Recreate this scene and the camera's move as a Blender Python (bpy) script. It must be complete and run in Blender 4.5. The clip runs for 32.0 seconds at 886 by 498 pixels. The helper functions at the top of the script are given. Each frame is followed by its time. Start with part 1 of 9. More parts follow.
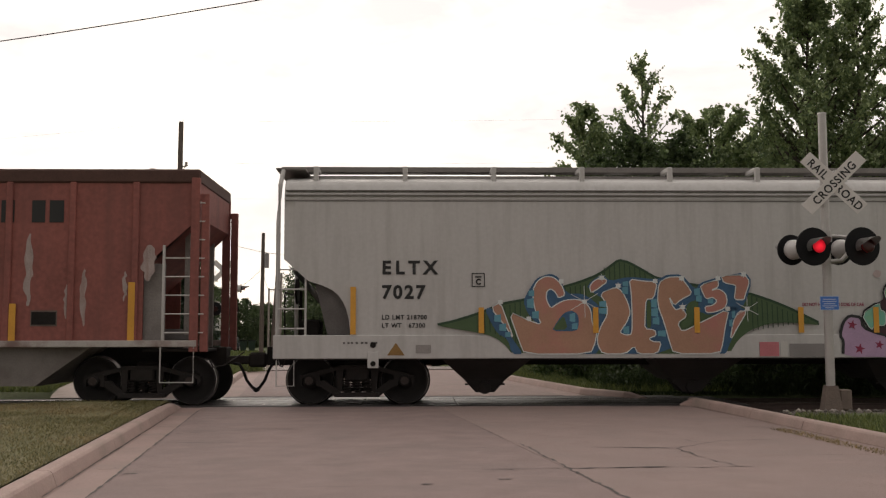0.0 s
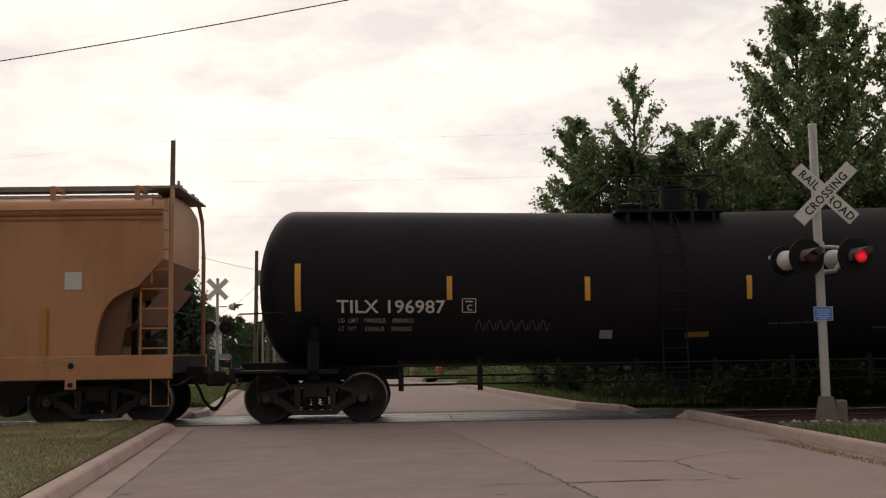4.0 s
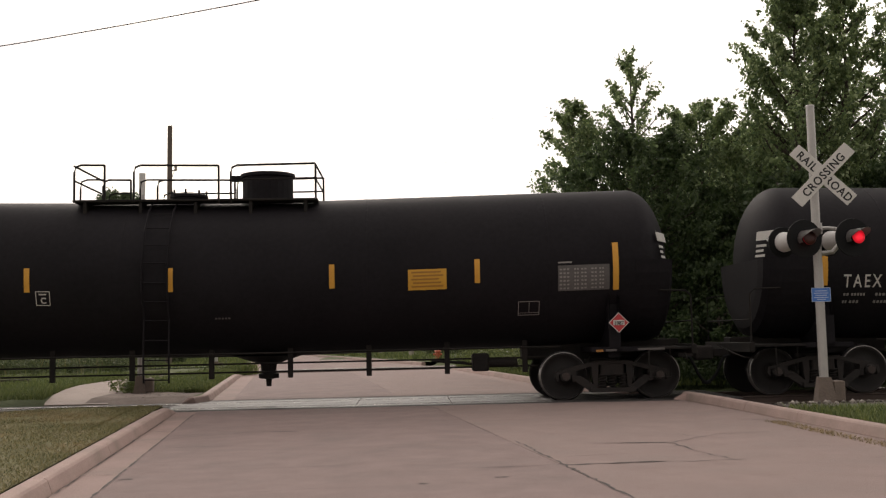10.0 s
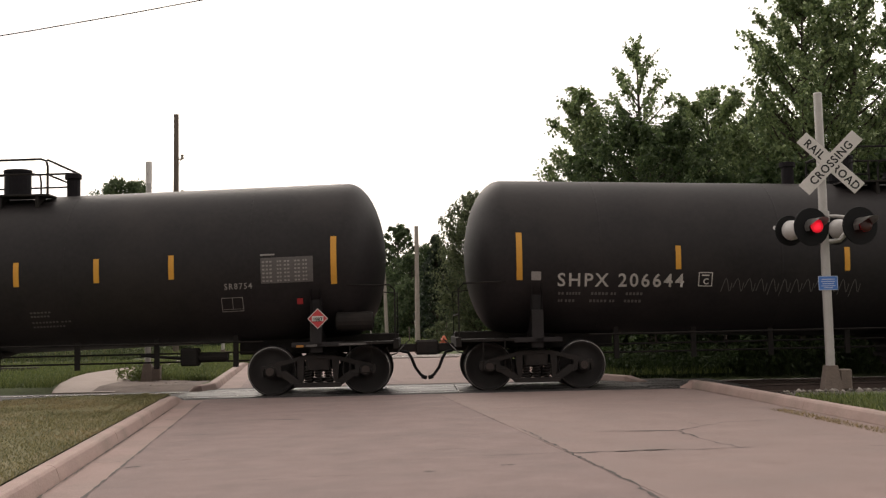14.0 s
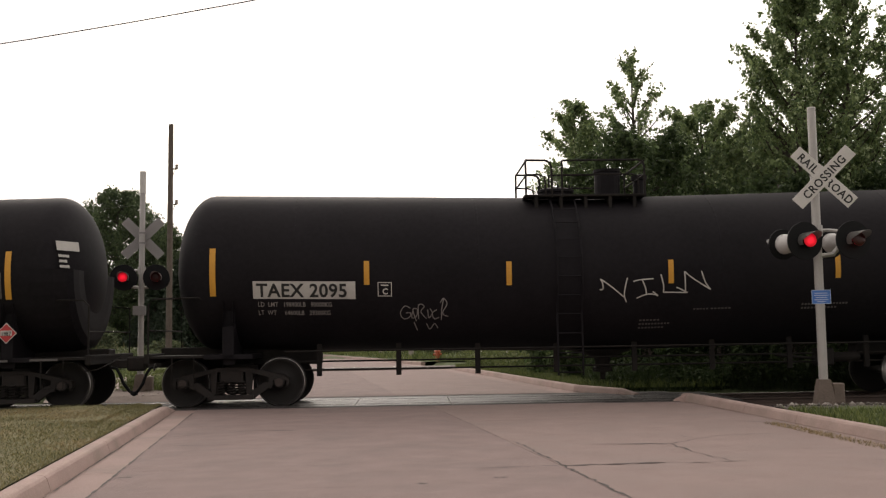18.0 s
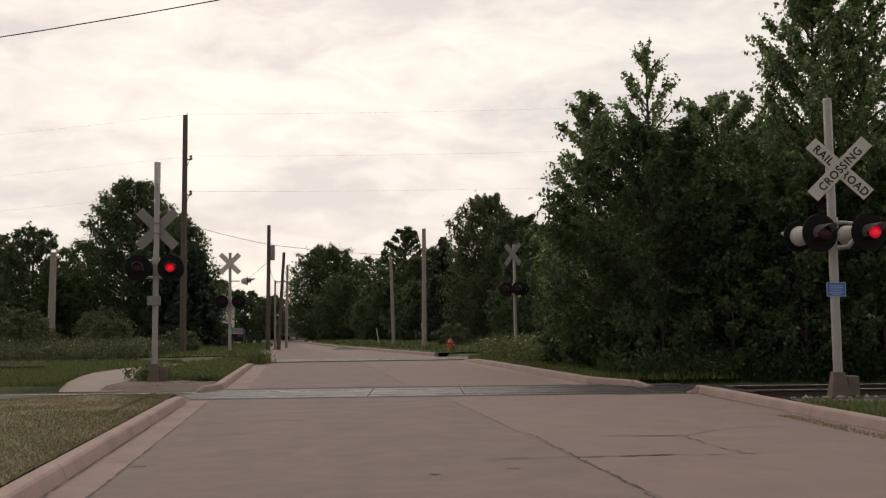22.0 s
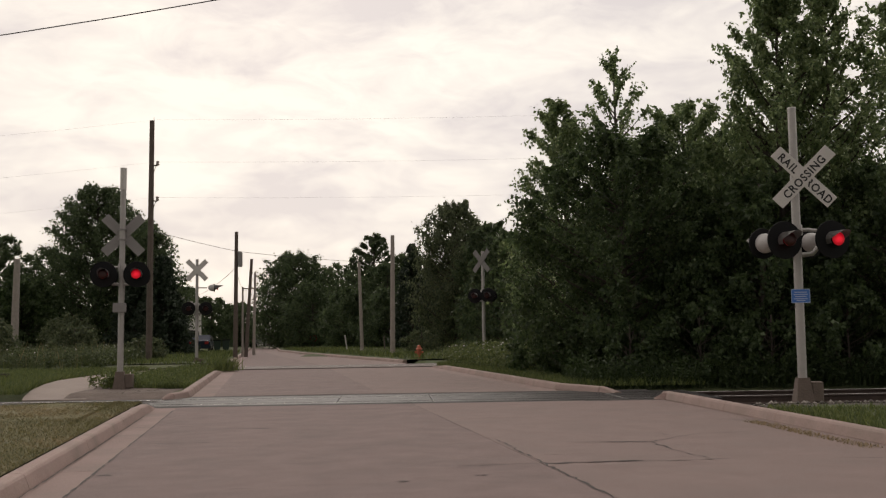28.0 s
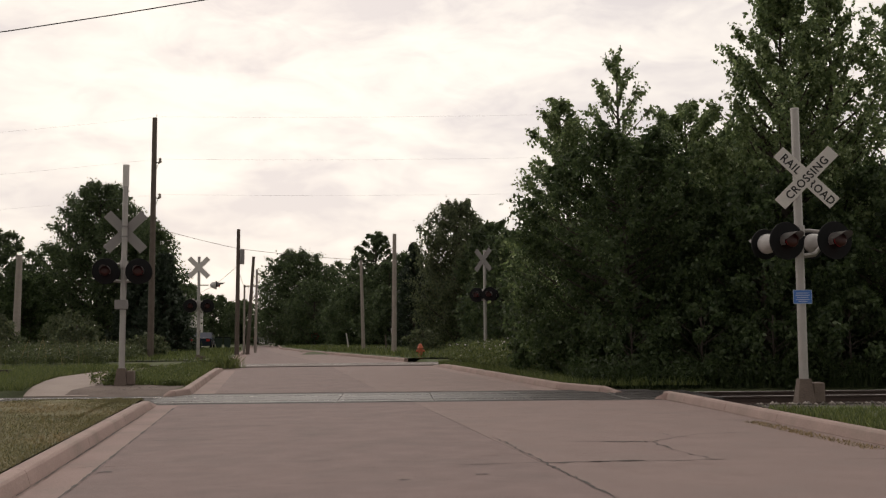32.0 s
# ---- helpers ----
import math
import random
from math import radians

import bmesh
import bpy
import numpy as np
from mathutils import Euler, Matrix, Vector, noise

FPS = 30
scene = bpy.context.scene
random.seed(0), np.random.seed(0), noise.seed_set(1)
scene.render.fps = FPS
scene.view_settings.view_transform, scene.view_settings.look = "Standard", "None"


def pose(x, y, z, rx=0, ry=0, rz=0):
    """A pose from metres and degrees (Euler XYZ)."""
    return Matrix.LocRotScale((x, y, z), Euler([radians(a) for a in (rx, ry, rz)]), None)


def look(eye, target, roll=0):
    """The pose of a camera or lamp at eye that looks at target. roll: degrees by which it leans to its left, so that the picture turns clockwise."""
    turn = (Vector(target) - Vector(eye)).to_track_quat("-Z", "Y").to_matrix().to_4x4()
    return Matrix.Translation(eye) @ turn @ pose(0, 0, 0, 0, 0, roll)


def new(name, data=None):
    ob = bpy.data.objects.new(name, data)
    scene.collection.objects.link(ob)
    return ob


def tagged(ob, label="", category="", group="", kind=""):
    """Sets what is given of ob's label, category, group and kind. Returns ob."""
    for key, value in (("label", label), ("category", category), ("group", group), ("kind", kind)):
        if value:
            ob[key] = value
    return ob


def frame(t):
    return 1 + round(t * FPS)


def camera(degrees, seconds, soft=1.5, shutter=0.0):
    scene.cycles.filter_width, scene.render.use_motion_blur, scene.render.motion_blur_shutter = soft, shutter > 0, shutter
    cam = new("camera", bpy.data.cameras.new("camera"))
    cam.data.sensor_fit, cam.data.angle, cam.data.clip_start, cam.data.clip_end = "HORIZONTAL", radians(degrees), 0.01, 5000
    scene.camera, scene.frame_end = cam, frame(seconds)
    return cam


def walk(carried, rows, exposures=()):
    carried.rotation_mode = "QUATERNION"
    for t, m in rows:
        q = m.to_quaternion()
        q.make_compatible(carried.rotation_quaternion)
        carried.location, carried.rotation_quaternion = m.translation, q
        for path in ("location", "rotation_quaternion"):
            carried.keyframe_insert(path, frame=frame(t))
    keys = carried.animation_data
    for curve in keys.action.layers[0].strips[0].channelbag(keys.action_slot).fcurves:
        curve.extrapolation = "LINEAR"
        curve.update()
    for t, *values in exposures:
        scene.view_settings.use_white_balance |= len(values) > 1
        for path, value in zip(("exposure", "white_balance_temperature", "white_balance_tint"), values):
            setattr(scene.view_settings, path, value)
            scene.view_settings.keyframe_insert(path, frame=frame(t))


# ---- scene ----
from mathutils.geometry import tessellate_polygon

cam = camera(46.7, 32.0, soft=1.25)
PATH = [
    (0, pose(0, 0, 1.25, 94.94, 0.11, 0.01)),
    (0.5, pose(0, 0, 1.25, 95.08, -0.59, -0.22)),
    (1, pose(0, 0, 1.25, 95.11, -0.11, -0.29)),
    (1.5, pose(0, 0, 1.25, 95.05, 0.29, -0.13)),
    (2, pose(0, 0, 1.25, 95.03, 0.19, -0.14)),
    (2.5, pose(0, 0, 1.25, 95.03, -0.20, -0.20)),
    (3, pose(0, 0, 1.25, 95.18, -0.25, -0.20)),
    (3.5, pose(0, 0, 1.25, 95.73, 0.95, -0.28)),
    (4, pose(0, 0, 1.25, 95.80, 0.87, -0.28)),
    (4.5, pose(0, 0, 1.25, 95.90, 1.61, -0.05)),
    (6.5, pose(0, 0, 1.25, 95.11, 0.74, 0.18)),
    (7, pose(0, 0, 1.25, 96.15, -0.01, 0.32)),
    (7.5, pose(0, 0, 1.25, 96.76, -0.34, 0.24)),
    (8, pose(0, 0, 1.25, 96.87, -0.32, -0.00)),
    (8.5, pose(0, 0, 1.25, 96.41, 0.20, -0.36)),
    (9, pose(0, 0, 1.25, 95.36, 1.14, -0.49)),
    (9.5, pose(0, 0, 1.25, 94.98, 1.29, -0.48)),
    (10, pose(0, 0, 1.25, 94.89, 1.26, -0.35)),
    (10.5, pose(0, 0, 1.25, 94.88, 1.26, -0.10)),
    (11, pose(0, 0, 1.25, 94.92, 1.23, 0.02)),
    (11.5, pose(0, 0, 1.25, 94.93, 1.20, 0.11)),
    (12, pose(0, 0, 1.25, 94.77, 1.24, 0.23)),
    (12.5, pose(0, 0, 1.25, 94.60, 1.75, 0.25)),
    (13, pose(0, 0, 1.25, 94.43, 2.05, 0.24)),
    (13.5, pose(0, 0, 1.25, 94.31, 1.59, 0.07)),
    (14, pose(0, 0, 1.25, 94.25, 1.25, 0.00)),
    (14.5, pose(0, 0, 1.25, 94.43, 1.39, 0.08)),
    (16.5, pose(0, 0, 1.25, 94.97, 0.53, -0.56)),
    (17, pose(0, 0, 1.25, 94.85, 0.84, -0.68)),
    (17.5, pose(0, 0, 1.25, 94.79, 0.62, -0.60)),
    (18, pose(0, 0, 1.25, 94.89, 0.92, -0.36)),
    (18.5, pose(0, 0, 1.25, 94.70, 1.20, -0.02)),
    (19, pose(0, 0, 1.25, 94.67, 1.51, 0.22)),
    (19.5, pose(0, 0, 1.25, 94.69, 0.99, 0.42)),
    (20, pose(0, 0, 1.25, 94.48, 0.81, 0.72)),
    (20.5, pose(0, 0, 1.25, 94.30, 0.55, 0.77)),
    (21, pose(0, 0, 1.25, 94.29, 0.38, 0.70)),
    (21.5, pose(0, 0, 1.25, 94.25, 0.70, 0.66)),
    (22, pose(0, 0, 1.25, 94.41, 0.70, 0.37)),
    (22.5, pose(0, 0, 1.25, 94.70, 0.71, 0.13)),
    (23, pose(0, 0, 1.25, 94.69, 0.57, -0.18)),
    (23.5, pose(0, 0, 1.25, 94.65, 0.77, -0.48)),
    (24, pose(0, 0, 1.25, 94.67, 0.91, -0.81)),
    (24.5, pose(0, 0, 1.25, 94.66, 0.96, -0.97)),
    (25, pose(0, 0, 1.25, 94.65, 0.68, -0.97)),
    (25.5, pose(0, 0, 1.25, 94.73, 1.04, -0.90)),
    (27.5, pose(0, 0, 1.25, 94.70, 0.82, -1.28)),
    (28, pose(0, 0, 1.25, 94.76, 0.79, -1.38)),
    (28.5, pose(0, 0, 1.25, 94.73, 0.72, -1.49)),
    (29, pose(0, 0, 1.25, 94.66, 0.52, -1.53)),
    (29.5, pose(0, 0, 1.25, 94.36, 0.62, -1.48)),
    (30, pose(0, 0, 1.25, 94.04, 0.41, -1.65)),
    (30.5, pose(0, 0, 1.25, 93.98, 0.46, -1.75)),
    (31, pose(0, 0, 1.25, 94.02, 0.45, -1.57)),
    (31.5, pose(0, 0, 1.25, 94.37, 0.49, -1.39)),
    (32, pose(0, 0, 1.25, 94.69, 0.45, -1.30)),
]
# stops, kelvin and tint of the camera's automatic picture
EXPOSURES = [(t, e - 0.22, 6900, 15) for t, e in ((0, -0.2), (2, -0.15), (3, -0.25), (4, -0.45), (7, -0.3), (8, -0.72), (8.5, -0.6), (9, -0.25), (10, 0.05), (12, 0.18), (14, 0.2), (17, 0.08), (19, 0.18), (21, 0.1), (22, -0.58), (23, -0.6), (30, -0.5), (31, -0.34), (32, -0.5))]
SKY_BACK, SKY_FRONT = 0.68, 1.56
walk(cam, PATH, exposures=EXPOSURES)

# ---- world and sun ----
world = bpy.data.worlds.new("overcast_sky")
scene.world = world
world.use_nodes = True
wt = world.node_tree
wt.nodes.clear()


def wnode(kind, **vals):
    n = wt.nodes.new(kind)
    for k, v in vals.items():
        n.inputs[k].default_value = v
    return n


w_out = wt.nodes.new("ShaderNodeOutputWorld")
w_sky = wt.nodes.new("ShaderNodeTexSky")
w_sky.sky_type, w_sky.sun_disc = "NISHITA", False
w_sky.sun_elevation, w_sky.sun_rotation = radians(24), radians(-12)
w_bg1 = wnode("ShaderNodeBackground", Strength=0.12)
wt.links.new(w_sky.outputs[0], w_bg1.inputs[0])
# thick cloud sheet with the sun behind it
w_co = wt.nodes.new("ShaderNodeTexCoord")
w_map = wt.nodes.new("ShaderNodeMapping")
w_map.inputs["Scale"].default_value = (2.0, 1.6, 7.0)
w_map.inputs["Rotation"].default_value = (radians(6), radians(-38), 0)
wt.links.new(w_co.outputs["Generated"], w_map.inputs[0])
w_n = wnode("ShaderNodeTexNoise", Scale=2.6, Detail=6.0, Roughness=0.55, Distortion=0.5)
wt.links.new(w_map.outputs[0], w_n.inputs["Vector"])
w_ramp = wt.nodes.new("ShaderNodeValToRGB")
w_ramp.color_ramp.elements[0].position, w_ramp.color_ramp.elements[0].color = 0.40, (0.84, 0.815, 0.81, 1)
w_ramp.color_ramp.elements[1].position, w_ramp.color_ramp.elements[1].color = 0.61, (1.15, 1.125, 1.03, 1)
w_map2 = wt.nodes.new("ShaderNodeMapping")
w_map2.inputs["Scale"].default_value = (9.0, 5.0, 20.0)
w_map2.inputs["Rotation"].default_value = (0, radians(-30), 0)
wt.links.new(w_co.outputs["Generated"], w_map2.inputs[0])
w_n2 = wnode("ShaderNodeTexNoise", Scale=1.6, Detail=5.0, Roughness=0.6, Distortion=0.8)
wt.links.new(w_map2.outputs[0], w_n2.inputs["Vector"])
w_add = wnode("ShaderNodeMix", Factor=0.36)
wt.links.new(w_n.outputs["Fac"], w_add.inputs[2])
wt.links.new(w_n2.outputs["Fac"], w_add.inputs[3])
wt.links.new(w_add.outputs[0], w_ramp.inputs[0])
w_dot = wt.nodes.new("ShaderNodeVectorMath")
w_dot.operation = "DOT_PRODUCT"
wt.links.new(w_co.outputs["Generated"], w_dot.inputs[0])
w_dot.inputs[1].default_value = (0.06, 0.90, 0.42)
w_glow = wnode("ShaderNodeMapRange")
w_glow.inputs["From Min"].default_value, w_glow.inputs["From Max"].default_value = -0.6, 0.98
w_glow.inputs["To Min"].default_value, w_glow.inputs["To Max"].default_value = SKY_BACK, SKY_FRONT
wt.links.new(w_dot.outputs["Value"], w_glow.inputs["Value"])
w_bg2 = wnode("ShaderNodeBackground")
wt.links.new(w_ramp.outputs[0], w_bg2.inputs["Color"])
wt.links.new(w_glow.outputs[0], w_bg2.inputs["Strength"])
w_mix = wnode("ShaderNodeMixShader", Fac=0.93)
wt.links.new(w_bg1.outputs[0], w_mix.inputs[1])
wt.links.new(w_bg2.outputs[0], w_mix.inputs[2])
wt.links.new(w_mix.outputs[0], w_out.inputs[0])

sun = new("sun", bpy.data.lights.new("sun", "SUN"))
sun.data.energy, sun.data.angle, sun.data.color = 0.8, radians(25), (1.0, 0.94, 0.86)
sun.matrix_world = look((-20, 90, 50), (0, 10, 0))


# ---- materials ----
def mat(name, color, rough=0.6, metal=0.0, vary=0.12, scale=3.0, fine=40.0, bump=0.0, dirt=None, dirt_amt=0.4, dirt_scale=0.8,
        streak=False, spec=0.5, island=0.0, rnd=0.0):
    """A painted or natural surface: a base colour with two scales of variation, a second colour in patches or streaks, relief."""
    m = bpy.data.materials.new(name)
    m.use_nodes = True
    t = m.node_tree
    b = t.nodes["Principled BSDF"]
    b.inputs["Roughness"].default_value, b.inputs["Metallic"].default_value = rough, metal
    b.inputs["Specular IOR Level"].default_value = spec
    co = t.nodes.new("ShaderNodeTexCoord")
    src = co.outputs["Object"]
    n1 = t.nodes.new("ShaderNodeTexNoise")
    n1.inputs["Scale"].default_value, n1.inputs["Detail"].default_value = scale, 5
    n2 = t.nodes.new("ShaderNodeTexNoise")
    n2.inputs["Scale"].default_value, n2.inputs["Detail"].default_value = fine, 3
    t.links.new(src, n1.inputs["Vector"])
    t.links.new(src, n2.inputs["Vector"])
    add = t.nodes.new("ShaderNodeMath")
    add.operation = "ADD"
    t.links.new(n1.outputs["Fac"], add.inputs[0])
    t.links.new(n2.outputs["Fac"], add.inputs[1])
    mr = t.nodes.new("ShaderNodeMapRange")
    mr.inputs["From Min"].default_value, mr.inputs["From Max"].default_value = 0.6, 1.4
    mr.inputs["To Min"].default_value, mr.inputs["To Max"].default_value = 1 - vary, 1 + vary
    t.links.new(add.outputs[0], mr.inputs["Value"])
    fac = mr.outputs[0]
    if island or rnd:
        g = t.nodes.new("ShaderNodeNewGeometry" if island else "ShaderNodeObjectInfo")
        r2 = t.nodes.new("ShaderNodeMapRange")
        k = island or rnd
        r2.inputs["To Min"].default_value, r2.inputs["To Max"].default_value = 1 - k, 1 + k
        t.links.new(g.outputs["Random Per Island" if island else "Random"], r2.inputs["Value"])
        mu = t.nodes.new("ShaderNodeMath")
        mu.operation = "MULTIPLY"
        t.links.new(fac, mu.inputs[0])
        t.links.new(r2.outputs[0], mu.inputs[1])
        fac = mu.outputs[0]
    hsv = t.nodes.new("ShaderNodeHueSaturation")
    hsv.inputs["Color"].default_value = (*color, 1)
    t.links.new(fac, hsv.inputs["Value"])
    out = hsv.outputs[0]
    if dirt:
        mp = t.nodes.new("ShaderNodeMapping")
        mp.inputs["Scale"].default_value = (6, 6, 0.5) if streak is True else streak or (1, 1, 1)
        t.links.new(src, mp.inputs[0])
        n3 = t.nodes.new("ShaderNodeTexNoise")
        n3.inputs["Scale"].default_value, n3.inputs["Detail"].default_value = dirt_scale, 8
        n3.inputs["Roughness"].default_value = 0.62
        t.links.new(mp.outputs[0], n3.inputs["Vector"])
        r3 = t.nodes.new("ShaderNodeMapRange")
        r3.inputs["From Min"].default_value, r3.inputs["From Max"].default_value = 0.46, 0.68
        r3.inputs["To Max"].default_value = dirt_amt
        t.links.new(n3.outputs["Fac"], r3.inputs["Value"])
        mx = t.nodes.new("ShaderNodeMixRGB")
        mx.inputs[2].default_value = (*dirt, 1)
        t.links.new(r3.outputs[0], mx.inputs[0])
        t.links.new(out, mx.inputs[1])
        out = mx.outputs[0]
    t.links.new(out, b.inputs["Base Color"])
    if bump:
        bp = t.nodes.new("ShaderNodeBump")
        bp.inputs["Strength"].default_value, bp.inputs["Distance"].default_value = bump, 0.02
        t.links.new(add.outputs[0], bp.inputs["Height"])
        t.links.new(bp.outputs[0], b.inputs["Normal"])
    return m


def leaf_mat(name, color, back=0.5, pale=0.0):
    """Leaves: each its own green; a share of them turn a pale underside outward."""
    m = bpy.data.materials.new(name)
    m.use_nodes = True
    t = m.node_tree
    b = t.nodes["Principled BSDF"]
    b.inputs["Roughness"].default_value = 0.5
    b.inputs["Specular IOR Level"].default_value = 0.4
    g = t.nodes.new("ShaderNodeNewGeometry")
    r = t.nodes.new("ShaderNodeValToRGB")
    c = color
    r.color_ramp.elements[0].color = (c[0] * 0.55, c[1] * 0.6, c[2] * 0.6, 1)
    r.color_ramp.elements[1].color = (c[0] * 1.5, c[1] * 1.35, c[2] * 1.2, 1)
    if pale:
        e = r.color_ramp.elements.new(1 - pale)
        e.color = (c[0] * 1.5, c[1] * 1.35, c[2] * 1.2, 1)
        r.color_ramp.elements[-1].color = (c[0] * 3.2, c[1] * 2.6, c[2] * 3.4, 1)
    t.links.new(g.outputs["Random Per Island"], r.inputs[0])
    t.links.new(r.outputs[0], b.inputs["Base Color"])
    tr = t.nodes.new("ShaderNodeBsdfTranslucent")
    h = t.nodes.new("ShaderNodeHueSaturation")
    h.inputs["Value"].default_value = 1.3
    t.links.new(r.outputs[0], h.inputs["Color"])
    t.links.new(h.outputs[0], tr.inputs["Color"])
    mx = t.nodes.new("ShaderNodeMixShader")
    mx.inputs[0].default_value = 0.52 * back
    t.links.new(b.outputs[0], mx.inputs[1])
    t.links.new(tr.outputs[0], mx.inputs[2])
    t.links.new(mx.outputs[0], t.nodes["Material Output"].inputs[0])
    return m


def glow_mat(name, color, strength):
    m = bpy.data.materials.new(name)
    m.use_nodes = True
    b = m.node_tree.nodes["Principled BSDF"]
    b.inputs["Base Color"].default_value = (*color, 1)
    b.inputs["Emission Color"].default_value = (*color, 1)
    # a bright filament image in the middle of a ribbed lens
    t = m.node_tree
    co = t.nodes.new("ShaderNodeTexCoord")
    ln = t.nodes.new("ShaderNodeVectorMath")
    ln.operation = "LENGTH"
    t.links.new(co.outputs["Object"], ln.inputs[0])
    n = t.nodes.new("ShaderNodeTexNoise")
    n.inputs["Scale"].default_value = 14
    t.links.new(co.outputs["Object"], n.inputs["Vector"])
    mr = t.nodes.new("ShaderNodeMapRange")
    mr.inputs["From Min"].default_value, mr.inputs["From Max"].default_value = 0.03, 0.115
    mr.inputs["To Min"].default_value, mr.inputs["To Max"].default_value = 1.5 * strength, 0.35 * strength
    t.links.new(ln.outputs["Value"], mr.inputs["Value"])
    mu = t.nodes.new("ShaderNodeMath")
    mu.operation = "MULTIPLY_ADD"
    mu.inputs[1].default_value = 1.6
    mu.inputs[2].default_value = -0.45 * strength
    t.links.new(mr.outputs[0], mu.inputs[0])
    ad = t.nodes.new("ShaderNodeMath")
    ad.operation = "MULTIPLY"
    t.links.new(mu.outputs[0], ad.inputs[0])
    t.links.new(n.outputs["Fac"], ad.inputs[1])
    t.links.new(ad.outputs[0], b.inputs["Emission Strength"])
    return m


M_CONC = mat("road_concrete_tan", (0.268, 0.195, 0.179), 0.85, vary=0.18, scale=2.6, fine=150, bump=0.5, dirt=(0.20, 0.158, 0.147), dirt_amt=0.5, dirt_scale=1.3)
M_CONCL = mat("road_concrete_grey", (0.241, 0.174, 0.163), 0.85, vary=0.18, scale=2.6, fine=150, bump=0.5, dirt=(0.165, 0.130, 0.124), dirt_amt=0.5, dirt_scale=1.1)
M_GUTTER = mat("gutter_concrete", (0.295, 0.208, 0.188), 0.85, vary=0.2, scale=1.1, fine=60, bump=0.25, dirt=(0.19, 0.155, 0.14), dirt_amt=0.5, dirt_scale=0.9)
M_KERB = mat("kerb_concrete", (0.365, 0.264, 0.236), 0.85, vary=0.2, scale=2, fine=50, bump=0.3, dirt=(0.24, 0.2, 0.17), dirt_amt=0.6, dirt_scale=1.4)
M_WALKWAY = mat("sidewalk_concrete", (0.30, 0.24, 0.21), 0.85, vary=0.2, scale=1, fine=60, bump=0.25)
M_CRACK = mat("crack_filler", (0.062, 0.05, 0.046), 0.8, vary=0.3)
M_ASPH = mat("asphalt", (0.06, 0.053, 0.05), 0.8, vary=0.3, scale=2, fine=70, bump=0.5)
M_RUBBER = mat("crossing_panel", (0.042, 0.038, 0.038), 0.45, vary=0.6, scale=1.6, fine=40, bump=0.7, spec=0.35, dirt=(0.07, 0.062, 0.058), dirt_amt=0.7, dirt_scale=1.6)
M_ASPHP = mat("worn_pale_asphalt", (0.20, 0.165, 0.15), 0.8, vary=0.25, scale=1, fine=60, bump=0.3)
M_BINGREEN = mat("bin_green", (0.02, 0.04, 0.03), 0.5, vary=0.1)
M_STEEL = mat("rail_steel", (0.5, 0.48, 0.47), 0.25, 1.0, vary=0.1)
M_RAILSIDE = mat("rail_rust", (0.06, 0.04, 0.033), 0.8, vary=0.3, scale=4)
M_BALLAST = mat("ballast_stone", (0.055, 0.048, 0.046), 0.9, vary=0.3, scale=8, fine=30, bump=1.0, island=0.5)
M_RUBBLE = mat("rubble_soil", (0.10, 0.085, 0.072), 0.95, vary=0.4, scale=3, fine=30, bump=1.0, dirt=(0.05, 0.045, 0.035), dirt_amt=0.7, dirt_scale=1.5)
M_STONE = mat("pale_rubble", (0.22, 0.195, 0.175), 0.9, vary=0.3, scale=8, bump=0.6, island=0.6)
M_TIE = mat("tie_wood", (0.05, 0.04, 0.035), 0.9, vary=0.3, bump=0.4)
M_LAWN = mat("mown_grass_soil", (0.150, 0.142, 0.066), 0.9, vary=0.3, scale=1.3, fine=60, bump=0.6, dirt=(0.27, 0.215, 0.125), dirt_amt=0.85, dirt_scale=0.9)
M_GROUND = mat("rough_grass_soil", (0.075, 0.095, 0.038), 0.95, vary=0.35, scale=0.4, fine=20, bump=0.8, dirt=(0.13, 0.12, 0.06), dirt_amt=0.4, dirt_scale=0.3)
M_DIRT = mat("bare_dirt", (0.155, 0.118, 0.10), 0.95, vary=0.4, scale=2, fine=30, bump=0.7)
M_BLADE = leaf_mat("grass_blade", (0.115, 0.15, 0.052))
# the shade under the maples is put into this darker weed green
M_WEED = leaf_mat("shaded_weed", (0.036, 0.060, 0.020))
M_WEEDP = leaf_mat("pale_weed", (0.085, 0.112, 0.052))
M_WEEDT = leaf_mat("seed_stalk", (0.22, 0.20, 0.11))
M_BLADE_DRY = leaf_mat("dry_lawn_blade", (0.235, 0.190, 0.105))
M_BLADE_GREEN = leaf_mat("lawn_blade", (0.150, 0.144, 0.068))
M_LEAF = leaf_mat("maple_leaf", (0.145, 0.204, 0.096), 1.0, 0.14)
# darkened leaf puts the thicket's low shade into colour; field-edge trees reuse it
M_LEAF_SHADE = leaf_mat("shade_dark_leaf", (0.054, 0.086, 0.036), 1.0, 0.05)
M_LEAFD = leaf_mat("far_leaf", (0.078, 0.114, 0.058), 1.0)
M_LEAFC = leaf_mat("spruce_needle", (0.032, 0.052, 0.032))
M_LEAFW = leaf_mat("willow_leaf", (0.105, 0.132, 0.076), 1.0)
M_BARK = mat("bark", (0.07, 0.055, 0.045), 0.95, vary=0.3, scale=6, fine=30, bump=0.8)
M_POLE = mat("weathered_pole_wood", (0.12, 0.095, 0.08), 0.9, vary=0.25, scale=5, fine=40, bump=0.5)
M_POLEL = mat("grey_pole_wood", (0.33, 0.29, 0.26), 0.9, vary=0.2, scale=5, fine=40, bump=0.4)
M_ALU = mat("galvanised_mast", (0.42, 0.40, 0.385), 0.5, 0.55, vary=0.12, scale=5, fine=60)
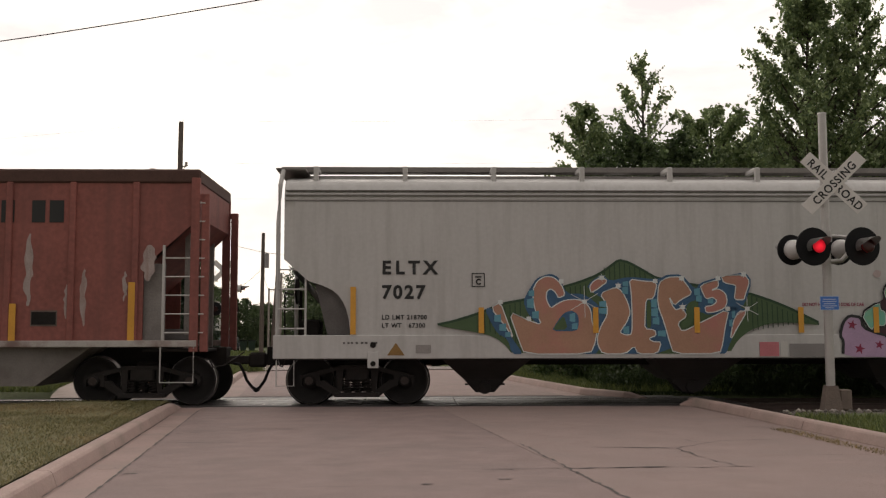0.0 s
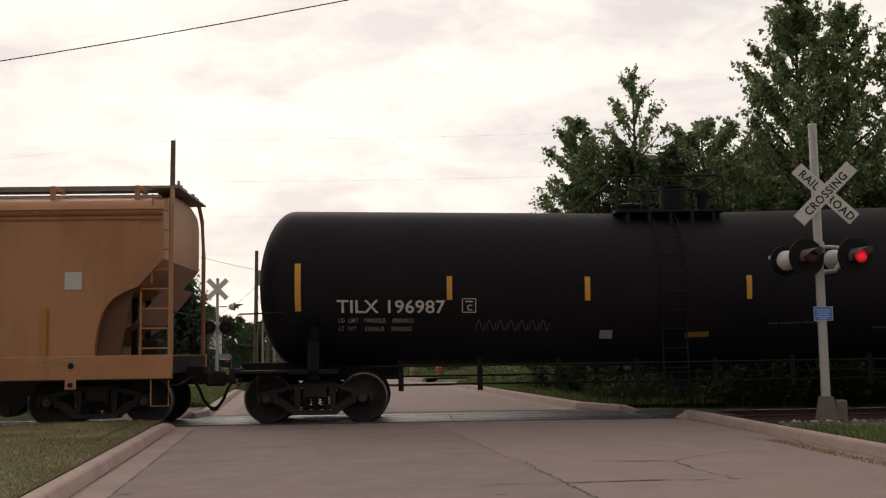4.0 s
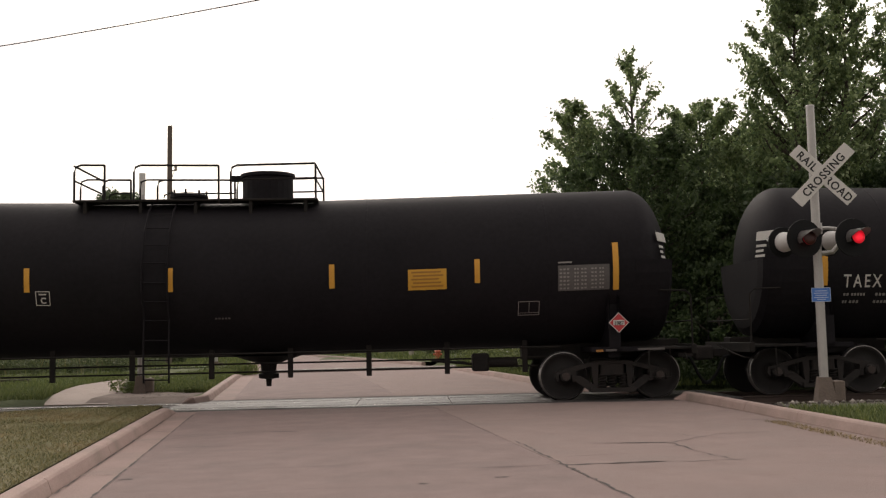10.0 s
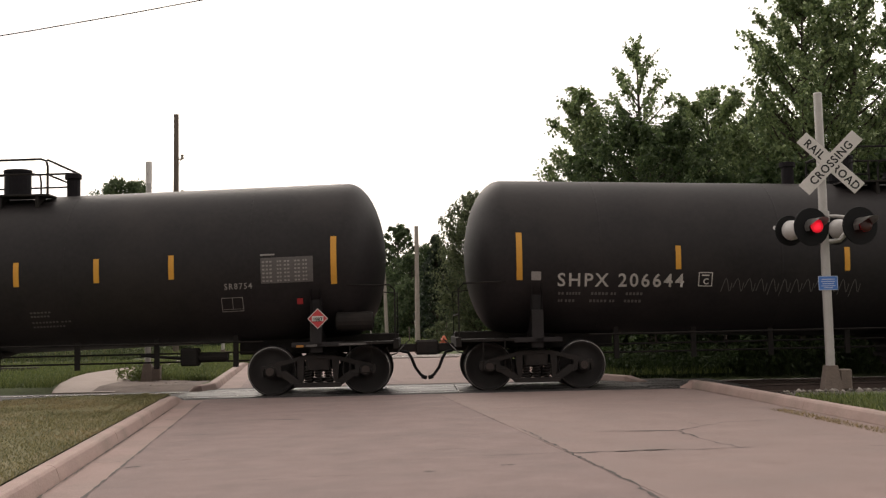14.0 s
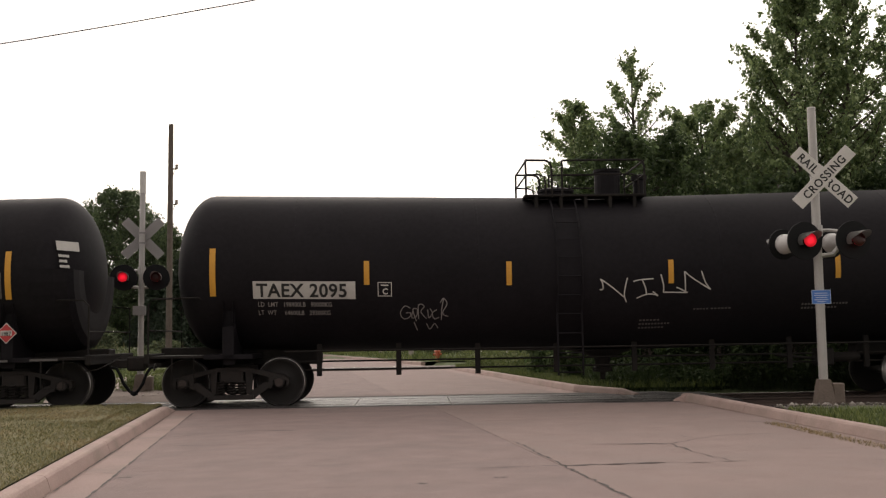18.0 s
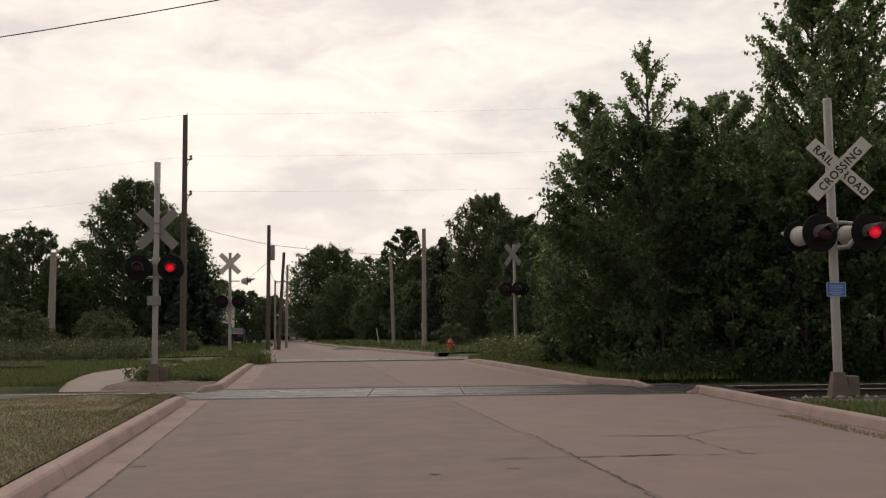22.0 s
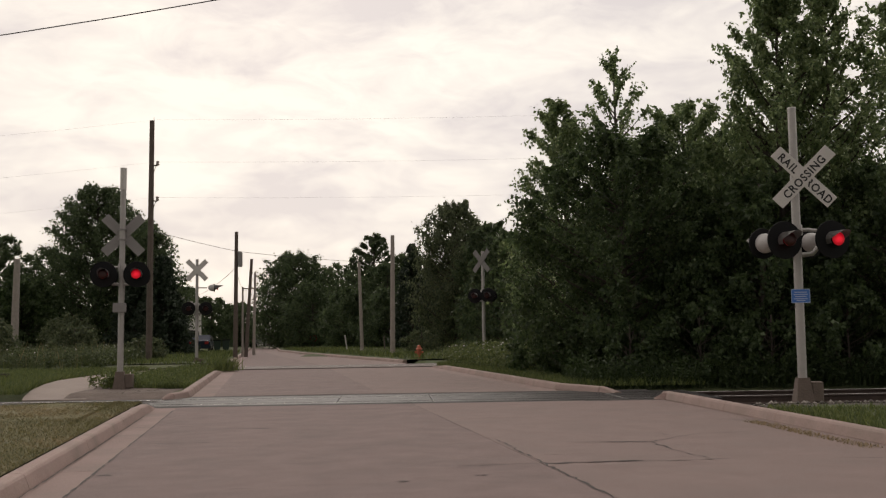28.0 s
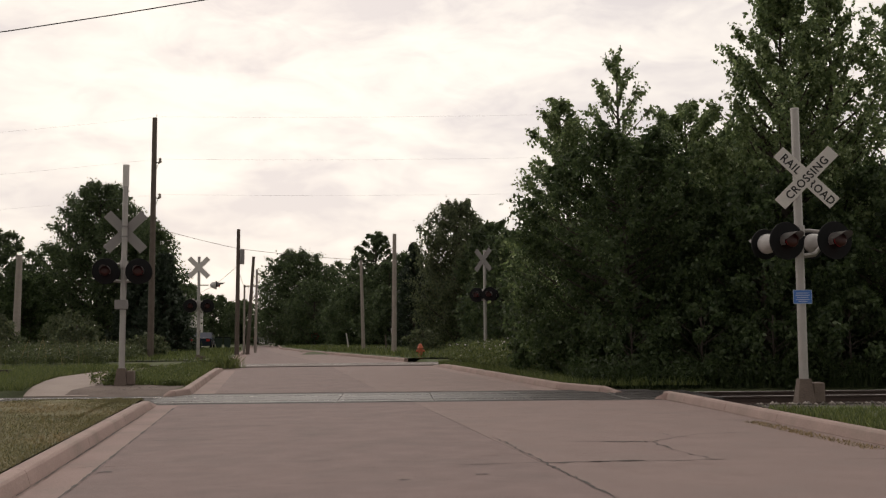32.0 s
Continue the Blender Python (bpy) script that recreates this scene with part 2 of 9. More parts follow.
M_WHITE = mat("sign_white", (0.60, 0.57, 0.545), 0.5, vary=0.08, scale=4)
M_SIGNBACK = mat("sign_back_aluminium", (0.27, 0.255, 0.25), 0.55, 0.3, vary=0.08)
M_BLACK = mat("black_paint", (0.009, 0.009, 0.010), 0.75, vary=0.2, spec=0.2)
M_INK = mat("black_lettering", (0.012, 0.012, 0.012), 0.6, vary=0.1)
M_BLUE = mat("sign_blue", (0.05, 0.17, 0.52), 0.5, vary=0.08)
M_PALEBLUE = mat("sign_text_pale", (0.45, 0.52, 0.66), 0.5, vary=0.05)
M_LENS = mat("dark_red_lens", (0.045, 0.003, 0.003), 0.35, vary=0.15, scale=20)
M_LIT = glow_mat("lit_red_lens", (1.0, 0.012, 0.035), 1.0)
M_HOOD = mat("worn_hood_and_shaded_blade", (0.20, 0.19, 0.185), 0.6, vary=0.2, scale=8)
M_HOUSING = mat("lamp_housing_paint", (0.52, 0.50, 0.49), 0.5, vary=0.12, scale=6)
M_TANK = mat("tank_black", (0.0125, 0.0110, 0.0132), 0.62, vary=0.3, scale=0.8, fine=12, dirt=(0.016, 0.0135, 0.015), dirt_amt=0.4, dirt_scale=0.5, spec=0.10)
M_TANK2 = mat("tank_faded_black", (0.017, 0.0145, 0.0155), 0.55, vary=0.3, scale=0.8, fine=12, dirt=(0.04, 0.033, 0.031), dirt_amt=0.45, dirt_scale=0.5, spec=0.25)
M_UNDER = mat("underframe_black", (0.0155, 0.0135, 0.0128), 0.8, vary=0.4, scale=3, spec=0.2, dirt=(0.03, 0.023, 0.019), dirt_amt=0.5, dirt_scale=2)
M_TRUCK = mat("truck_iron", (0.0145, 0.011, 0.010), 0.8, vary=0.4, scale=5, fine=40, bump=0.4, dirt=(0.030, 0.020, 0.0165), dirt_amt=0.5, dirt_scale=3)
M_WHEEL = mat("wheel_steel", (0.0125, 0.0100, 0.0095), 0.8, 0.0, vary=0.3, scale=6, dirt=(0.018, 0.0115, 0.0105), dirt_amt=0.5, dirt_scale=2.5)
M_TREAD = mat("wheel_tread", (0.36, 0.34, 0.33), 0.38, 1.0, vary=0.15)
M_HUB = mat("axle_cap", (0.05, 0.037, 0.033), 0.6, 0.4, vary=0.3, scale=10)
M_STRIPE = mat("reflector_yellow", (0.62, 0.30, 0.035), 0.5, vary=0.12, scale=4)
M_PLACARD_Y = mat("warning_panel_yellow", (0.58, 0.30, 0.03), 0.5, vary=0.1)
M_PLACARDL = mat("warning_panel_print", (0.33, 0.15, 0.02), 0.5, vary=0.15, scale=8)
M_TEXT = mat("stencil_white", (0.54, 0.51, 0.48), 0.6, vary=0.15, scale=8)
M_TEXTG = mat("stencil_grey", (0.26, 0.24, 0.23), 0.6, vary=0.2, scale=8)
M_TEXTD = mat("stencil_dim", (0.10, 0.09, 0.088), 0.6, vary=0.2, scale=8)
M_RED = mat("placard_red", (0.45, 0.035, 0.04), 0.5, vary=0.12)
M_HGREY = mat("hopper_grey_paint", (0.475, 0.462, 0.45), 0.5, vary=0.08, scale=0.6, fine=14, dirt=(0.34, 0.32, 0.305), dirt_amt=0.45, dirt_scale=0.9, streak=True)
M_HORANGE = mat("hopper_orange_paint", (0.41, 0.19, 0.083), 0.5, vary=0.10, scale=0.7, fine=14, dirt=(0.26, 0.098, 0.045), dirt_amt=0.8, dirt_scale=0.5, streak=(1.6, 1.6, 0.45))
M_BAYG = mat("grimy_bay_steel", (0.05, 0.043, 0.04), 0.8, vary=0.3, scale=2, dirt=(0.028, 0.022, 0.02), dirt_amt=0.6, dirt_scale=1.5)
M_WEBL = mat("weathered_end_grey", (0.235, 0.215, 0.205), 0.75, vary=0.3, scale=2, dirt=(0.12, 0.095, 0.085), dirt_amt=0.6, dirt_scale=1.5)
M_WEBG = mat("dark_grey_web", (0.11, 0.10, 0.097), 0.75, vary=0.25, scale=2, dirt=(0.06, 0.053, 0.05), dirt_amt=0.5, dirt_scale=1.5)
M_WEBO = mat("dark_orange_web", (0.12, 0.052, 0.026), 0.75, vary=0.25, scale=2, dirt=(0.06, 0.03, 0.02), dirt_amt=0.5, dirt_scale=1.5)
M_HBAY = mat("hopper_bay_grey", (0.20, 0.18, 0.165), 0.8, vary=0.2, scale=2, dirt=(0.09, 0.075, 0.065), dirt_amt=0.7, dirt_scale=1.2)
M_HSILL = mat("worn_white_sill", (0.40, 0.37, 0.35), 0.8, vary=0.2, scale=3, dirt=(0.13, 0.06, 0.05), dirt_amt=0.8, dirt_scale=1.6)
M_HRED = mat("hopper_oxide_red_paint", (0.25, 0.079, 0.065), 0.7, vary=0.28, scale=1.0, fine=12, dirt=(0.16, 0.058, 0.05), dirt_amt=0.7, dirt_scale=0.45, streak=(5, 5, 0.6))
M_HRUN = mat("pale_run_stain", (0.34, 0.275, 0.26), 0.7, vary=0.3, scale=4, dirt=(0.24, 0.13, 0.115), dirt_amt=0.7, dirt_scale=1.6, streak=True)
M_SLOPE = mat("grimy_slope_sheet", (0.145, 0.11, 0.095), 0.8, vary=0.3, scale=2, dirt=(0.06, 0.04, 0.033), dirt_amt=0.6, dirt_scale=1.2)
M_HRUST = mat("dark_rust", (0.075, 0.035, 0.027), 0.8, vary=0.3, scale=3)
M_EAVE = mat("eave_rust_stain", (0.30, 0.10, 0.038), 0.65, vary=0.2, scale=2, dirt=(0.42, 0.17, 0.06), dirt_amt=0.7, dirt_scale=0.8, streak=True)
M_BASE = mat("stained_cast_base", (0.15, 0.115, 0.097), 0.85, vary=0.25, scale=6, fine=40, bump=0.4)
M_ROOFWALK = mat("running_board_grating", (0.19, 0.175, 0.165), 0.6, 0.4, vary=0.2, scale=4)
M_EOT = mat("hydrant_red", (0.50, 0.12, 0.06), 0.5, vary=0.15)
M_HOUSE = mat("siding_white", (0.62, 0.6, 0.58), 0.7, vary=0.06)
M_ROOF = mat("roof_shingle", (0.12, 0.105, 0.1), 0.9, vary=0.25, scale=4)
M_GLASS = mat("dark_glass", (0.02, 0.022, 0.025), 0.08, vary=0.1)
M_WIRE = mat("wire_black", (0.03, 0.028, 0.03), 0.6)
M_WIREG = mat("wire_grey", (0.30, 0.29, 0.29), 0.6)
M_CARBLUE = mat("car_paint_blue", (0.015, 0.024, 0.05), 0.25, vary=0.05)
M_CARBLACK = mat("car_paint_black", (0.015, 0.015, 0.017), 0.25, vary=0.05)
M_CARWHITE = mat("car_paint_white", (0.6, 0.6, 0.6), 0.3, vary=0.05)
M_TAIL = mat("tail_lamp_red", (0.4, 0.02, 0.02), 0.3)
G_GREEN = mat("spray_green", (0.055, 0.10, 0.04), 0.6, vary=0.15, scale=6)
G_BLUE = mat("spray_blue", (0.035, 0.10, 0.19), 0.6, vary=0.2, scale=6)
G_SALMON = mat("spray_salmon", (0.37, 0.205, 0.135), 0.6, vary=0.12, scale=3, dirt=(0.47, 0.15, 0.155), dirt_amt=0.55, dirt_scale=1.0)
G_WHITE = mat("spray_white", (0.60, 0.63, 0.62), 0.6, vary=0.1)
G_MINT = mat("spray_mint", (0.15, 0.42, 0.33), 0.6, vary=0.12, scale=3, dirt=(0.27, 0.40, 0.16), dirt_amt=0.75, dirt_scale=2.2)
G_BLACK = mat("spray_black", (0.02, 0.02, 0.022), 0.6, vary=0.2)
G_LILAC = mat("spray_lilac", (0.42, 0.28, 0.42), 0.6, vary=0.15, scale=4)
G_MAROON = mat("spray_maroon", (0.25, 0.02, 0.06), 0.6, vary=0.15)
G_PINK = mat("spray_pink", (0.5, 0.16, 0.18), 0.6, vary=0.15)
G_STEEL = mat("spray_grey_blue", (0.10, 0.13, 0.16), 0.6, vary=0.2, scale=5)
G_FADED2 = mat("spray_thin_dark", (0.09, 0.045, 0.03), 0.7, vary=0.2)
G_WINE = mat("spray_wine", (0.045, 0.014, 0.022), 0.6, vary=0.3, scale=6)
G_GREEND = mat("spray_dark_green", (0.018, 0.05, 0.022), 0.6, vary=0.2, scale=6)
G_SKY = mat("spray_light_blue", (0.10, 0.28, 0.36), 0.6, vary=0.15)
G_HAZEP = mat("spray_pink_haze", (0.42, 0.33, 0.32), 0.6, vary=0.1)
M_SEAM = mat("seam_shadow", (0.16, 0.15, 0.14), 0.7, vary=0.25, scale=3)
M_HRUSTO = mat("seam_rust", (0.22, 0.085, 0.04), 0.7, vary=0.3, scale=3)
G_HAZE = mat("spray_violet_haze", (0.33, 0.29, 0.34), 0.6, vary=0.1)
G_PRIMER = mat("primer_grey", (0.22, 0.205, 0.20), 0.6, vary=0.12)
M_STRIPEO = mat("reflector_dull", (0.40, 0.17, 0.03), 0.6, vary=0.2, scale=5)
M_TEXTP = mat("stencil_patch_pale", (0.50, 0.48, 0.455), 0.6, vary=0.1)
M_TEXTW = mat("stencil_worn", (0.40, 0.375, 0.35), 0.6, vary=0.35, scale=14)
M_PLACARDO = mat("warning_panel_faded", (0.24, 0.13, 0.035), 0.6, vary=0.3, scale=8)
M_MARKG = mat("lettering_green", (0.12, 0.22, 0.06), 0.6, vary=0.1)
M_EMB_BLUE = mat("emblem_blue", (0.20, 0.34, 0.55), 0.5, vary=0.12)
M_EMB_GREEN = mat("emblem_green", (0.34, 0.46, 0.16), 0.5, vary=0.12)
M_PINKLABEL = mat("paper_pink", (0.45, 0.30, 0.27), 0.6, vary=0.12)
G_FADED = mat("spray_faded_brown", (0.17, 0.075, 0.045), 0.7, vary=0.2, scale=5)


# ---- mesh tools ----
def finish(bm, name, material, smooth=False):
    me = bpy.data.meshes.new(name)
    bm.to_mesh(me)
    bm.free()
    for m in (material if isinstance(material, (list, tuple)) else [material]):
        me.materials.append(m)
    if smooth:
        me.polygons.foreach_set("use_smooth", [True] * len(me.polygons))
    return me


def part(name, bm, material, parent=None, label="", smooth=False, m=None):
    """Links a bmesh (or a ready mesh) as one object, under a thing or a part."""
    me = bm if isinstance(bm, bpy.types.Mesh) else finish(bm, name, material, smooth)
    ob = new(name, me)
    if parent is not None:
        ob.parent = parent
    if m is not None:
        ob.matrix_local = m
    if label:
        ob["label"] = label
    return ob


def thing(name, label, category, m=None, group="", kind=""):
    ob = new(name)
    ob.empty_display_size = 0.3
    if m is not None:
        ob.matrix_world = m
    return tagged(ob, label, category, group, kind)


def BM():
    return bmesh.new()


def box(bm, x0, x1, y0, y1, z0, z1, m=None):
    v = [bm.verts.new((x, y, z)) for x in (x0, x1) for y in (y0, y1) for z in (z0, z1)]
    f = [bm.faces.new([v[i] for i in q]) for q in ((0, 1, 3, 2), (4, 6, 7, 5), (0, 4, 5, 1), (2, 3, 7, 6), (0, 2, 6, 4), (1, 5, 7, 3))]
    if m is not None:
        bmesh.ops.transform(bm, matrix=m, verts=v)
    return f


def bbox(bm, x0, x1, y0, y1, z0, z1, bev=0.01, m=None):
    """A box with chamfered edges."""
    b2 = bmesh.new()
    box(b2, x0, x1, y0, y1, z0, z1)
    bmesh.ops.bevel(b2, geom=b2.edges[:], offset=bev, segments=1, affect="EDGES")
    if m is not None:
        b2.transform(m)
    join(bm, b2)


def join(bm, b2):
    vm = {v: bm.verts.new(v.co) for v in b2.verts}
    for f in b2.faces:
        nf = bm.faces.new([vm[v] for v in f.verts])
        nf.smooth, nf.material_index = f.smooth, f.material_index
    b2.free()


def ring(bm, c, ax, r, n, start=0.0):
    ax = Vector(ax).normalized()
    a = ax.cross((0, 0, 1) if abs(ax.z) < 0.9 else (1, 0, 0)).normalized()
    b = ax.cross(a)
    return [bm.verts.new(Vector(c) + r * (math.cos(start + 2 * math.pi * i / n) * a + math.sin(start + 2 * math.pi * i / n) * b)) for i in range(n)]


def bridge(bm, r0, r1):
    n = len(r0)
    for i in range(n):
        bm.faces.new((r0[i], r0[(i + 1) % n], r1[(i + 1) % n], r1[i]))


def rod(bm, p0, p1, r0, r1=None, n=8, cap=True):
    p0, p1 = Vector(p0), Vector(p1)
    r1 = r0 if r1 is None else r1
    a, b = ring(bm, p0, p1 - p0, r0, n), ring(bm, p1, p1 - p0, r1, n)
    bridge(bm, a, b)
    if cap:
        bm.faces.new(a[::-1])
        bm.faces.new(b)


def tube(bm, pts, r, n=6, r1=None):
    """A bent tube through points, with an optional taper."""
    pts = [Vector(p) for p in pts]
    prev = None
    up = Vector((0, 0, 1))
    for i, p in enumerate(pts):
        d = (pts[min(i + 1, len(pts) - 1)] - pts[max(i - 1, 0)]).normalized()
        a = d.cross(up)
        if a.length < 0.2:
            a = d.cross(Vector((1, 0, 0)))
        a.normalize()
        b = d.cross(a)
        rr = r if r1 is None else r + (r1 - r) * i / (len(pts) - 1)
        cur = [bm.verts.new(p + rr * (math.cos(2 * math.pi * k / n) * a + math.sin(2 * math.pi * k / n) * b)) for k in range(n)]
        if prev:
            bridge(bm, prev, cur)
        else:
            bm.faces.new(cur[::-1])
        prev = cur
    bm.faces.new(prev)


def lathe(bm, prof, c=(0, 0, 0), axis="x", n=24):
    """prof: (along, radius) pairs, revolved about an axis through c."""
    ax = {"x": Vector((1, 0, 0)), "y": Vector((0, 1, 0)), "z": Vector((0, 0, 1))}[axis]
    prev = None
    for along, r in prof:
        cur = ring(bm, Vector(c) + ax * along, ax, max(r, 1e-4), n)
        if prev:
            bridge(bm, prev, cur)
        else:
            bm.faces.new(cur[::-1])
        prev = cur
    bm.faces.new(prev)


def slab(bm, pts, z0, z1):
    """A prism on a plan outline."""
    lo = [bm.verts.new((x, y, z0)) for x, y in pts]
    hi = [bm.verts.new((x, y, z1)) for x, y in pts]
    bm.faces.new(lo[::-1])
    bm.faces.new(hi)
    bridge(bm, lo, hi)


def plate(bm, pts, y0, y1):
    """A prism on an outline in x and z."""
    lo = [bm.verts.new((x, y0, z)) for x, z in pts]
    hi = [bm.verts.new((x, y1, z)) for x, z in pts]
    bm.faces.new(lo)
    bm.faces.new(hi[::-1])
    bridge(bm, lo, hi)


TEXTS = {}


def text_mesh(words, size, material, align="LEFT", bold=0.0, squeeze=1.0, spacing=1.0):
    """A mesh of lettering in the x-z plane, facing -y."""
    cu = bpy.data.curves.new("lettering", "FONT")
    cu.body, cu.size, cu.align_x, cu.offset, cu.space_character = words, size, align, bold, spacing
    cu.resolution_u = 3
    ob = bpy.data.objects.new("lettering", cu)
    scene.collection.objects.link(ob)
    me = bpy.data.meshes.new_from_object(ob.evaluated_get(bpy.context.evaluated_depsgraph_get()))
    bpy.data.objects.remove(ob)
    bpy.data.curves.remove(cu)
    me.transform(Matrix.Diagonal((squeeze, 1, 1, 1)))
    me.transform(Matrix.Rotation(radians(90), 4, "X"))
    me.materials.clear()
    me.materials.append(material)
    return me


# ---- the plan: track frame and road frame ----
TRACK = pose(0, 20.42, 0, 0, 0, 1.5)      # x along the rails, y away from the camera, z = 0 on the rail heads
TRACK2 = pose(-4, 41.6, 0.045, 0, 0, 5)
ROAD = pose(-1.6, 0, 0, 0, 0, 8.36)       # y along the road, x = 0 on the joint of the gutter pan
TRACK_I, ROAD_I, TRACK2_I = TRACK.inverted(), ROAD.inverted(), TRACK2.inverted()


def road_xy(x, y):
    p = ROAD @ Vector((x, y, 0))
    return p.x, p.y


def quads_mesh(name, verts, material, smooth=False):
    """A mesh of loose quads from an array of corners."""
    n = len(verts) // 4
    me = bpy.data.meshes.new(name)
    me.vertices.add(n * 4)
    me.vertices.foreach_set("co", np.asarray(verts, dtype=np.float32).ravel())
    me.loops.add(n * 4)
    me.loops.foreach_set("vertex_index", np.arange(n * 4, dtype=np.int32))
    me.polygons.add(n)
    me.polygons.foreach_set("loop_start", np.arange(0, n * 4, 4, dtype=np.int32))
    me.update(calc_edges=True)
    me.materials.append(material)
    return me


def right_edge(y):
    """The face of the kerb on the other side of the road, in road coordinates."""
    if y < 19.3:
        return 7.9 + max(0.0, min(1.0, (y - 7) / 10)) * 0.9
    return float(np.interp(y, (42, 46.5, 54, 63, 72, 90), (7.9, 7.6, 6.6, 5.4, 4.2, 2.6)))


def walk_edge(y):
    """The outer edge of the sidewalk beyond the rails."""
    return float(np.interp(y, (21.8, 22.6, 24.4, 26.6, 28.8, 31.7, 35.0, 40.0), (-8.3, -8.55, -9.05, -9.55, -9.95, -10.05, -10.0, -9.75)))


def ground_height(x, y):
    t = TRACK_I @ Vector((x, y, 0))
    r = ROAD_I @ Vector((x, y, 0))
    if -1.3 < r.x < right_edge(r.y) + 0.6:
        return -0.20
    t2 = TRACK2_I @ Vector((x, y, 0))
    side = 0.10 if r.x < 0 else 0.08
    if t.y < 0 and r.x > 0:
        side = 0.10 - 0.25 * max(0, min(1, (t.y + 4.5) / 1.5))
    for d, low in ((abs(t.y), -0.28), (abs(t2.y), -0.12)):
        k = max(0.0, min(1.0, (d - 2.0) / 1.3))
        side = min(side, low + (side - low) * k)
    # the sidewalk and the trodden dirt lie in a shallow bed
    if 21.4 < y < 40.5 and walk_edge(y) - 0.05 < x < walk_edge(y) + 1.35 or (21.4 < y < 25.4 and -8.2 < x < -5.0) or (x < -6.6 and 14.5 < y < 18.6 and 0.92 * (y - 17.6) - 9.9 < x < 0.92 * (y - 17.6) - 7.5):
        return -0.06
    return side + 0.03 * noise.noise(Vector((x * 0.4, y * 0.4, 0)))


def build_ground():
    xs = sorted({*np.arange(-16, 18, 0.4).round(2), -3000, -1200, -500, -220, -120, -80, -60, -45, -35, -28, -22, 22, 28, 36, 50, 70, 110, 220, 500, 1200, 3000})
    ys = sorted({*np.arange(3, 48, 0.4).round(2), -3000, -1000, -300, -100, -40, -20, -8, 0, 52, 58, 66, 76, 90, 110, 140, 200, 320, 600, 1200, 3000})
    bm = BM()
    g = [[bm.verts.new((x, y, ground_height(x, y) if abs(x) < 40 and -10 < y < 60 else (-0.2 if -4 < (ROAD_I @ Vector((x, y, 0))).x < 4 else 0.08))) for y in ys] for x in xs]
    for i in range(len(xs) - 1):
        for j in range(len(ys) - 1):
            bm.faces.new((g[i][j], g[i + 1][j], g[i + 1][j + 1], g[i][j + 1]))
    ob = part("ground", bm, M_GROUND, smooth=True)
    tagged(ob, "rough green grass and weeds reaching the horizon", "ground", kind="structure")
    # grass banks that close in on the far road
    for name, side in (("bank_1", 1), ("bank_2", -1)):
        bm = BM()
        prev = None
        for y in (46.2, 50, 54, 58, 63, 68, 72, 80, 90, 110, 130):
            edge = right_edge(y) + 0.22 if side > 0 else -0.22
            cur = [bm.verts.new((*road_xy(edge + side * o, y), z + 0.02 * math.sin(y + o))) for o, z in ((0, -0.2), (0, 0.11), (1.2, 0.16), (4, 0.26 if side > 0 else 0.16), (9, 0.3 if side > 0 else 0.14), (16, 0.05))]
            if prev:
                for k in range(5):
                    bm.faces.new((prev[k], prev[k + 1], cur[k + 1], cur[k])[::side])
            prev = cur
        tagged(part(name, bm, M_GROUND, smooth=True), "grass bank beside the far road", "ground", kind="structure")


build_ground()

# ---- road ----
road = thing("road", "pale worn concrete road with cracked slabs", "road", ROAD, kind="structure")


def slab_part(parent, name, pts, z0, z1, material, label=""):
    bm = BM()
    slab(bm, pts, z0, z1)
    bmesh.ops.recalc_face_normals(bm, faces=bm.faces[:])
    return part(name, bm, material, parent, label)


def track_gap(y_local, x):
    """Road y at which the crossing surface begins, for road x (the track lies askew to the road)."""
    # track line in road coordinates
    a = ROAD_I @ (TRACK @ Vector((-6, y_local, 0)))
    b = ROAD_I @ (TRACK @ Vector((6, y_local, 0)))
    return a.y + (b.y - a.y) * (x - a.x) / (b.x - a.x)


JG = 0.0025
cols = [(-0.39, 0.0), (0.0, 4.2), (4.2, 7.35), (7.35, 9.0)]
row_y = [-14, -9, -4.2, 0.6, 5.2, 10.15, 14.9, 99]
for ci, (xa, xb) in enumerate(cols):
    for ya, yb in zip(row_y[:-1], row_y[1:]):
        def clip(x, y):
            return min(y, track_gap(-1.50, x))
        za = xa + JG
        def ex(x, y):
            return min(x, right_edge(y) - 0.002) if ci == 3 else x
        y1a, y1b = clip(xa, yb), clip(xb, yb)
        pts = [(za, ya + JG), (ex(xb - JG, ya), ya + JG), (ex(xb - JG, y1b), y1b - JG), (za, y1a - JG)]
        slab_part(road, "road_slab", pts, -0.2, -0.006 * (ci in (0, 3)), (M_GUTTER, M_CONCL, M_CONC, M_CONC)[ci])
# beyond the crossing
far_rows = [0, 27.6, 33.2, 38.6, 46.5, 54, 62, 72, 90, 130]
for ci, (xa, xb) in enumerate([(0.0, 0.47), (0.47, 4.0), (4.0, 7.45), (7.45, 7.9)]):
    for ya, yb in zip(far_rows[:-1], far_rows[1:]):
        def clip2(x, y):
            return max(y, track_gap(1.95, x))
        ka, kb = right_edge(ya) / 7.9, right_edge(yb) / 7.9
        pts = [(xa * ka + JG, clip2(xa, ya) + JG), (xb * ka - JG, clip2(xb, ya) + JG), (xb * kb - JG, yb - JG), (xa * kb + JG, yb - JG)]
        slab_part(road, "road_slab", pts, -0.2, -0.006 * (ci in (0, 3)), M_GUTTER if ci in (0, 3) else (M_CONCL if ci == 1 else M_CONC))
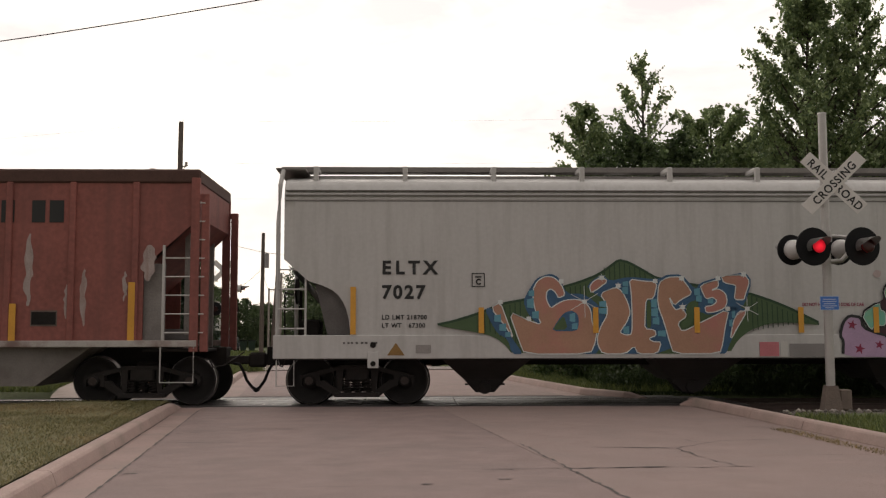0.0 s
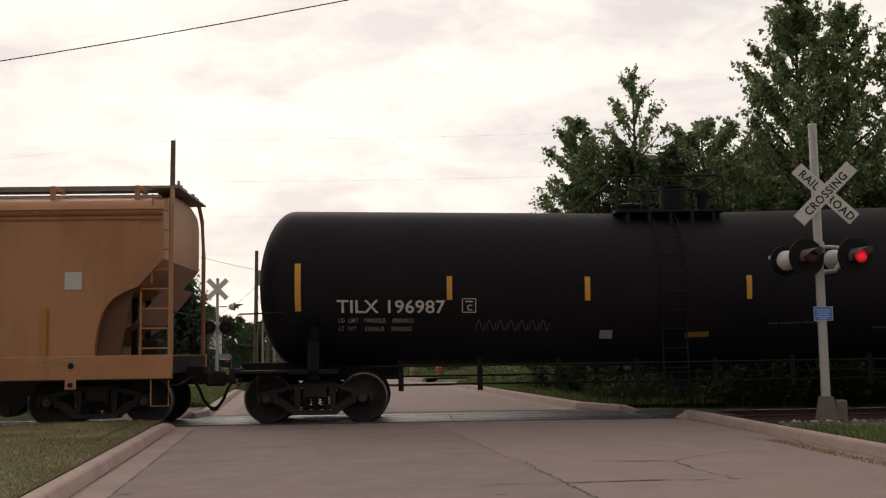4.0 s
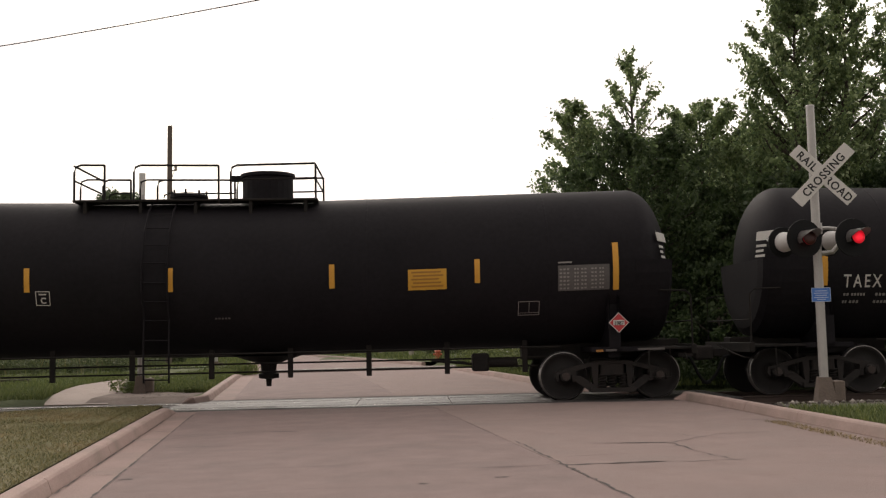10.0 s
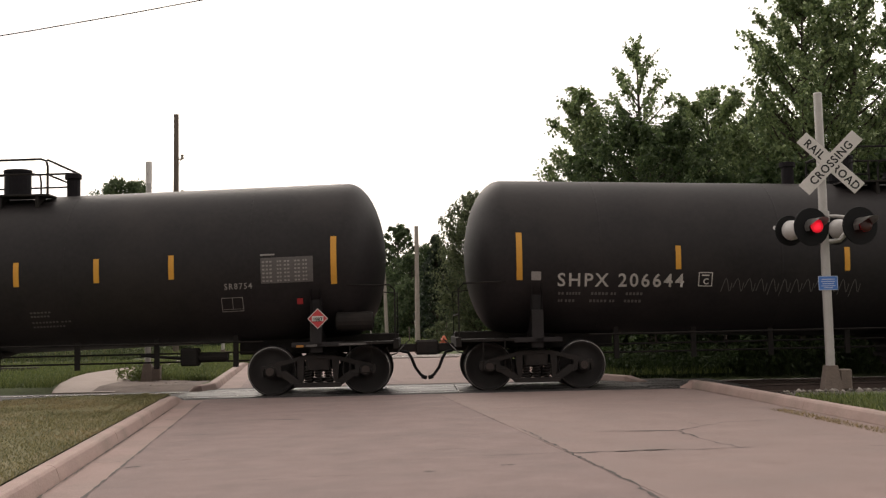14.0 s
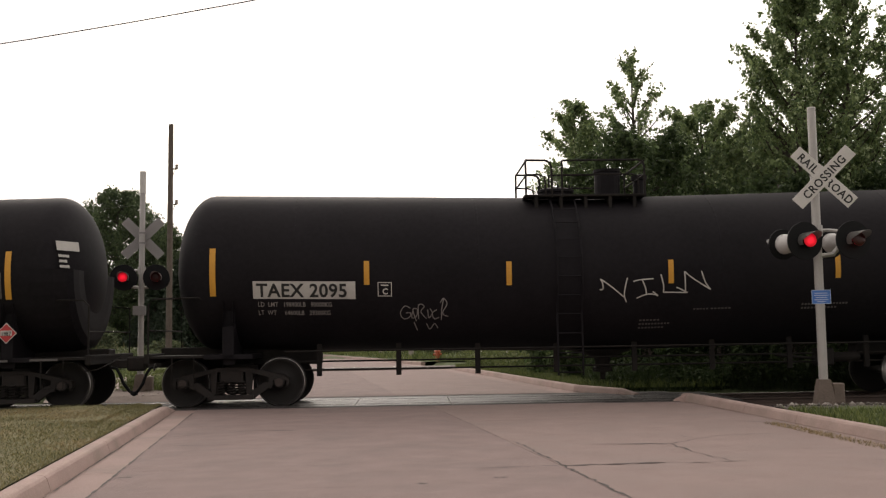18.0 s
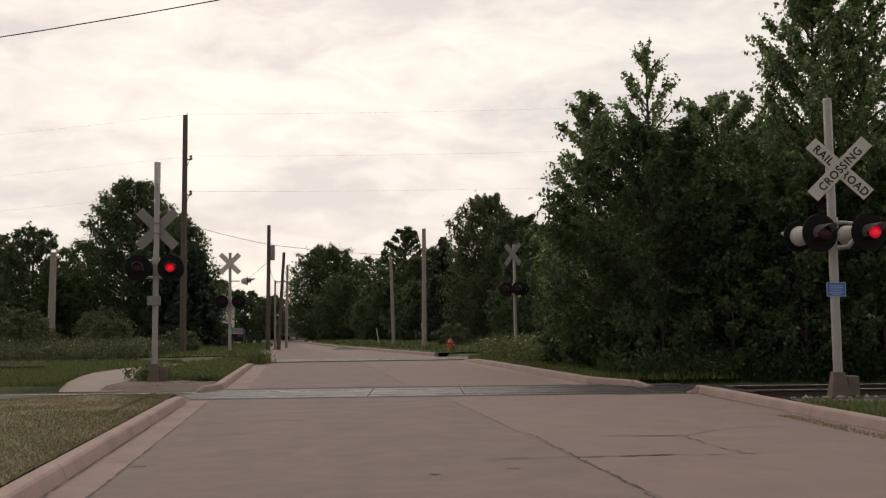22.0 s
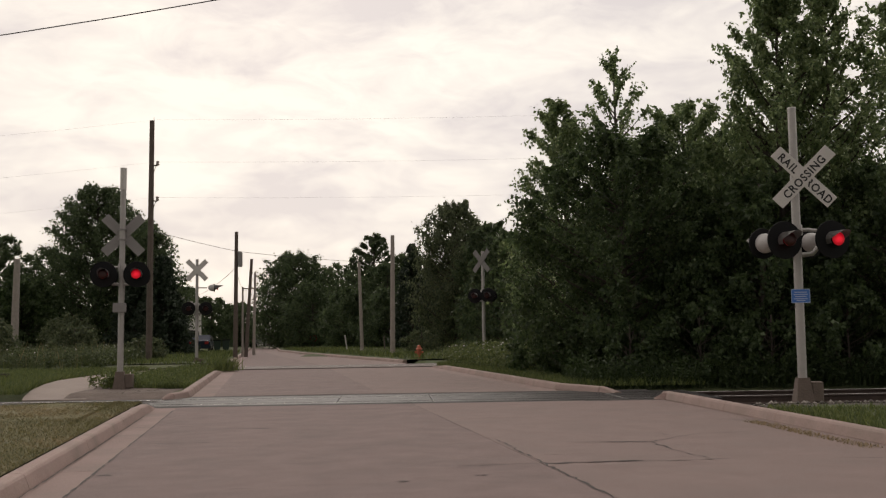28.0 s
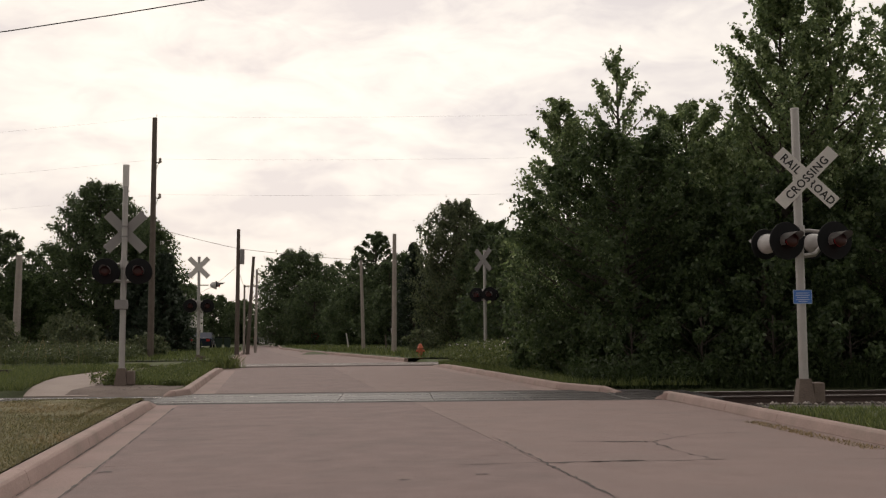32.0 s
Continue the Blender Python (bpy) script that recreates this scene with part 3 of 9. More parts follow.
# the far road bends and sinks out of sight between the trees
slab_part(road, "far_road_surface", [(0.0, 129), (2.6, 129), (-3, 240), (-8, 240)], -0.25, -0.05, M_CONC)
slab_part(road, "road_base", [(-0.6, -15), (9.4, -15), (9.4, 17.5), (-0.6, 18)], -0.3, -0.05, M_CRACK)
slab_part(road, "road_base", [(-0.3, 23.5), (7.8, 23.5), (7.6, 45), (4.0, 72), (2.4, 90), (2.4, 128), (-0.3, 128)], -0.3, -0.03, M_CONC)


def crack(pts, w=0.02, seed=0, jag=0.025):
    """A jagged tarred crack that lies on the slabs."""
    rng = random.Random(seed)
    fine = []
    for (xa, ya), (xb, yb) in zip(pts[:-1], pts[1:]):
        n = max(2, int(math.hypot(xb - xa, yb - ya) / 0.09))
        for i in range(n):
            f = i / n
            fine.append((xa + (xb - xa) * f + rng.uniform(-jag, jag), ya + (yb - ya) * f + rng.uniform(-jag, jag)))
    fine.append(pts[-1])
    bm = BM()
    prev = None
    for i, (x, y) in enumerate(fine):
        ww = w * 0.42 * rng.uniform(0.15, 1.9) * (0.3 if i in (0, len(fine) - 1) else 1)
        d = Vector((fine[min(i + 1, len(fine) - 1)][0] - fine[max(i - 1, 0)][0], fine[min(i + 1, len(fine) - 1)][1] - fine[max(i - 1, 0)][1]))
        nrm = Vector((-d.y, d.x)).normalized() * ww
        cur = (bm.verts.new((x + nrm.x, y + nrm.y, 0.004)), bm.verts.new((x - nrm.x, y - nrm.y, 0.004)))
        if prev:
            bm.faces.new((prev[0], prev[1], cur[1], cur[0]))
        prev = cur
    p = part("crack", bm, M_CRACK, road)
    p.matrix_parent_inverse = ROAD_I


crack([(0.88, 12.4), (0.99, 11.75), (1.17, 10.15), (1.25, 9.6), (1.36, 8.7), (1.46, 7.85), (1.55, 6.4)], 0.026, 1)
crack([(0.33, 9.88), (1.16, 9.98), (2.04, 10.05), (2.5, 10.02), (3.02, 10.09)], 0.018, 2)
crack([(1.2, 9.95), (1.6, 9.99), (2.2, 10.06)], 0.05, 12)
crack([(2.05, 11.80), (2.3, 11.8), (2.64, 11.76)], 0.055, 3)
crack([(1.71, 11.86), (2.27, 11.80)], 0.014, 18)
crack([(2.64, 11.76), (3.0, 12.18), (3.4, 12.6), (4.1, 12.73)], 0.018, 4)
crack([(2.62, 11.72), (2.72, 10.7), (2.87, 10.12)], 0.020, 5)
crack([(2.94, 12.77), (3.05, 12.4)], 0.014, 13)
crack([(-3.27, 12.42), (-2.9, 12.45), (-2.45, 12.47)], 0.022, 6)
crack([(-3.55, 13.6), (-2.9, 14.0), (-2.6, 14.35)], 0.020, 7)
crack([(-2.72, 14.2), (-2.3, 14.3), (-1.9, 14.2)], 0.045, 19)
crack([(-1.6, 8.6), (-1.2, 8.75), (-0.7, 8.8)], 0.010, 8)
crack([(0.24, 11.89), (0.52, 11.8)], 0.024, 10)
crack([(-0.67, 11.85), (-0.3, 11.88)], 0.016, 11)
crack([(-0.93, 9.73), (0.53, 9.74)], 0.005, 14)
crack([(4.22, 14.56), (4.5, 14.4), (4.76, 14.26)], 0.016, 16)
crack([(4.08, 10.0), (4.57, 9.99)], 0.016, 17)
# the joint of the gutter pan and the foot of the kerb, filled with dirt
crack([road_xy(0.0, y) for y in (4.0, 7.0, 10.0, 12.5, 15.0, 18.2)], 0.022, 20, 0.006)
crack([road_xy(-0.355, y) for y in (4.0, 7.0, 10.0, 12.5, 15.0, 17.0)], 0.014, 21, 0.006)
crack([road_xy(4.2, y) for y in (12.4, 14.5, 17.0, 18.9)], 0.008, 22, 0.008)
for y in (5.2, 10.15, 14.9):
    crack([road_xy(-0.37, y), road_xy(0.0, y)], 0.010, 30 + int(y), 0.004)
for i, (x, y) in enumerate(((-3.62, 10.2), (-3.86, 11.9), (-4.05, 13.4), (-2.95, 9.6), (-0.2, 8.9), (0.5, 9.2), (-1.3, 7.4))):
    crack([(x, y), (x + 0.05, y + 0.05), (x + 0.12, y + 0.03)], 0.05, 40 + i)


# ---- kerbs ----
def kerb(name, pts, sides, label, nose=(False, False)):
    """A concrete kerb swept along a line, in lengths; sides: +1 where the road lies to the left of the line."""
    th = thing(name, label, "kerb", kind="structure")
    pts = [Vector((*p, 0)) for p in pts]
    n = len(pts)

    def section(i):
        d = (pts[min(i + 1, n - 1)] - pts[max(i - 1, 0)]).normalized()
        out = Vector((d.y, -d.x, 0)) * sides
        top = 0.135
        if (i == 0 and nose[0]) or (i == n - 1 and nose[1]):
            top = 0.03
        elif (i == 1 and nose[0]) or (i == n - 2 and nose[1]):
            top = 0.12
        return [pts[i] + out * o + Vector((0, 0, z)) for o, z in ((0.0, -0.2), (0.0, 0.005), (0.018, top * 0.45), (0.035, top * 0.80), (0.055, top * 0.95), (0.08, top), (0.17, top), (0.20, top - 0.012), (0.215, top - 0.04), (0.215, -0.2))]

    for i in range(n - 1):
        bm = BM()
        a, b = section(i), section(i + 1)
        gap = (pts[i + 1] - pts[i]).normalized() * 0.006
        va = [bm.verts.new(p + gap) for p in a]
        vb = [bm.verts.new(p - gap) for p in b]
        for k in range(len(a) - 1):
            bm.faces.new((va[k], va[k + 1], vb[k + 1], vb[k]))
        bm.faces.new(va[::-1])
        bm.faces.new(vb)
        bmesh.ops.recalc_face_normals(bm, faces=bm.faces[:])
        part("kerb_length", bm, M_KERB, th)
    return th


kerb("kerb_1", [road_xy(-0.38, y) for y in (-12, -6, 0, 3, 6, 9, 12, 15, 17.2, 18.3, 19.0)], -1, "worn pale concrete kerb along the mown lawn", (False, True))
kerb("kerb_2", [road_xy(x, y) for x, y in ((7.9, -12), (7.9, -5), (7.9, 2), (7.9, 7), (8.17, 10), (8.44, 13), (8.62, 15), (8.8, 17), (8.86, 18.2))] + [(4.68, 18.95), (4.35, 19.1)], 1,
     "pale concrete kerb flaring out toward the rails", (False, True))
kerb("kerb_3", [(-5.22, 21.2), (-4.98, 21.28)] + [road_xy(0.0, y) for y in (22.2, 24, 27, 30, 33, 36, 38.6)], -1, "pale concrete kerb beyond the rails", (True, True))
kerb("kerb_4", [(4.0, 21.12), (3.74, 21.5)] + [road_xy(7.9, y) for y in (22.0, 23, 25, 28, 31, 34, 37, 39.2)], 1, "pale concrete kerb below the trees", (True, True))
kerb("kerb_5", [road_xy(0.0, y) for y in (46, 50, 56, 64, 80, 110)], -1, "distant pale concrete kerb")
kerb("kerb_6", [road_xy(right_edge(y), y) for y in (46, 50, 54, 58, 63, 72, 80, 90, 110)], 1, "distant pale concrete kerb")

# ---- railway ----


def build_track(name, m, label, lo, hi, panels):
    th = thing(name, label, "railway track", m, kind="structure")
    rail_prof = [(-0.07, -0.17), (0.07, -0.17), (0.07, -0.155), (0.012, -0.13), (0.012, -0.045), (0.036, -0.035), (0.036, -0.004), (0.03, 0), (-0.03, 0), (-0.036, -0.004), (-0.036, -0.035), (-0.012, -0.045), (-0.012, -0.13), (-0.07, -0.155)]
    for y in (-0.753, 0.753):
        bm = BM()
        a = [bm.verts.new((lo, y + p, z)) for p, z in rail_prof]
        b = [bm.verts.new((hi, y + p, z)) for p, z in rail_prof]
        bridge(bm, a, b)
        bm.faces.new(a)
        bm.faces.new(b)
        bmesh.ops.recalc_face_normals(bm, faces=bm.faces[:])
        r = part("rail", bm, [M_RAILSIDE, M_STEEL], th)
        for f in r.data.polygons:
            if f.normal.z > 0.5 and f.center.z > -0.01:
                f.material_index = 1
    bm = BM()
    box(bm, -1.3, 1.3, -0.11, 0.11, -0.34, -0.165, Matrix.Rotation(radians(90), 4, "Z"))
    tie = finish(bm, "tie", M_TIE)
    x = max(lo, -24)
    while x < min(hi, 24):
        if not (panels[0] + 0.2 < x < panels[1] - 0.2):
            part("tie", tie, None, th, m=pose(x, random.uniform(-0.04, 0.04), 0, 0, 0, random.uniform(-0.6, 0.6)))
        x += 0.53
    return th


track = build_track("track_1", TRACK, "single railway track with worn steel rails on ballast", -260, 260, (-9.2, 5.1))
track2 = build_track("track_2", TRACK2, "second railway track farther down the road", -120, 120, (-5, 6))

# crossing surface: asphalt shoulders and rubber panels between the rails
bm = BM()
crossing = thing("crossing_surface", "dark rubber panels and asphalt between the rails at the road", "crossing surface", TRACK, kind="structure")
for y0, y1 in ((-1.49, -1.25), (1.40, 1.93)):
    x = -5.3
    bm = BM()
    box(bm, -9.4 if y0 < 0 else -5.3, 5.0, y0, y1, -0.25, -0.004)
    part("asphalt_strip", bm, M_ASPH, crossing)
for y0, y1 in ((-1.245, -0.80), (-0.68, -0.005), (0.005, 0.68), (0.80, 1.395)):
    x = -5.2
    while x < 4.9:
        bm = BM()
        bbox(bm, x, x + 1.80, y0, y1, -0.2, 0.001, 0.008)
        for k in range(26):
            box(bm, x + 0.04 + k * 0.067, x + 0.075 + k * 0.067, y0 + 0.02, y1 - 0.02, -0.002, 0.007)
        part("rubber_panel", bm, M_RUBBER, crossing)
        x += 1.815
for y0, y1 in ((-1.245, -0.80), (-0.68, 0.68), (0.80, 1.395)):
    bm = BM()
    box(bm, -9.3, -5.25, y0, y1, -0.2, -0.012)
    part("asphalt_strip", bm, M_ASPH, crossing)
crossing2 = thing("crossing_surface_far", "worn asphalt crossing surface at the second track", "crossing surface", TRACK2, kind="structure")
for y0, y1 in ((-1.8, -0.8), (-0.68, 0.68), (0.8, 1.8)):
    bm = BM()
    box(bm, -4.6, 5.4, y0, y1, -0.2, -0.008)
    part("asphalt_strip", bm, M_ASPHP, crossing2)

# ballast: loose stones along both sides of the track, outside the road
rng = np.random.default_rng(3)


def stones(name, n, area, label, size=(0.025, 0.06)):
    """Loose faceted stones; area(rng, n) gives their places."""
    P = area(n)
    S = rng.uniform(*size, n)
    base = np.array([(1, 0, 0), (-1, 0, 0), (0, 1, 0), (0, -1, 0), (0, 0, 0.8), (0, 0, -0.8)], float)
    tri = np.array([(0, 2, 4), (2, 1, 4), (1, 3, 4), (3, 0, 4), (2, 0, 5), (1, 2, 5), (3, 1, 5), (0, 3, 5)])
    A = rng.uniform(0, 2 * np.pi, n)
    jit = rng.uniform(0.6, 1.3, (n, 6, 1))
    V = base[None] * jit * S[:, None, None]
    c, s = np.cos(A)[:, None], np.sin(A)[:, None]
    V = np.stack([V[..., 0] * c - V[..., 1] * s, V[..., 0] * s + V[..., 1] * c, V[..., 2]], -1) + P[:, None]
    F = (tri[None] + np.arange(n)[:, None, None] * 6).reshape(-1, 3)
    me = bpy.data.meshes.new(name)
    me.vertices.add(n * 6)
    me.vertices.foreach_set("co", V.astype(np.float32).ravel())
    me.loops.add(len(F) * 3)
    me.loops.foreach_set("vertex_index", F.astype(np.int32).ravel())
    me.polygons.add(len(F))
    me.polygons.foreach_set("loop_start", np.arange(0, len(F) * 3, 3, dtype=np.int32))
    me.update(calc_edges=True)
    me.materials.append(M_BALLAST)
    return tagged(new(name, me), label, "ballast", kind="stuff")


def ballast_area(n):
    x = np.where(rng.random(n) < 0.72, rng.uniform(5.0, 13, n), rng.uniform(-22, -9.3, n))
    y = rng.uniform(-2.6, 2.4, n)
    z = np.where(np.abs(y) < 1.6, -0.2, -0.2 - (np.abs(y) - 1.6) * 0.08)
    c, s = math.cos(radians(1.5)), math.sin(radians(1.5))
    return np.stack([x * c - y * s, 20.42 + x * s + y * c, z], -1)


stones("ballast", 26000, ballast_area, "grey crushed stone ballast between and beside the rails")
bm = BM()
for x0, x1 in ((5.02, 200), (-200, -9.42)):
    slab(bm, [(x0, -2.3), (x1, -2.3), (x1, 2.3), (x0, 2.3)], -0.5, -0.215)
tagged(part("ballast_bed", bm, M_BALLAST, m=TRACK), "dark grey ballast bed under the rails", "ballast", kind="structure")
stones("gravel", 160, lambda n: np.stack([rng.uniform(-7.0, -5.75, n), rng.uniform(22.5, 24.6, n), rng.uniform(0.072, 0.082, n)], -1), "scattered gravel on bare dirt beside the mast", (0.008, 0.022))



def rubble_z(y):
    return 0.105 - 0.25 * np.clip((y - 15.92) / 1.5, 0, 1)


bm = BM()
prev = None
for j in range(12):
    y = 14.7 + j * 0.35
    cur = [bm.verts.new((x + (0.085 * (y - 12) - 0.147 * y + 2.0 if x < 5.2 else 0), y, float(rubble_z(y)) + 0.02 * noise.noise(Vector((x * 2, y * 2, 5))))) for x in np.linspace(5.15, 14, 30)]
    if prev:
        for k in range(29):
            bm.faces.new((prev[k], prev[k + 1], cur[k + 1], cur[k]))
    prev = cur
tagged(part("rubble_bed", bm, M_RUBBLE, smooth=True), "dark gravelly soil around the signal's footing", "dirt", kind="structure")
sg = stones("gravel", 1500, lambda n: np.stack([rng.uniform(5.2, 11, n), (yy := rng.uniform(15.8, 18.4, n)), rubble_z(yy) + 0.01], -1), "loose pale rubble stones around the signal's footing", (0.015, 0.06))
sg.data.materials[0] = M_STONE

# ---- sidewalk, lawn, dirt ----
walkway = thing("pavement", "pale concrete sidewalk slabs leading to the rails", "sidewalk", kind="structure")


def walk_slabs(left, right, z):
    """Slabs between two edge lines; z gives the height of each joint."""
    for i in range(len(left) - 1):
        bm = BM()
        corners = [(left[i], z[i]), (right[i], z[i]), (right[i + 1], z[i + 1]), (left[i + 1], z[i + 1])]
        c = Vector((sum(p[0][0] for p in corners) / 4, sum(p[0][1] for p in corners) / 4))
        hi, lo = [], []
        for (px, py), pz in corners:
            x, y = c.x + (px - c.x) * 0.995, c.y + (py - c.y) * 0.995
            hi.append(bm.verts.new((x, y, pz)))
            lo.append(bm.verts.new((x, y, -0.3)))
        bm.faces.new(hi)
        bm.faces.new(lo[::-1])
        bridge(bm, lo, hi)
        bmesh.ops.recalc_face_normals(bm, faces=bm.faces[:])
        part("sidewalk_slab", bm, M_WALKWAY, walkway)


walk_slabs([(-8.3, 21.84), (-8.55, 22.6), (-9.05, 24.4), (-9.55, 26.6), (-9.95, 28.8), (-10.05, 31.7), (-10.0, 35.0), (-9.75, 40.0)],
           [(-6.95, 21.84), (-7.2, 22.6), (-7.66, 24.6), (-8.15, 26.9), (-8.62, 29.0), (-8.8, 31.6), (-8.8, 35.0), (-8.55, 40.0)], [0.0, 0.03, 0.09, 0.125, 0.135, 0.135, 0.12, 0.06])
walk_slabs([(-9.3, 18.42), (-9.5, 17.6), (-10.6, 16.3), (-11.9, 14.9)], [(-6.85, 18.42), (-7.62, 17.58), (-8.8, 16.3), (-10.1, 14.9)], [0.03, 0.13, 0.145, 0.15])

bm = BM()
nx, ny = 26, 45
gv = []
for i in range(nx + 1):
    col = []
    for j in range(ny + 1):
        yy = 2 + j * 0.375
        xr = -1.6 - 0.147 * yy - 0.60
        xl = max(-15.0, -7.6 + (yy - 17.6) * 0.92)
        x = xl + (xr - xl) * i / nx
        edge = max(0, min(1, (18.9 - yy) / 0.5))
        col.append(bm.verts.new((x, yy, 0.02 + 0.11 * edge + 0.025 * noise.noise(Vector((x * 0.9, yy * 0.9, 2))) * (0 < i < nx))))
    gv.append(col)
for i in range(nx):
    for j in range(ny):
        bm.faces.new((gv[i][j], gv[i + 1][j], gv[i + 1][j + 1], gv[i][j + 1]))
tagged(part("lawn", bm, M_LAWN, smooth=True), "mown yellowing grass strip beside the kerb", "lawn", kind="structure")
bm = BM()
for i in range(8):
    xa, xb = -7.5 + i * 0.28, -7.5 + (i + 1) * 0.28
    prev = None
    for y in (21.75, 22.1, 22.6, 23.2, 24.0, 24.8, 25.2):
        h = min(0.085, -0.03 + (y - 21.75) * 0.14)
        cur = [bm.verts.new((x, y, h + 0.018 * noise.noise(Vector((x * 3, y * 3, 0))))) for x in (xa - 0.08 * (y - 22), xb - 0.08 * (y - 22))]
        if prev:
            bm.faces.new((prev[0], prev[1], cur[1], cur[0]))
        prev = cur
    v = [bm.verts.new((x, 21.75, z)) for x, z in ((xa, -0.3), (xb, -0.3), (xb, -0.03), (xa, -0.03))]
    bm.faces.new(v)
bmesh.ops.remove_doubles(bm, verts=bm.verts[:], dist=0.002)
tagged(part("dirt_patch", bm, M_DIRT), "bare trodden dirt at the foot of the mast", "dirt", kind="structure")


bm = BM()
bbox(bm, -1.3, 1.3, -0.115, 0.115, 0.0, 0.19, 0.012)
old_tie = finish(bm, "railway_tie", M_TIE)
for i, (x, y, rz) in enumerate(((-13.6, 31.2, 3), (-16.3, 31.4, 5), (-14.9, 31.75, 1))):
    tagged(part("railway_tie", old_tie, None, m=pose(x, y, 0.07, 0, 0, rz)), "dark old railway tie lying in the grass", "railway tie", "old ties in the grass")


# ---- grass ----
def grass(name, n, place, h, w, material, label, lean=0.35):
    P = place(n)
    H = rng.uniform(h[0], h[1], n)
    A = rng.uniform(0, 2 * np.pi, n)
    W = rng.uniform(w[0], w[1], n)
    d = np.stack([np.cos(A), np.sin(A), np.zeros(n)], -1) * W[:, None] / 2
    L = np.stack([rng.normal(0, lean, n), rng.normal(0, lean, n), np.ones(n)], -1) * H[:, None]
    M = P + L * 0.55 + np.stack([np.zeros(n), np.zeros(n), 0.06 * H], -1)
    V = np.stack([P - d, P + d, M + d * 0.7, P + L], 1)
    me = quads_mesh(name, V.reshape(-1, 3), material)
    return tagged(new(name, me), label, "grass", kind="stuff")


def lawn_area(n):
    y = rng.uniform(5.5, 18.6, n)
    xr = -1.6 - 0.147 * y - 0.59
    x = xr - rng.random(n) ** 1.2 * 7.0
    ok = x > -7.6 + (y - 17.6) * 0.92
    x = np.where(ok, x, xr - 0.4)
    return np.stack([x, y, 0.02 + 0.11 * np.clip((18.9 - y) / 0.5, 0, 1)], -1)


def patchy(dry):
    def place(n):
        p = lawn_area(int(n * 2.6))
        v = np.sin(p[:, 0] * 1.9 + 1.4 * np.sin(p[:, 1] * 1.2)) + np.sin(p[:, 1] * 1.5 + 0.7 * p[:, 0]) + rng.normal(0, 0.5, len(p))
        p = p[v > 0.55] if dry else p[v <= 0.55]
        return p[:n] if len(p) >= n else np.concatenate([p, p[:n - len(p)]])
    return place


grass("lawn_grass", 72000, patchy(False), (0.012, 0.042), (0.004, 0.011), M_BLADE_GREEN, "short mown olive-green grass blades", 0.7)
grass("lawn_grass", 36000, patchy(True), (0.010, 0.032), (0.004, 0.011), M_BLADE_DRY, "short dry straw-coloured grass blades", 0.8)


def band(x0, x1, y0, y1, z=0.06):
    return lambda n: np.stack([rng.uniform(x0, x1, n), rng.uniform(y0, y1, n), np.full(n, z)], -1)


def beside_far_kerb(n):
    y = rng.uniform(22.95, 40, n)
    x = 6.6 - 0.147 * y + rng.random(n) ** 1.6 * 3.2
    return np.stack([x, y, np.full(n, 0.05)], -1)


def left_field(n):
    y = rng.uniform(22.3, 38.0, n)
    edge = np.interp(y, [22, 24.4, 26.6, 28.8, 31.7, 40], [-8.4, -9.08, -9.58, -9.98, -10.08, -9.8])
    return np.stack([edge - rng.random(n) ** 1.8 * 16, y, np.full(n, 0.09)], -1)


def left_verge(n):
    y = rng.uniform(24.0, 39, n)
    x = -1.85 - 0.147 * y - rng.random(n) * np.interp(y, [24, 25, 27.2, 29, 31.6, 35, 39], [0.3, 1.9, 2.35, 2.5, 2.3, 1.8, 1.1])
    return np.stack([x, y, np.full(n, 0.09)], -1)


grass("verge_grass", 26000, beside_far_kerb, (0.06, 0.22), (0.012, 0.03), M_BLADE, "green verge grass behind the far kerb")
grass("verge_grass", 16000, left_verge, (0.06, 0.20), (0.012, 0.03), M_BLADE, "green verge grass along the sidewalk")
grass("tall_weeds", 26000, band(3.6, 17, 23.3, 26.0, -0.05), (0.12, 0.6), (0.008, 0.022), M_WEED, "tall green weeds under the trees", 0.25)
grass("verge_grass", 40000, left_field, (0.05, 0.22), (0.012, 0.03), M_BLADE, "green grass beyond the rails", 0.4)


grass("tall_weeds", 10000, band(-40, -13.4, 43.0, 60.0, 0.0), (0.15, 0.6), (0.02, 0.05), M_BLADE, "pale tall grass in front of the trees", 0.25)
grass("seed_stalks", 700, band(-32, -13.4, 43.0, 52.0, 0.0), (0.5, 1.3), (0.015, 0.03), M_WEEDT, "straw-coloured seed stalks among the weeds", 0.16)
grass("verge_grass", 9000, lambda n: np.stack([5.25 - 0.057 * ((yy := rng.uniform(10.5, 14.9, n)) - 11) + rng.random(n) ** 1.5 * 6, yy, np.full(n, 0.10)], -1), (0.03, 0.12), (0.012, 0.03), M_BLADE, "grass behind the flaring kerb")
grass("verge_grass", 8000, lambda n: np.stack([rng.uniform(1.9, 13, n), rng.uniform(39.2, 45.8, n), np.full(n, -0.05)], -1), (0.15, 0.36), (0.02, 0.05), M_BLADE, "rough grass over the second track beside the road")
grass("gutter_grass", 800, lambda n: np.stack([(lambda y: 6.85 - 0.147 * y + (y - 12) * 0.085 - 0.28 - rng.random(n) * 0.22)(yy := rng.uniform(10.8, 14.2, n)), yy, np.zeros(n)], -1), (0.012, 0.04), (0.008, 0.016), M_BLADE_DRY, "thin dry grass growing in the gutter joint", 0.7)
grass("weeds_clump", 500, lambda n: np.stack([rng.normal(-7.15, 0.22, n), rng.normal(38.4, 0.3, n), np.full(n, 0.02)], -1), (0.2, 0.55), (0.015, 0.04), M_BLADE, "tall clump of weeds at the kerb's end", 0.3)
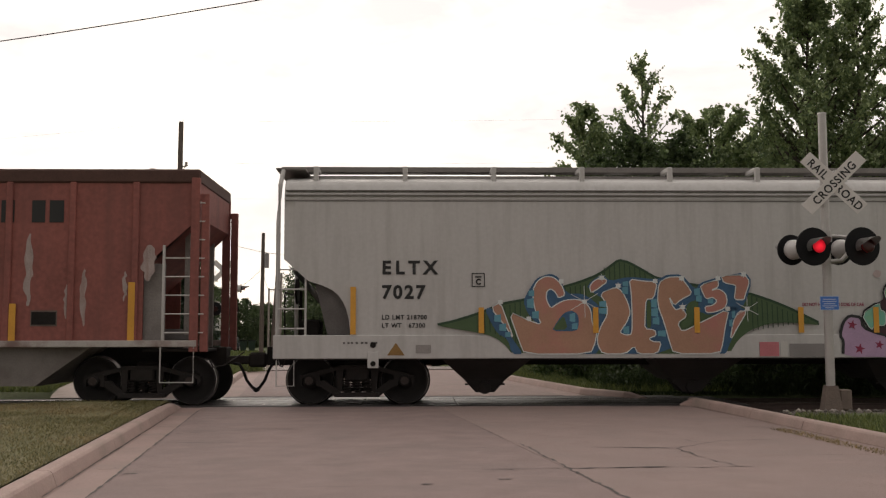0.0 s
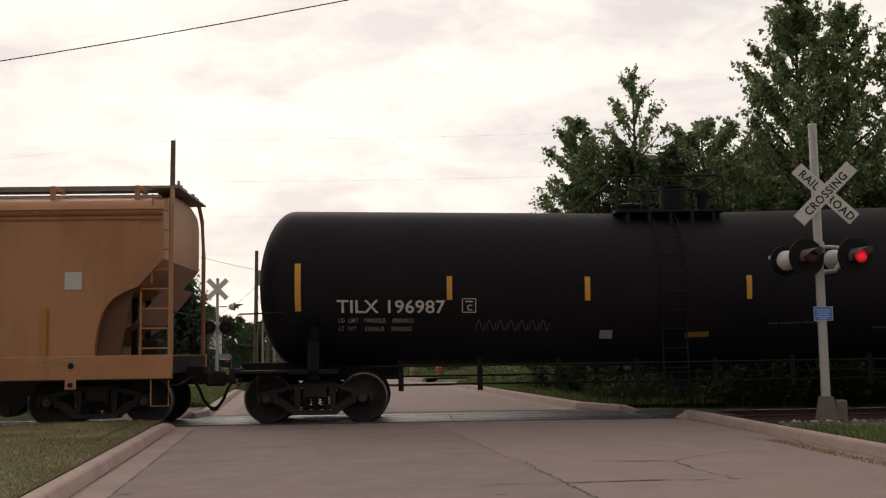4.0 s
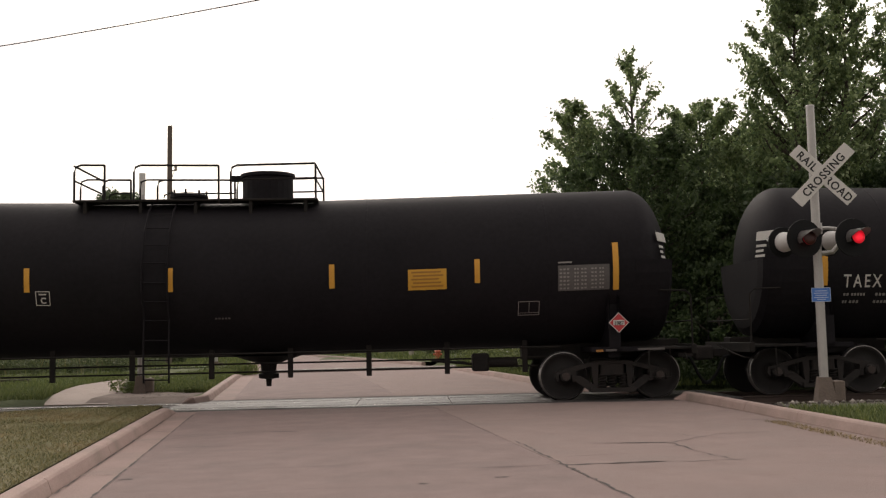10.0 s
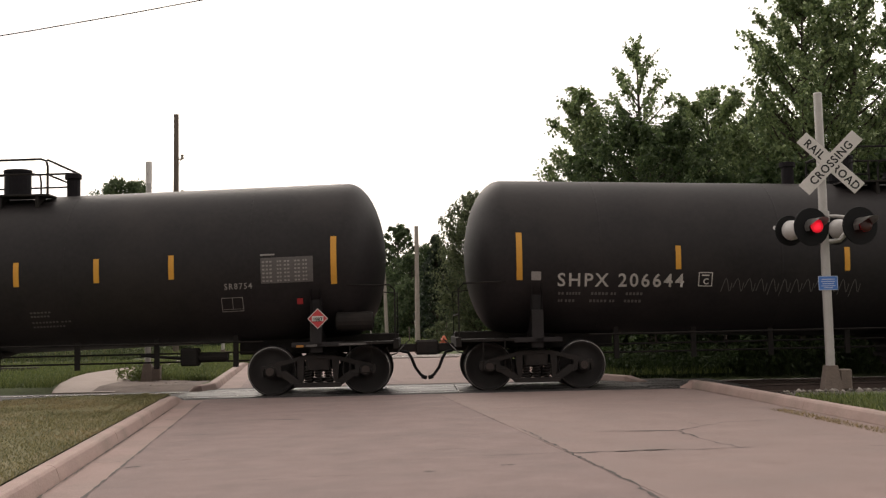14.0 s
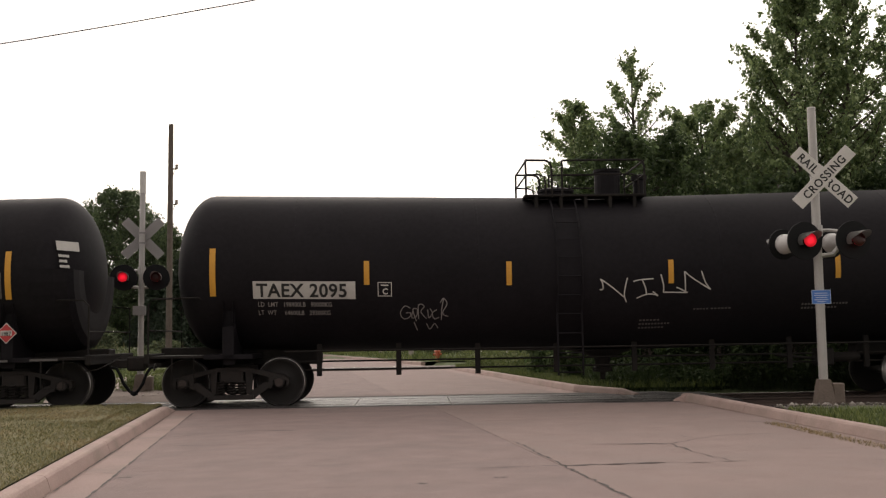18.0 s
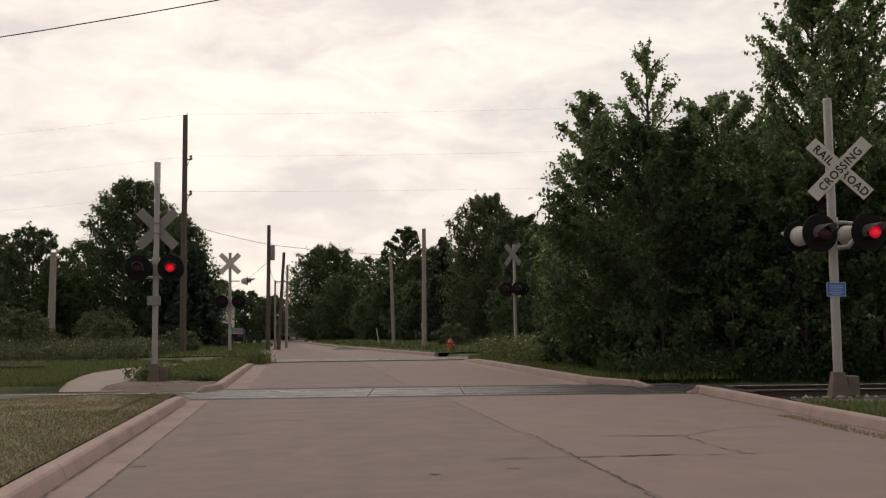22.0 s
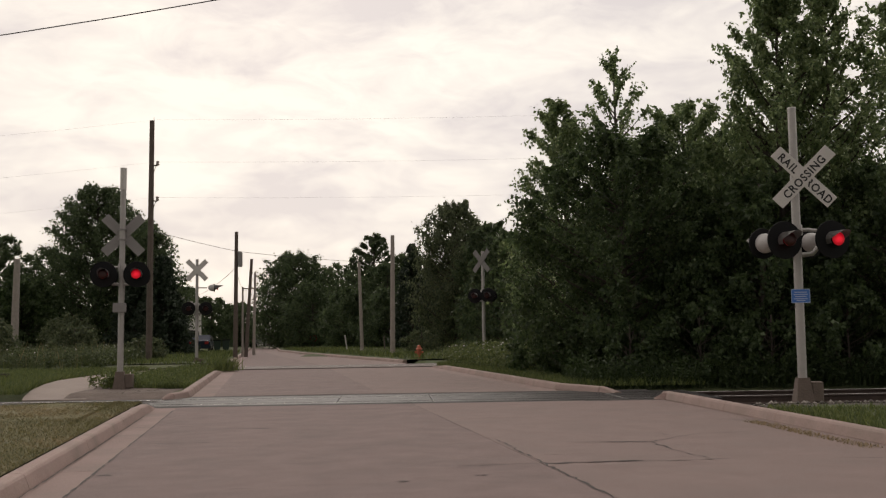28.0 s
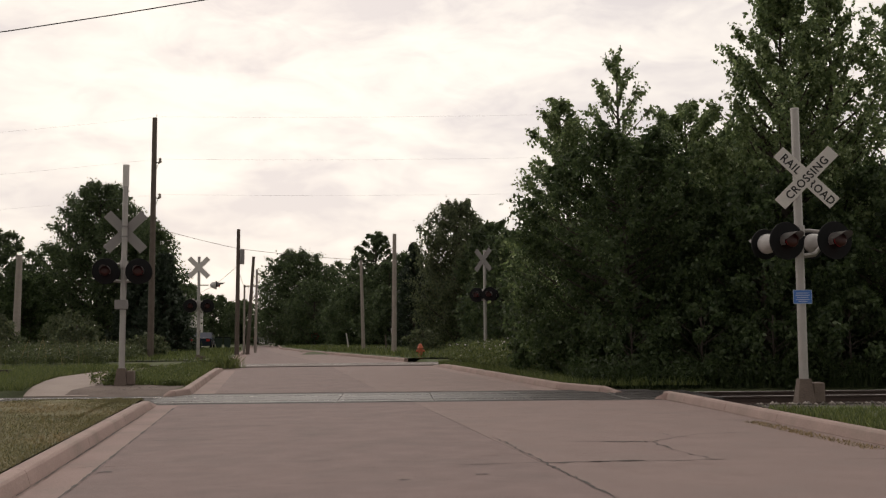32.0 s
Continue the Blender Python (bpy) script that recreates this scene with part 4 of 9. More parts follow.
grass("verge_grass", 16000, lambda n: np.stack([(lambda y: np.interp(y, (42, 46.5, 54, 63, 72, 90), (7.9, 7.6, 6.6, 5.4, 4.2, 2.6)) - 1.2 - 0.147 * y + rng.random(n) * 16)(yy := rng.uniform(46, 90, n)), yy, np.full(n, 0.16)], -1), (0.08, 0.3), (0.03, 0.09), M_BLADE, "grass in the far gardens")
grass("verge_grass", 9000, lambda n: np.stack([(lambda y: -2.0 - 0.147 * y - rng.random(n) * 9)(yy := rng.uniform(45, 80, n)), yy, np.full(n, 0.12)], -1), (0.08, 0.3), (0.03, 0.09), M_BLADE, "grass along the far road")


# ---- trees ----
SHAPES = {
    "maple": ((0, 0.55), (0.15, 0.9), (0.35, 1.0), (0.6, 0.86), (0.8, 0.58), (0.93, 0.28), (1, 0.04)),
    "round": ((0, 0.45), (0.12, 0.8), (0.4, 1.0), (0.65, 0.95), (0.85, 0.7), (0.95, 0.42), (1, 0.2)),
    "cone": ((0, 0.95), (0.1, 1.0), (0.4, 0.72), (0.7, 0.4), (0.9, 0.16), (1, 0.03)),
    "spire": ((0, 0.5), (0.2, 1.0), (0.45, 0.9), (0.7, 0.66), (0.88, 0.36), (1, 0.05)),
}


def make_tree(name, label, x, y, height, radius, leaves, size, material, seed, base=0.12, up=0.5, branches=46, trunk=0.16, spread=0.10, droop=0.0, z=0.0, lean=0.0, twigs=20, shape="round", twig=0.30, category="tree"):
    """A tree with a tapered trunk, limbs that rise outward to an uneven crown outline, and leaf sprays along twigs on the limbs."""
    r = np.random.default_rng(seed)
    th = thing(name, label, category, pose(x, y, z))
    bm = BM()
    tp = [Vector((lean * (k / 6) ** 1.5 + 0.12 * trunk * math.sin(k * 1.7 + seed), 0.1 * trunk * math.cos(k * 2.1 + seed), height * 0.95 * k / 6)) for k in range(7)]
    tube(bm, tp, trunk, 8, 0.02)
    limbs = BM()
    P = []
    prof = np.array(SHAPES[shape])
    per = max(3, leaves // (branches * twigs))
    for i in range(branches):
        g = ((i + 0.5) / branches) ** 0.85
        a = i * 2.39996 + r.uniform(-0.5, 0.5)
        lump = 1 + 0.16 * math.sin(a * 3 + seed) * math.sin(g * 9 + seed * 1.3)
        reach = radius * float(np.interp(g, prof[:, 0], prof[:, 1])) * r.uniform(0.70, 1.08) * lump
        tz = height * (base + (1 - base) * g) * r.uniform(0.97, 1.02)
        cx = lean * (tz / height) ** 1.5
        out = Vector((math.cos(a), math.sin(a), 0))
        tip = Vector((cx, 0, tz)) + out * reach
        sz = max(0.12 * height * base + 0.05, tz - (0.35 + 0.55 * up) * reach - 0.2)
        start = Vector((lean * (sz / height) ** 1.5, 0, sz))
        mid = start.lerp(tip, 0.55) + out * reach * 0.10 - Vector((0, 0, 0.06 * reach))
        c = np.array([tuple(start.lerp(mid, k).lerp(mid.lerp(tip, k), k)) for k in (0, 0.25, 0.5, 0.75, 1.0)])
        tube(limbs, [Vector(p) for p in c], max(0.012, trunk * 0.36 * (1 - 0.6 * g)), 5, 0.006)
        for q in range(twigs):
            k = 1 - 0.18 * r.random() if q < 5 else 1 - 0.85 * r.random()
            idx = min(k * 4, 3.999)
            lo = int(idx)
            p0 = c[lo] * (1 - idx + lo) + c[lo + 1] * (idx - lo)
            d = np.array([math.cos(a), math.sin(a), 0.35 + 0.9 * up]) + r.normal(0, 0.5, 3)
            d /= np.linalg.norm(d)
            ln = radius * twig * r.uniform(0.4, 1.5) * (0.42 + 0.58 * (1 - g)) * (1.45 if q < 5 else 1.0)
            f = r.random(per) ** 1.1
            bend = np.stack([np.zeros(per), np.zeros(per), -0.35 * ln * f ** 2 * (1 - up * 0.6)], -1)
            pos = p0 + d * (f * ln)[:, None] + bend
            pos = pos + r.normal(0, 1, (per, 3)) * (spread * radius * (1.1 - 0.95 * f) * (1.15 - 0.75 * g) * (0.6 if q < 5 else 1.2))[:, None] + np.array([0, 0, -droop]) * (r.random((per, 1)) * f[:, None])
            P.append(pos)
    P = np.concatenate(P)
    P[:, 2] = np.maximum(P[:, 2], 0.05)
    n = len(P)
    S = r.uniform(0.6, 1.3, n) * size
    d = r.normal(0, 0.8, (n, 3)) + np.array([0, 0, -0.7 - droop])
    d /= np.linalg.norm(d, axis=1, keepdims=True)
    q = np.cross(d, r.normal(0, 1, (n, 3)))
    q /= np.linalg.norm(q, axis=1, keepdims=True) + 1e-9
    nn = np.cross(d, q)
    S = S[:, None]
    V = np.stack([P, P + d * S * 0.5 + q * S * 0.34 + nn * S * 0.10, P + d * S, P + d * S * 0.45 - q * S * 0.34 + nn * S * 0.10], 1)
    part("trunk", bm, M_BARK, th, smooth=True)
    tagged(part("branchwork", limbs, M_BARK, th), kind="stuff")
    part("crown", quads_mesh("crown", V.reshape(-1, 3), material), None, th)
    return th


# the thicket of maples behind the rails
NEAR = "trees behind the rails"
for args in [
    dict(label="slim green maple with a thin open top", x=6.38, y=32.2, height=9.95, radius=1.9, leaves=9500, size=0.118, material=M_LEAF, seed=1, base=0.15, up=0.9, branches=80, spread=0.05, shape="maple", twigs=10, twig=0.36),
    dict(label="green maple leaning over the verge with loose sprays", x=5.0, y=32.5, height=8.7, radius=2.1, leaves=22000, size=0.118, material=M_LEAF, seed=2, base=0.05, up=0.7, branches=100, spread=0.06, lean=-0.5, shape="maple"),
    dict(label="broad dense green maple close behind the rails", x=5.6, y=27.8, height=6.8, radius=2.9, leaves=60000, size=0.112, material=M_LEAF_SHADE, seed=3, base=0.02, up=0.3, branches=110, spread=0.06, shape="round"),
    dict(label="tall dark green maple with rising limbs", x=10.15, y=28.0, height=11.0, radius=2.4, leaves=50000, size=0.118, material=M_LEAF, seed=4, base=0.06, up=0.9, branches=150, spread=0.05, trunk=0.22, shape="maple"),
    dict(label="tall maple with sparse limbs against the sky", x=11.7, y=28.4, height=11.0, radius=2.3, leaves=26000, size=0.118, material=M_LEAF, seed=5, base=0.08, up=0.8, branches=120, spread=0.05, trunk=0.2, shape="maple"),
    dict(label="rounded dark maple filling the thicket", x=8.1, y=30.6, height=8.1, radius=2.7, leaves=36000, size=0.118, material=M_LEAF, seed=6, base=0.03, up=0.4, branches=80, spread=0.07, shape="round"),
    dict(label="low leafy maple at the thicket's edge", x=8.9, y=26.2, height=5.3, radius=2.4, leaves=42000, size=0.118, material=M_LEAF_SHADE, seed=7, base=0.01, up=0.3, branches=70, spread=0.07, shape="round"),
    dict(label="low leafy maple at the thicket's edge", x=12.0, y=25.8, height=5.4, radius=2.6, leaves=42000, size=0.118, material=M_LEAF_SHADE, seed=8, base=0.01, up=0.3, branches=70, spread=0.07, shape="round"),
    dict(label="tall dark maple at the end of the thicket", x=14.2, y=29.0, height=11.4, radius=2.6, leaves=20000, size=0.14, material=M_LEAF, seed=9, base=0.1, up=0.7, branches=70, spread=0.06, shape="maple"),
    dict(label="dark maple at the back of the thicket", x=11.5, y=33.5, height=7.6, radius=3.2, leaves=22000, size=0.2, material=M_LEAF, seed=10, base=0.02, up=0.4, branches=70, spread=0.08, shape="round"),
    dict(label="dark maple at the back of the thicket", x=16.0, y=34.5, height=6.6, radius=3.4, leaves=22000, size=0.2, material=M_LEAF, seed=11, base=0.02, up=0.4, branches=70, spread=0.08, shape="round"),
]:
    tagged(make_tree("maple_tree", **args), group=NEAR)
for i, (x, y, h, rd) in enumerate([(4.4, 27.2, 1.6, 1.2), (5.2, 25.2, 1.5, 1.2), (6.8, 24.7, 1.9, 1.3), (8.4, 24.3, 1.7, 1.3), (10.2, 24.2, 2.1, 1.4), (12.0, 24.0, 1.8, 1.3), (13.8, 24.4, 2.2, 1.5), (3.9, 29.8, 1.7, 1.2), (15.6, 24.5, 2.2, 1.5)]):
    tagged(make_tree("shrub", "low leafy shrub in tall weeds under the maples", x, y, h, rd, 5200, 0.11, M_LEAF_SHADE, 20 + i, base=0.02, up=0.3, branches=36, trunk=0.03, spread=0.14, twigs=5, category="shrub"), group="shrubs under the maples")

# across the road and along it
make_tree("broadleaf_tree", "round dark green broadleaf tree behind the pole", -22.3, 72, 11.9, 3.5, 56000, 0.17, M_LEAFD, 40, base=0.05, up=0.3, branches=150, spread=0.12, trunk=0.25, shape="round")
make_tree("broadleaf_tree", "dark green broadleaf tree beside the spruce", -19.6, 74, 9.6, 3.2, 40000, 0.17, M_LEAFD, 41, base=0.04, up=0.3, branches=110, spread=0.12, trunk=0.22, shape="maple")
make_tree("spruce_tree", "dense dark spruce with a pointed top", -16.3, 66, 6.5, 1.75, 22000, 0.2, M_LEAFC, 42, base=0.015, up=-0.3, branches=130, spread=0.09, shape="cone", twigs=8, category="spruce")
make_tree("spruce_tree", "dense dark spruce with a pointed top", -18.6, 68, 6.0, 1.6, 14000, 0.2, M_LEAFC, 43, base=0.015, up=-0.3, branches=110, spread=0.09, shape="cone", twigs=8, category="spruce")
for i, (x, y, h, rd) in enumerate([(-29.3, 72, 8.6, 2.7), (-33.2, 74, 8.5, 3.0), (-38, 76, 8.6, 3.8), (-28.6, 80, 8.2, 3.0), (-44, 78, 9, 4.2), (-26.0, 68, 5.2, 2.4), (-31, 66, 5.6, 2.4)]):
    tagged(make_tree("broadleaf_tree", "green broadleaf tree at the edge of the rough ground", x, y, h, rd, 17000, 0.2, M_LEAF_SHADE if i % 2 else M_LEAFD, 50 + i, base=0.03, up=0.3, branches=80, spread=0.12, twigs=12), group="trees at the field's edge")
for i, (x, y, h, rd) in enumerate([(-19.9, 48, 2.3, 1.3), (-17.2, 52, 1.9, 1.1), (-22.5, 49, 2.9, 1.5), (-26.5, 50, 2.6, 1.8), (-13.9, 53, 1.3, 1.1), (-20.2, 60, 2.6, 1.6)]):
    tagged(make_tree("shrub", "pale green bush in the tall weeds", x, y, h, rd, 6000, 0.13, M_LEAFW, 60 + i, base=0.03, up=0.5, branches=50, trunk=0.03, spread=0.12, twigs=10, category="shrub"), group="bushes in the rough ground")
make_tree("willow_tree", "tall grey-green willow with drooping twigs", 2.6, 70, 10.4, 2.9, 38000, 0.17, M_LEAFW, 70, base=0.10, up=0.5, branches=120, spread=0.10, droop=0.7, trunk=0.25, shape="round")
make_tree("spruce_tree", "dark pointed spruce beside the willow", -0.4, 74, 7.8, 1.5, 14000, 0.2, M_LEAFC, 71, base=0.02, up=-0.3, branches=110, spread=0.09, shape="cone", twigs=8, category="spruce")
make_tree("broadleaf_tree", "broad dome-shaped dark tree over the far road", -13.3, 112, 10.2, 4.3, 46000, 0.21, M_LEAFD, 72, base=0.01, up=0.2, branches=170, spread=0.13, trunk=0.3, twigs=14, shape="round")
make_tree("broadleaf_tree", "knobby broadleaf tree with a loose top", -4.0, 95, 10.7, 2.3, 22000, 0.2, M_LEAFD, 73, base=0.05, up=0.4, branches=80, spread=0.12, trunk=0.25, twigs=9, shape="round")
for i, (x, y, h, rd) in enumerate([(-8.4, 108, 8.6, 3.6), (-10.6, 104, 6.6, 3.2), (-6.0, 100, 7.2, 3.0), (-5.9, 92, 5.4, 2.6), (-2.6, 90, 7.6, 2.6), (-1.0, 92, 8.6, 2.5), (-2.4, 84, 5.0, 2.4), (1.2, 84, 7.0, 2.8), (-23.5, 105, 6.6, 1.8), (-23.6, 118, 5.9, 2.6), (-21.2, 122, 5.2, 2.2), (4.7, 66, 8.4, 2.2), (5.0, 58, 7.0, 2.2), (6.8, 52, 6.6, 2.4), (10.5, 46, 8.0, 3.2), (12.0, 40, 9.0, 3.4), (8.5, 62, 8.2, 3.4), (5.6, 80, 9.0, 3.6), (15, 60, 10, 5), (-28, 116, 6.5, 3.2)]):
    tagged(make_tree("broadleaf_tree", "dark green broadleaf tree down the road", x, y, h, rd, 13000, 0.22, M_LEAFD, 80 + i, base=0.01, up=0.25, branches=76, spread=0.13, twigs=11), group="trees down the road")
for i in range(46):
    a = -75 + i * 3.3
    if -16 < a < -4:
        continue
    d = 170 + 40 * math.sin(i * 2.3)
    tagged(make_tree("broadleaf_tree", "distant green tree on the horizon", d * math.sin(radians(a)), d * math.cos(radians(a)), 8.5 + 2 * math.sin(i * 1.7), 6.5, 3600, 0.7, M_LEAFD, 140 + i, base=0.02, up=0.2, branches=30, spread=0.12, twigs=5), group="trees on the horizon")
for i, (x, y, h) in enumerate([(-30.5, 175, 7.0), (-25, 190, 6.0), (-20, 200, 7.5), (-15, 195, 7.0)]):
    tagged(make_tree("broadleaf_tree", "distant green tree on the horizon", x, y, h, 4.5, 6000, 0.4, M_LEAFD, 190 + i, base=0.02, up=0.2, branches=40, spread=0.1, twigs=6), group="trees on the horizon")
make_tree("shrub", "grey-green rounded garden shrub", 0.2, 60, 1.5, 1.0, 3500, 0.12, M_LEAFW, 200, base=0.05, up=0.4, branches=30, trunk=0.03, spread=0.14, twigs=8, category="shrub")


def weed_bank(name, plants, place, h, label, leaf=0.075, per=60, flowers=0.0, material=M_WEEDP):
    """Leafy weeds standing in uneven plants; a share of them carry pale flower heads."""
    P = place(plants)
    H = rng.uniform(h[0], h[1], plants)
    k = np.repeat(np.arange(plants), per)
    n = len(k)
    f = rng.random(n) ** 0.8
    hh = H[k]
    base = P[k] + np.stack([rng.normal(0, 1, n) * 0.20 * hh * (0.35 + f), rng.normal(0, 1, n) * 0.20 * hh * (0.35 + f), f * hh * rng.uniform(0.85, 1.1, n)], -1)
    d = rng.normal(0, 0.8, (n, 3)) + np.array([0, 0, 0.35])
    d /= np.linalg.norm(d, axis=1, keepdims=True)
    q = np.cross(d, rng.normal(0, 1, (n, 3)))
    q /= np.linalg.norm(q, axis=1, keepdims=True) + 1e-9
    S = (leaf * rng.uniform(0.6, 1.5, n))[:, None]
    V = np.stack([base, base + d * S * 0.5 + q * S * 0.22, base + d * S, base + d * S * 0.5 - q * S * 0.22], 1)
    tagged(new(name, quads_mesh(name, V.reshape(-1, 3), material)), label, "weeds", kind="stuff")
    if flowers:
        m_ = int(plants * flowers)
        c = P[:m_] + np.stack([rng.normal(0, 0.1, m_), rng.normal(0, 0.1, m_), H[:m_] * 1.02], -1)
        r_ = rng.uniform(0.02, 0.045, m_)[:, None]
        e = np.array([(1, 0, 0.2), (0, 0.6, 0.7), (-1, 0, 0.2), (0, -0.6, -0.3)], float)
        V = c[:, None] + e[None] * r_[:, None]
        tagged(new("weed_flowers", quads_mesh("weed_flowers", V.reshape(-1, 3), M_WHITE)), "small white flower heads among the weeds", "flowers", kind="stuff")


weed_bank("tall_weeds", 1500, lambda n: np.stack([rng.uniform(-32, -13.2, n), rng.uniform(43.0, 54, n), np.full(n, 0.0)], -1), (0.35, 1.0), "leafy tall weeds with white flowers beyond the second track", 0.10, 60, 0.08)
weed_bank("verge_weeds", 200, left_verge, (0.08, 0.22), "low leafy weeds in the verge grass", 0.06, 26, 0.0, M_BLADE)
weed_bank("verge_weeds", 420, lambda n: np.stack([1.0 + rng.uniform(0.6, 3.4, n) - 0.147 * (yy := rng.uniform(31, 42, n)) + 5.4, yy, np.full(n, 0.06)], -1), (0.3, 0.95), "leafy weeds with white flowers in front of the thicket", 0.08, 50, 0.2, M_BLADE)
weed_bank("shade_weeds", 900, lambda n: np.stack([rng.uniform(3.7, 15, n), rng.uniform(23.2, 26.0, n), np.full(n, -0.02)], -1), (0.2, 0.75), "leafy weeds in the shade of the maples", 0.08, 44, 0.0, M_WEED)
weed_bank("mast_weeds", 26, lambda n: np.stack([rng.normal(-7.35, 0.2, n), rng.normal(24.9, 0.25, n), np.full(n, 0.06)], -1), (0.15, 0.45), "clump of green weeds at the mast's foot", 0.07, 50, 0.0, M_BLADE)

# ---- crossing masts ----
def lamp_unit(bm_parts, th, x, z, ry_deg, lens_name, r=0.301, hood=None):
    """A flashing lamp: black disc, grey housing, hood and a turning lens."""
    base = pose(x, 0, z, 0, 0, ry_deg)
    bm = BM()
    lathe(bm, [(-0.34, r), (-0.325, r + 0.004), (-0.31, r)], axis="y", n=32)
    unit = part("lamp_disc", bm, M_BLACK, th, "black round background disc", m=base)
    bm = BM()
    lathe(bm, [(-0.31, 0.15), (-0.28, 0.165), (-0.18, 0.155), (-0.10, 0.11), (-0.05, 0.05)], axis="y", n=20)
    part("housing", bm, M_HOUSING, unit, "pale grey lamp housing", smooth=True)
    bm = BM()
    prev = None
    for k in range(15):
        a = radians(-35 + k * 250 / 14)
        rr = 0.130
        ln = 0.40 * (0.30 + 0.70 * max(0, math.sin(a)) ** 0.7)
        cur = [bm.verts.new((rr * math.cos(a), -0.34, rr * math.sin(a))), bm.verts.new((rr * 0.96 * math.cos(a), -0.34 - ln, rr * 0.96 * math.sin(a)))]
        if prev:
            bm.faces.new((prev[0], prev[1], cur[1], cur[0]))
        prev = cur
    bmesh.ops.solidify(bm, geom=bm.faces[:], thickness=0.006)
    part("hood", bm, hood or M_HOOD, unit, "pale metal hood" if hood else "worn grey metal hood")
    bm = BM()
    lathe(bm, [(-0.355, 0.118), (-0.342, 0.119)], axis="y", n=24)
    part("lens_seat", bm, M_BLACK, unit)
    # two-faced lens: one face lit, the other dark
    bm = BM()
    lathe(bm, [(-0.020, 0.05), (-0.012, 0.10), (-0.002, 0.112)], axis="y", n=24)
    nf = len(bm.faces)
    lathe(bm, [(0.002, 0.112), (0.012, 0.10), (0.020, 0.05)], axis="y", n=24)
    bm.faces.ensure_lookup_table()
    for k, f in enumerate(bm.faces):
        f.material_index = 0 if k < nf else 1
        f.smooth = True
    lens = part("lens", bm, [M_LIT, M_LENS], unit, "round red glass lens", m=pose(0, -0.48, 0, 0, 0, 180))
    bm_parts.append((lens_name, lens))


LENSES = []


def blade(parent, m, words, material, name="crossbuck_blade"):
    bm = BM()
    bbox(bm, -0.61, 0.61, -0.004, 0.004, -0.114, 0.114, 0.003)
    ob = part(name, bm, material, parent, m=m)
    for w, x in words:
        me = text_mesh(w, 0.185, M_INK, "CENTER", 0.004, 0.92, 1.12)
        part("lettering", me, None, ob, "black capital letters", m=pose(x, -0.0065, -0.068))


